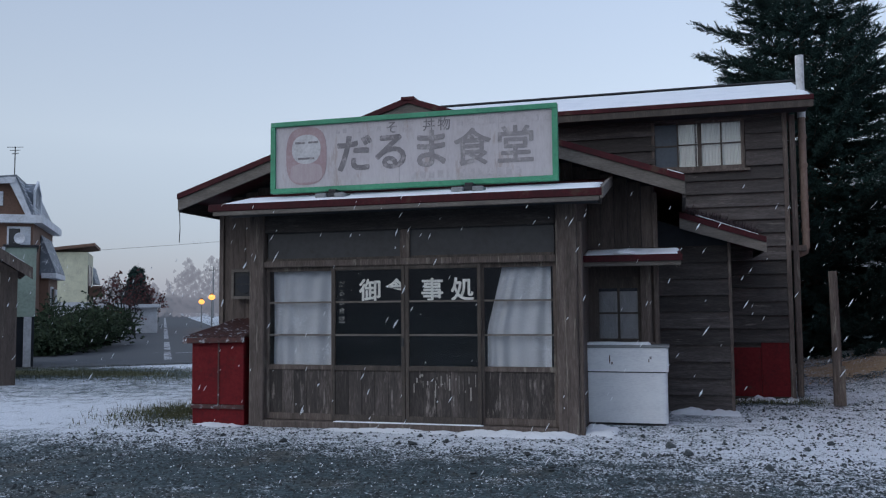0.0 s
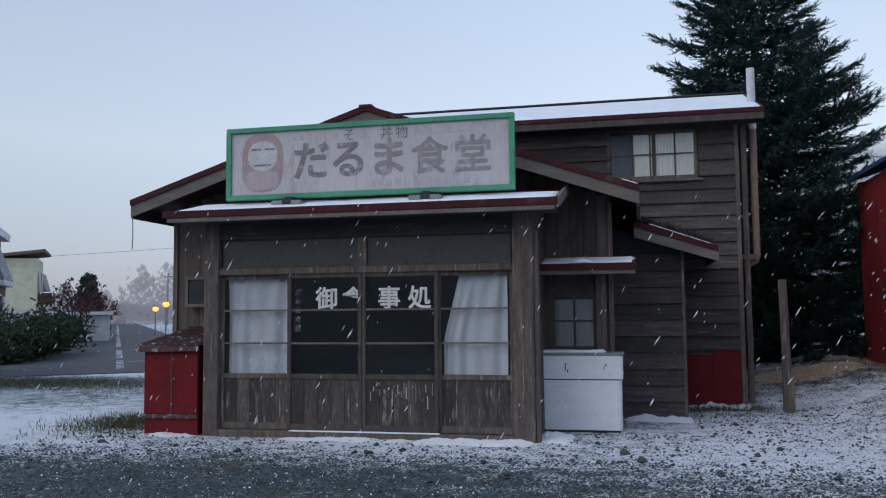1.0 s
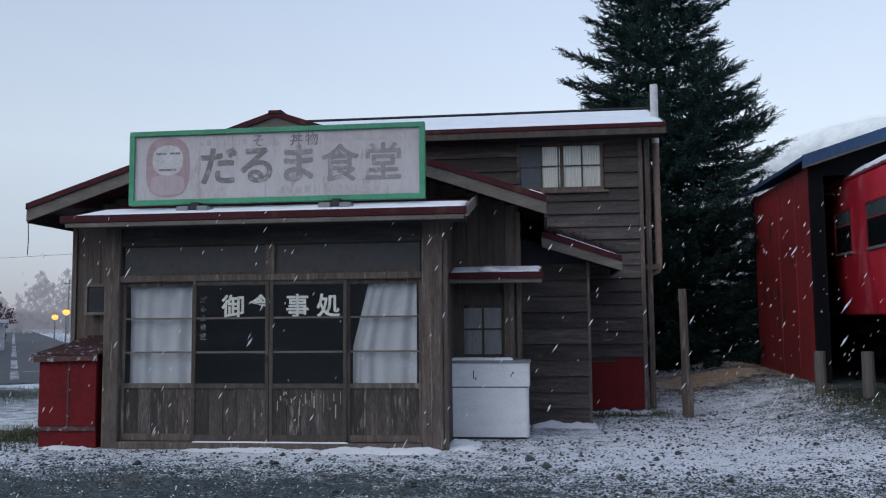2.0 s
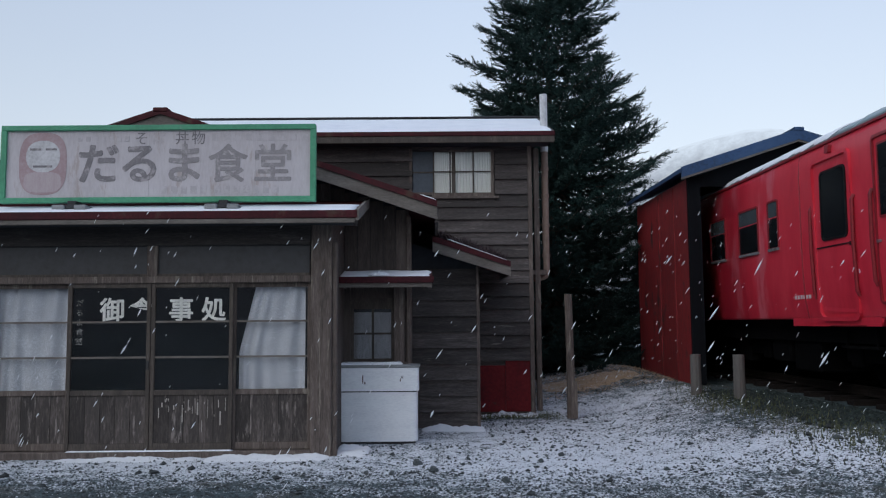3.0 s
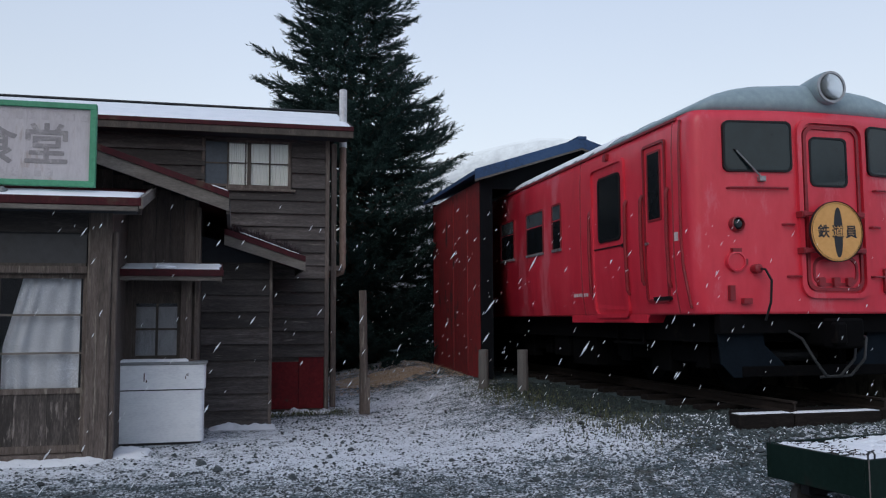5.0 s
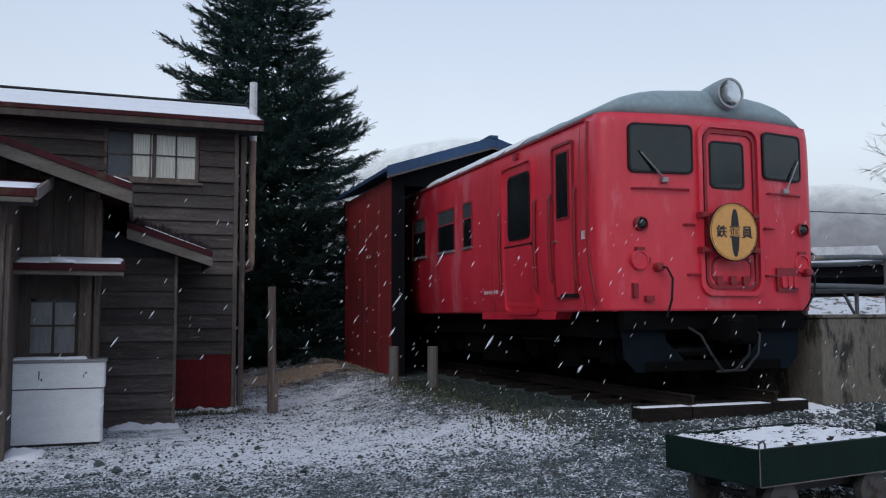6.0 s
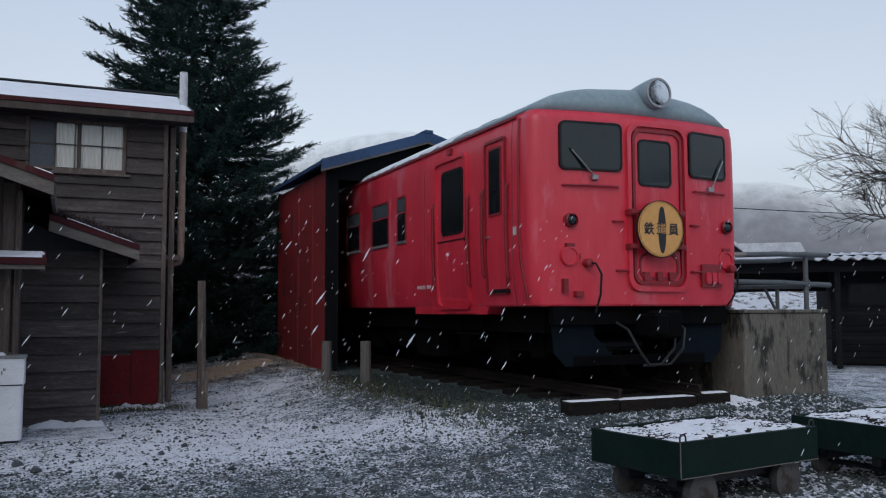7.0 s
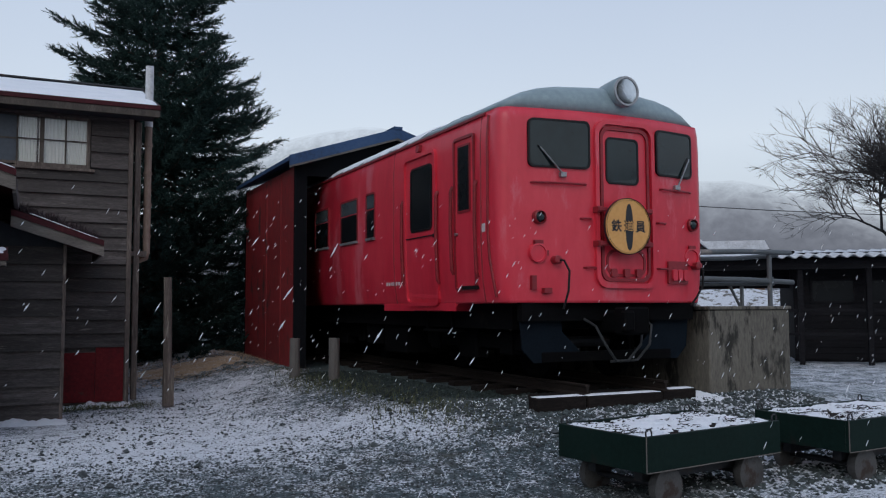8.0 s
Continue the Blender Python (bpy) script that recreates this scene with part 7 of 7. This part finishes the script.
# far house and snowy bank beyond the platform
fh = thing("far_house", "grey house with a snowy roof beyond the shelter", "house", at=(28.2, 30.5, 0.2), rz=-40)
part("wall", boxes((0, 3.1, 0, 5, 0, 3.5)), M_HBROWN, fh)
part("roof", prism([(-0.4, 3.4), (3.5, 3.4), (3.1, 4.25), (0.2, 4.25)], "y", -0.4, 5.4), M_HTRIM, fh, "pale snowy roof")
fg = thing("far_gable_house", "dark gabled house with white barge boards", "house", at=(26.2, 30.5, 0.2), rz=-40)
part("wall", prism([(0, 0), (2.6, 0), (2.6, 3.2), (1.3, 4.4), (0, 3.2)], "y", 0, 6), M_WOOD, fg)
part("roof", prism([(-0.3, 3.1), (1.3, 4.5), (2.9, 3.1), (2.9, 3.25), (1.3, 4.68), (-0.3, 3.25)], "y", -0.4, 6.3), M_HTRIM, fg)
bm = bmesh.new()
vs = {}
for j in range(25):
    for i in range(61):
        u, v = i / 60 * 26 - 4, j / 24 * 6
        h = 1.9 * sstep(0, 5.5, v) + 0.12 * noise.noise((u * 1.2, v * 1.2, 3)) + 0.06 * noise.noise((u * 4, v * 4, 3))
        p = Vector((17.0, 18.5, 0.1)) + Vector((0.70, -0.71, 0)) * (u - 4) + Vector((0.71, 0.70, 0)) * v
        vs[i, j] = bm.verts.new((p.x, p.y, 0.1 + h * (1 if j else 0)))
for j in range(24):
    for i in range(60):
        bm.faces.new((vs[i, j], vs[i + 1, j], vs[i + 1, j + 1], vs[i, j + 1]))
M_BANK = mat("snowy_bank", (0.62, 0.64, 0.68), 0.8, dark=(0.5, 0.52, 0.56), light=(0.74, 0.76, 0.8), scale=2, grain=20, bump=0.4, wear=(0.10, 0.09, 0.07), wear_at=0.54, wear_scale=4)
tagged(link_mesh("snow_bank", bm, M_BANK, None, "", True), "low snowy bank with dark stones behind the shelter", "bank", "", "structure")

# ================= hills with painted mist, all round =====
M_HILL = bpy.data.materials.new("painted_mist_hill")
M_HILL.use_nodes = True
nt = M_HILL.node_tree
nt.nodes.clear()
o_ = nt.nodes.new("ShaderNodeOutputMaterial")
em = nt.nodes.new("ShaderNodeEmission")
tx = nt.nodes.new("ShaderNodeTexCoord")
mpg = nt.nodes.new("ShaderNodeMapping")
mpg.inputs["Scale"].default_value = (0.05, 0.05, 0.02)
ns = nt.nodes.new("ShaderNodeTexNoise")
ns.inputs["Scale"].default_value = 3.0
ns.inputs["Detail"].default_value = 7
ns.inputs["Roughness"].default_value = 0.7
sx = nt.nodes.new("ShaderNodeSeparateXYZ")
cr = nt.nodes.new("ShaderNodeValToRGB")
# self-lit blue-grey, paler with height: haze put into the colour
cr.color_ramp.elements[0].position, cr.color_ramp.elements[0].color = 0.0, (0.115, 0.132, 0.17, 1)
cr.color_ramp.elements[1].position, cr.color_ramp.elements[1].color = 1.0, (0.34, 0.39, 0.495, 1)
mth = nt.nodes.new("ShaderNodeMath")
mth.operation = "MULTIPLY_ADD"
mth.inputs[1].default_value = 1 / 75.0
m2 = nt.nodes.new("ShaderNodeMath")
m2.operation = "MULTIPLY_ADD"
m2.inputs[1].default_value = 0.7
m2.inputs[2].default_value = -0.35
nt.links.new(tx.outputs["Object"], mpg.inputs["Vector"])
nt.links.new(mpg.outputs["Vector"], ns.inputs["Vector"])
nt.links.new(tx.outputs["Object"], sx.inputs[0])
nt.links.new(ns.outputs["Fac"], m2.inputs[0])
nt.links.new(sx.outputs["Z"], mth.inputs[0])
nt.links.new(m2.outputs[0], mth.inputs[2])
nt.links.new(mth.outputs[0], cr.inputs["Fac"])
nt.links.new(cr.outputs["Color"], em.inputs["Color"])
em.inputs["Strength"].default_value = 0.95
# ridges turn transparent upwards, painting their fade into mist
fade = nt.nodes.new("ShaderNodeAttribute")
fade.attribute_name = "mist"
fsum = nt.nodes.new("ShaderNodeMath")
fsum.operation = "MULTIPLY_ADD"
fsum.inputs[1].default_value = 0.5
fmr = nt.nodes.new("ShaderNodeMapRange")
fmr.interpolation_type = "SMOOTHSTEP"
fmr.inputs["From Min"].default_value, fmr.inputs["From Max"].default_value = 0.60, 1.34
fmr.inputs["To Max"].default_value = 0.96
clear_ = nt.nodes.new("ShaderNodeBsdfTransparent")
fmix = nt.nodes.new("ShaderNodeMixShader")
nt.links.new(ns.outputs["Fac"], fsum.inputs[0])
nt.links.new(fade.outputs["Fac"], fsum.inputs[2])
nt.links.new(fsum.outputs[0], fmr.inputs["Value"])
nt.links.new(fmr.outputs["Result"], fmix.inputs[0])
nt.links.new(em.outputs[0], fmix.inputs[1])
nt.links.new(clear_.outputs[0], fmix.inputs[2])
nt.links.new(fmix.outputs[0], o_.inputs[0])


def hill_height(az):
    """Skyline height in metres at 330 m, by bearing in degrees."""
    h = 6
    # bearings past 60 are unseen, added to close the ring and darken reflections
    for c, w, a in ((20.5, 17, 73), (41, 20, 50), (75, 30, 55), (130, 40, 60), (190, 45, 55), (250, 40, 50), (300, 18, 22)):
        d = (az - c + 180) % 360 - 180
        h = max(h, a * math.exp(-(d / w) ** 2))
    return h + 1.6 * noise.noise((az * 0.25, 0, 0)) + 0.8 * noise.noise((az * 1.1, 3, 0))


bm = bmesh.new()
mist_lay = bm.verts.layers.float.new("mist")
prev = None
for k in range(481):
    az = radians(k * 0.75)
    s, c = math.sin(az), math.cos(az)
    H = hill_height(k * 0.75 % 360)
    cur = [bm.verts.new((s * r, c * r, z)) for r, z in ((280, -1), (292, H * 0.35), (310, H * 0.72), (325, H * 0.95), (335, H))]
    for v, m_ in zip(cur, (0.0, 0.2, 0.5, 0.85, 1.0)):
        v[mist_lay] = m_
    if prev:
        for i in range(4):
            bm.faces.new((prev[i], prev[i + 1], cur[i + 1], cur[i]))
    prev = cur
tagged(link_mesh("distant_hills", bm, M_HILL, None, "", True), "wooded hills with mist painted on as pale glow", "hills", "", "structure")


# ================= stones, drifts and falling snow =================
M_STONE = mat("dark_gravel_stone", (0.038, 0.045, 0.048), 0.85, dark=(0.013, 0.016, 0.018), light=(0.105, 0.118, 0.122), scale=8, grain=40, bump=0.2, island=0.5)
M_BALLAST = mat("grey_green_ballast", (0.042, 0.053, 0.053), 0.85, dark=(0.012, 0.017, 0.017), light=(0.14, 0.165, 0.165), scale=8, grain=40, bump=0.2, island=0.55)


M_BALLAST2 = mat("dark_green_ballast", (0.018, 0.026, 0.024), 0.85, dark=(0.006, 0.010, 0.009), light=(0.06, 0.078, 0.072), scale=8, grain=40, bump=0.2, island=0.55, spec=0.25)


def stones(name, label, count, place, size, material, seed, bury=0.35):
    """A scatter of small angular stones as one object."""
    rng = random.Random(seed)
    vs, fs = [], []
    for _ in range(count):
        x, y = place(rng)
        r = size(rng)
        z = ground_z(x, y) + r * (0.5 - bury)
        a = rng.uniform(0, 6.28)
        i = len(vs)
        for k in range(5):
            t = a + 2 * math.pi * k / 5
            q = r * rng.uniform(0.7, 1.2)
            vs.append((x + q * math.cos(t), y + q * math.sin(t), z + r * rng.uniform(-0.25, 0.2)))
        vs.append((x + r * rng.uniform(-0.3, 0.3), y + r * rng.uniform(-0.3, 0.3), z + r * rng.uniform(0.45, 0.8)))
        vs.append((x, y, z - r * 0.7))
        for k in range(5):
            fs.append((i + k, i + (k + 1) % 5, i + 5))
            fs.append((i + (k + 1) % 5, i + k, i + 6))
    me = bpy.data.meshes.new(name)
    me.from_pydata(vs, [], fs)
    me.materials.append(material)
    return tagged(new(name, me), label, "stones", "", "stuff")


def in_bed(rng):
    while True:
        x, y = rng.uniform(3.2, 9.4), rng.uniform(4.6, 13.5)
        edge = 4.9 - 0.12 * (y - 6) if y < 8 else 4.66
        w = sstep(edge - 0.7, edge + 0.3, x) * sstep(4.6, 6.0, y + 0.35 * (x - 4))
        if y > 9.5 and 5.3 < x < 8.0:
            continue
        if rng.random() < w * (0.5 + 0.5 * sstep(7.2, 8.8, y)):
            return x, y


def in_yard(rng):
    return rng.uniform(-7, 5), rng.uniform(5.2, 13.2) if rng.random() < 0.9 else rng.uniform(13, 16)


def front_strip(rng):
    y = 5.0 + 3.6 * rng.random() ** 1.2
    return rng.uniform(-6.5, 5.0), y


def clear(place):
    """Keeps stones out of the diner and the trolleys."""
    def f(rng):
        while True:
            x, y = place(rng)
            if -6.0 < x < -1.0 and y > 9.5 or -1.2 < x < 0.75 and y > 10.5 or x < 1.7 and y > 13.6:
                continue
            return x, y
    return f


def bed_part(lo, hi):
    """Places in the track bed between two distances."""
    def f(rng):
        while True:
            x, y = in_bed(rng)
            if lo <= y + 0.5 * noise.noise((x, y, 8)) < hi:
                return x, y
    return f


stones("ballast", "broken grey stone ballast before the track's end", 9000, bed_part(0, 8.9), lambda r: 0.016 + 0.022 * r.random() ** 2, M_BALLAST, 5)
# second, darker stone tone for the bed beyond y 8.9
stones("ballast", "dark greenish ballast beside the railcar", 14000, bed_part(8.9, 20), lambda r: 0.018 + 0.022 * r.random() ** 2, M_BALLAST2, 15)
stones("ballast_snow", "specks of snow among the ballast", 6500, lambda r: next(p_ for p_ in iter(lambda: in_bed(r), None) if p_[1] < 8.8 or r.random() < 0.06), lambda r: 0.006 + 0.011 * r.random() ** 2, M_SNOW, 6, 0.0)
stones("gravel", "fine dark gravel strewn over the yard", 12500, clear(in_yard), lambda r: 0.007 + 0.017 * r.random() ** 2.8, M_STONE, 7)
stones("gravel", "fine dark gravel along the roadside", 18000, clear(front_strip), lambda r: 0.006 + 0.012 * r.random() ** 2, M_STONE, 8)
stones("snow_crumbs", "crumbs of snow lying among the gravel", 1100, clear(front_strip), lambda r: 0.003 + 0.005 * r.random() ** 3, M_SNOW, 9, 0.1)
stones("snow_crumbs", "crumbs of snow lying over the yard", 3200, clear(in_yard), lambda r: 0.004 + 0.011 * r.random() ** 4, M_SNOW, 10, 0.1)
stones("loose_stones", "loose dark stones lying on the snow", 260, clear(in_yard), lambda r: 0.018 + 0.036 * r.random() ** 3, M_STONE, 11, 0.2)
for x, y, r in ((-0.12, 9.05, 0.075), (0.05, 8.62, 0.07), (-0.36, 8.45, 0.045), (-0.62, 8.55, 0.035), (3.4, 6.5, 0.06), (3.25, 7.6, 0.05), (4.0, 8.4, 0.055), (-6.1, 8.9, 0.06)):
    rng_ = random.Random(int(x * 100))
    bm = bmesh.new()
    bmesh.ops.create_icosphere(bm, subdivisions=2, radius=r)
    for v in bm.verts:
        v.co *= 1 + 0.5 * noise.noise(v.co * 14 + Vector((x, y, 0)))
        v.co.z *= 0.72
    ob = tagged(link_mesh("stone", bm, M_STONE), "fist-sized dark stone lying in the snow", "stone", "larger stones")
    ob.scale = (0.72, 0.72, 0.72)
    ob.location = (x, y, ground_z(x, y) + r * 0.25)


def drift(x0, x1, y0, y1, thick, seed, label="low drift of snow along the wall's foot", nx=40, ny=10):
    """A low uneven mound of snow that runs out into the ground on all sides."""
    bm = bmesh.new()
    vs = {}
    for j in range(ny + 1):
        for i in range(nx + 1):
            u, v = i / nx, j / ny
            x, y = x0 + (x1 - x0) * u, y0 + (y1 - y0) * v
            bell = (math.sin(math.pi * u) ** 0.35) * (math.sin(math.pi * min(1, v * 0.62)) ** 0.8)
            n1 = 0.55 + 0.6 * noise.noise((x * 4, y * 4, seed)) + 0.35 * noise.noise((x * 13, y * 13, seed))
            vs[i, j] = bm.verts.new((x, y, ground_z(x, y) - 0.012 + (thick + 0.012) * bell * n1 * 1.3))
    for j in range(ny):
        for i in range(nx):
            bm.faces.new((vs[i, j], vs[i + 1, j], vs[i + 1, j + 1], vs[i, j + 1]))
    tagged(link_mesh("snow_drift", bm, M_SNOW, None, "", True), label, "snow", "", "stuff")


drift(-4.2, -2.5, 9.28, 9.60, 0.03, 41)
drift(-2.5, -1.1, 9.24, 9.60, 0.05, 42)
drift(-1.10, -0.70, 9.45, 10.2, 0.06, 43, nx=16, ny=14)
drift(-0.15, 0.75, 11.65, 12.10, 0.06, 44)
drift(0.7, 1.7, 13.25, 13.70, 0.07, 45)
drift(-6.0, -5.25, 9.36, 9.62, 0.03, 47)
drift(7.45, 8.0, 7.75, 8.2, 0.06, 48, "small drift of snow by the platform's foot", 14, 8)

# grass tufts and straw
M_GRASSB = mat("winter_grass", (0.075, 0.082, 0.036), 0.9, dark=(0.035, 0.042, 0.018), light=(0.16, 0.15, 0.075), scale=3, grain=20, bump=0, island=0.4)
M_STRAWB = mat("dead_straw", (0.50, 0.34, 0.215), 0.9, dark=(0.32, 0.205, 0.125), light=(0.62, 0.47, 0.33), scale=3, grain=20, bump=0, island=0.4)


def blades(name, label, count, place, h, material, seed, flat=0.0):
    rng = random.Random(seed)
    vs, fs = [], []
    for _ in range(count):
        x, y = place(rng)
        z = ground_z(x, y)
        a = rng.uniform(0, 6.28)
        L = h * rng.uniform(0.5, 1.2)
        lean = rng.uniform(0.2, 0.9) + flat
        d = Vector((math.cos(a) * lean, math.sin(a) * lean, 1 - 0.6 * flat)).normalized() * L
        w = Vector((-math.sin(a), math.cos(a), 0)) * 0.006
        i = len(vs)
        p = Vector((x, y, z - 0.005))
        vs += [p - w, p + w, p + d]
        fs.append((i, i + 1, i + 2))
    me = bpy.data.meshes.new(name)
    me.from_pydata([tuple(v) for v in vs], [], fs)
    me.materials.append(material)
    return tagged(new(name, me), label, "grass", "", "stuff")


def around(cx, cy, sx, sy):
    return lambda rng: (rng.gauss(cx, sx), rng.gauss(cy, sy))


blades("grass", "short winter grass beside the red locker", 2600, around(-6.75, 10.6, 0.45, 0.55), 0.09, M_GRASSB, 1)
blades("grass", "short winter grass at the wing's foot", 1200, around(1.25, 13.4, 0.35, 0.16), 0.07, M_GRASSB, 2)
blades("grass", "winter grass along the track bed", 1300, around(4.2, 11.4, 0.3, 1.5), 0.09, M_GRASSB, 3)
blades("grass", "sparse winter grass at the ballast's edge", 700, around(4.2, 8.4, 0.3, 0.6), 0.07, M_GRASSB, 4)
blades("grass", "winter grass on the verge by the sheds", 9000, around(-13.0, 16.4, 2.6, 1.0), 0.07, M_GRASSB, 5)
blades("straw", "dead brown straw strewn between diner and shed", 2600, lambda r: (r.uniform(1.8, 4.4), 15.1 + 3.4 * r.random()), 0.13, M_STRAWB, 6, 0.8)

# withered stalks lying in the trolleys' snow
for px, py, rz, seed in ((4.25, 4.85, 8.2, 61), (6.28, 4.80, 4.5, 62)):
    rng_ = random.Random(seed)
    tm = pose(px, py, 0.498, 0, 0, rz)
    vs, fs = [], []
    for _ in range(420):
        x, y = rng_.uniform(0.06, 1.52), 0.06 + 0.8 * rng_.random() ** 1.3
        if noise.noise((x * 2.5, y * 4, seed)) < -0.05:
            continue
        a, L = rng_.gauss(0.2, 0.7), rng_.uniform(0.02, 0.09)
        d = Vector((math.cos(a) * L, math.sin(a) * L, rng_.uniform(-0.004, 0.012)))
        w = Vector((-math.sin(a), math.cos(a), 0)) * rng_.uniform(0.002, 0.005)
        c = Vector((x, y, 0.004))
        i = len(vs)
        vs += [tm @ (c - w), tm @ (c + w), tm @ (c + d + Vector((0, 0, 0.004))), tm @ (c + Vector((0, 0, 0.008)))]
        fs += [(i, i + 1, i + 2), (i, i + 3, i + 2), (i + 1, i + 3, i + 2)]
    me = bpy.data.meshes.new("withered_stalks")
    me.from_pydata([tuple(v) for v in vs], [], fs)
    me.materials.append(M_SLEEPER)
    tagged(new("withered_stalks", me), "dark withered stalks scattered over the trolley's snow", "stalks", "", "stuff")

# dead creeper along the lean-to roof
rng_ = random.Random(19)
vs, fs = [], []
for _ in range(2400):
    x = rng_.uniform(0.12, 1.05)
    y = 11.95 + abs(rng_.gauss(0, 0.35))
    z = 2.335 + (1.12 - x) * 0.365
    a = rng_.uniform(0, 6.28)
    hgt = 0.21 * rng_.uniform(0.4, 1.3) * (0.5 + 0.5 * abs(noise.noise((x * 5, y * 3, 2))) * 2)
    d = Vector((math.cos(a) * 0.8, math.sin(a) * 0.8, 1)).normalized() * hgt
    w = Vector((-math.sin(a), math.cos(a), 0)) * 0.009
    p = Vector((x, y, z - 0.01))
    i = len(vs)
    vs += [p - w, p + w, p + d]
    fs.append((i, i + 1, i + 2))
me = bpy.data.meshes.new("dead_creeper")
me.from_pydata([tuple(v) for v in vs], [], fs)
me.materials.append(mat("dead_creeper_stems", (0.05, 0.032, 0.034), 0.9, scale=6, grain=30, bump=0, island=0.4))
tagged(new("dead_creeper", me), "dark dead creeper on the lean-to roof", "creeper", "", "stuff")

# flakes in the air
M_FLAKE = mat("falling_flake", (0.9, 0.92, 0.95), 0.8, bump=0, dark=(0.88, 0.9, 0.94), light=(0.92, 0.94, 0.97))
nt = M_FLAKE.node_tree
fb = nt.nodes["Principled BSDF"]
ftr = nt.nodes.new("ShaderNodeBsdfTranslucent")
ftr.inputs["Color"].default_value = (0.92, 0.94, 0.97, 1)
fmx = nt.nodes.new("ShaderNodeMixShader")
fmx.inputs[0].default_value = 0.5
nt.links.new(fb.outputs[0], fmx.inputs[1])
nt.links.new(ftr.outputs[0], fmx.inputs[2])
nt.links.new(fmx.outputs[0], nt.nodes["Material Output"].inputs[0])
rng_ = random.Random(77)
vs, fs = [], []
for _ in range(3900):
    x, y, z = rng_.uniform(-9, 13), rng_.uniform(2.6, 14), rng_.uniform(0.15, 5.0)
    if z > 1.2 + 0.17 * y or y > 9 and (x < 2 or x > 4.4):
        continue
    s = rng_.uniform(0.0022, 0.0048)
    L = s * rng_.uniform(3.0, 10.0)
    d = Vector((-0.5 + rng_.uniform(-0.15, 0.15), 0.1, -0.85)).normalized() * L
    u = d.cross(Vector((0, 1, 0))).normalized() * s
    w = d.cross(u).normalized() * s
    p = Vector((x, y, z))
    i = len(vs)
    vs += [p - d, p + u, p + w, p - u, p - w, p + d]
    for a, b in ((1, 2), (2, 3), (3, 4), (4, 1)):
        fs += [(i, i + a, i + b), (i + 5, i + b, i + a)]
me = bpy.data.meshes.new("falling_snow")
me.from_pydata([tuple(v) for v in vs], [], fs)
me.materials.append(M_FLAKE)
tagged(new("falling_snow", me), "fine snowflakes falling through the air", "snow", "", "stuff")

# woods at the street's end, their mist painted as a pale glow
M_MIST = bpy.data.materials.new("painted_mist_woods")
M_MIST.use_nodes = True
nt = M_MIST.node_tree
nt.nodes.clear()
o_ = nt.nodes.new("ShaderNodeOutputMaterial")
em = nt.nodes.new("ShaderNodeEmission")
# grey-blue emission, half see-through, stands for haze before the trees
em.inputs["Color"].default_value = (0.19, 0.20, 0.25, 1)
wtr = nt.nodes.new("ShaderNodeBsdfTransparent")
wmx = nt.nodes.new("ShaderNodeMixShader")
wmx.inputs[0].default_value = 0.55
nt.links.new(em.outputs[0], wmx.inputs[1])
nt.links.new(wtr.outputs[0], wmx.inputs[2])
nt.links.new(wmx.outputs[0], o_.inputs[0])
vs, fs = [], []
rng_ = random.Random(5)
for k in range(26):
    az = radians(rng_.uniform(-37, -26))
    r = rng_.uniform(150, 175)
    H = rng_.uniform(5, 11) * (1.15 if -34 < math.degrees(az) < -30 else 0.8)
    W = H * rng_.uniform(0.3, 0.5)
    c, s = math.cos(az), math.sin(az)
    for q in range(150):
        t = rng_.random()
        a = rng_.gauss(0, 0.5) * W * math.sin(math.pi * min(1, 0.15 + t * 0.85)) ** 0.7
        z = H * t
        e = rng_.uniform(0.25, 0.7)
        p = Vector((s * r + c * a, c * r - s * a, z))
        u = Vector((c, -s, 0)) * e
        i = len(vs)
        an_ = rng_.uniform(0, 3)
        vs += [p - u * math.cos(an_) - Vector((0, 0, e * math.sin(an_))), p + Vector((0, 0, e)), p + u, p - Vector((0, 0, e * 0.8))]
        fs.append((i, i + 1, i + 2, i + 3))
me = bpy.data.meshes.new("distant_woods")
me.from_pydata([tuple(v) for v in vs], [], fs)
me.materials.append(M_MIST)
tagged(new("distant_woods", me), "woods down the street, mist painted on as pale glow", "woods", "", "stuff")


# ================= wall boards, one by one =================
BOARD = {}


def plank(parent, x0, x1, y, z0, z1, upright):
    key = (round(x1 - x0, 2), round(z1 - z0, 2), upright)
    if key not in BOARD:
        w, h = x1 - x0, z1 - z0
        bm = bmesh.new()
        if upright:
            box(bm, 0.003, w - 0.003, -0.012, 0.03, 0, h)
        else:
            pts = [(0.032, 0.0), (-0.042, 0.004), (-0.004, h + 0.01), (0.032, h + 0.01)]
            lo = [bm.verts.new((0.002, a, b)) for a, b in pts]
            hi = [bm.verts.new((w - 0.002, a, b)) for a, b in pts]
            bm.faces.new(lo)
            bm.faces.new(hi[::-1])
            for i in range(4):
                bm.faces.new((lo[i], hi[i], hi[(i + 1) % 4], lo[(i + 1) % 4]))
            bmesh.ops.recalc_face_normals(bm, faces=bm.faces)
        me = bpy.data.meshes.new("plank")
        bm.to_mesh(me)
        bm.free()
        me.materials.append(M_WOODV if upright else M_WOOD)
        BOARD[key] = me
    ob = new("plank", BOARD[key])
    ob.parent = parent
    ob.location = (x0, y + RNG.uniform(-0.004, 0.004), z0)
    if not upright:
        ob.rotation_euler = (0, radians(RNG.uniform(-0.12, 0.12)), 0)


for row in PLANKS:
    plank(*row)
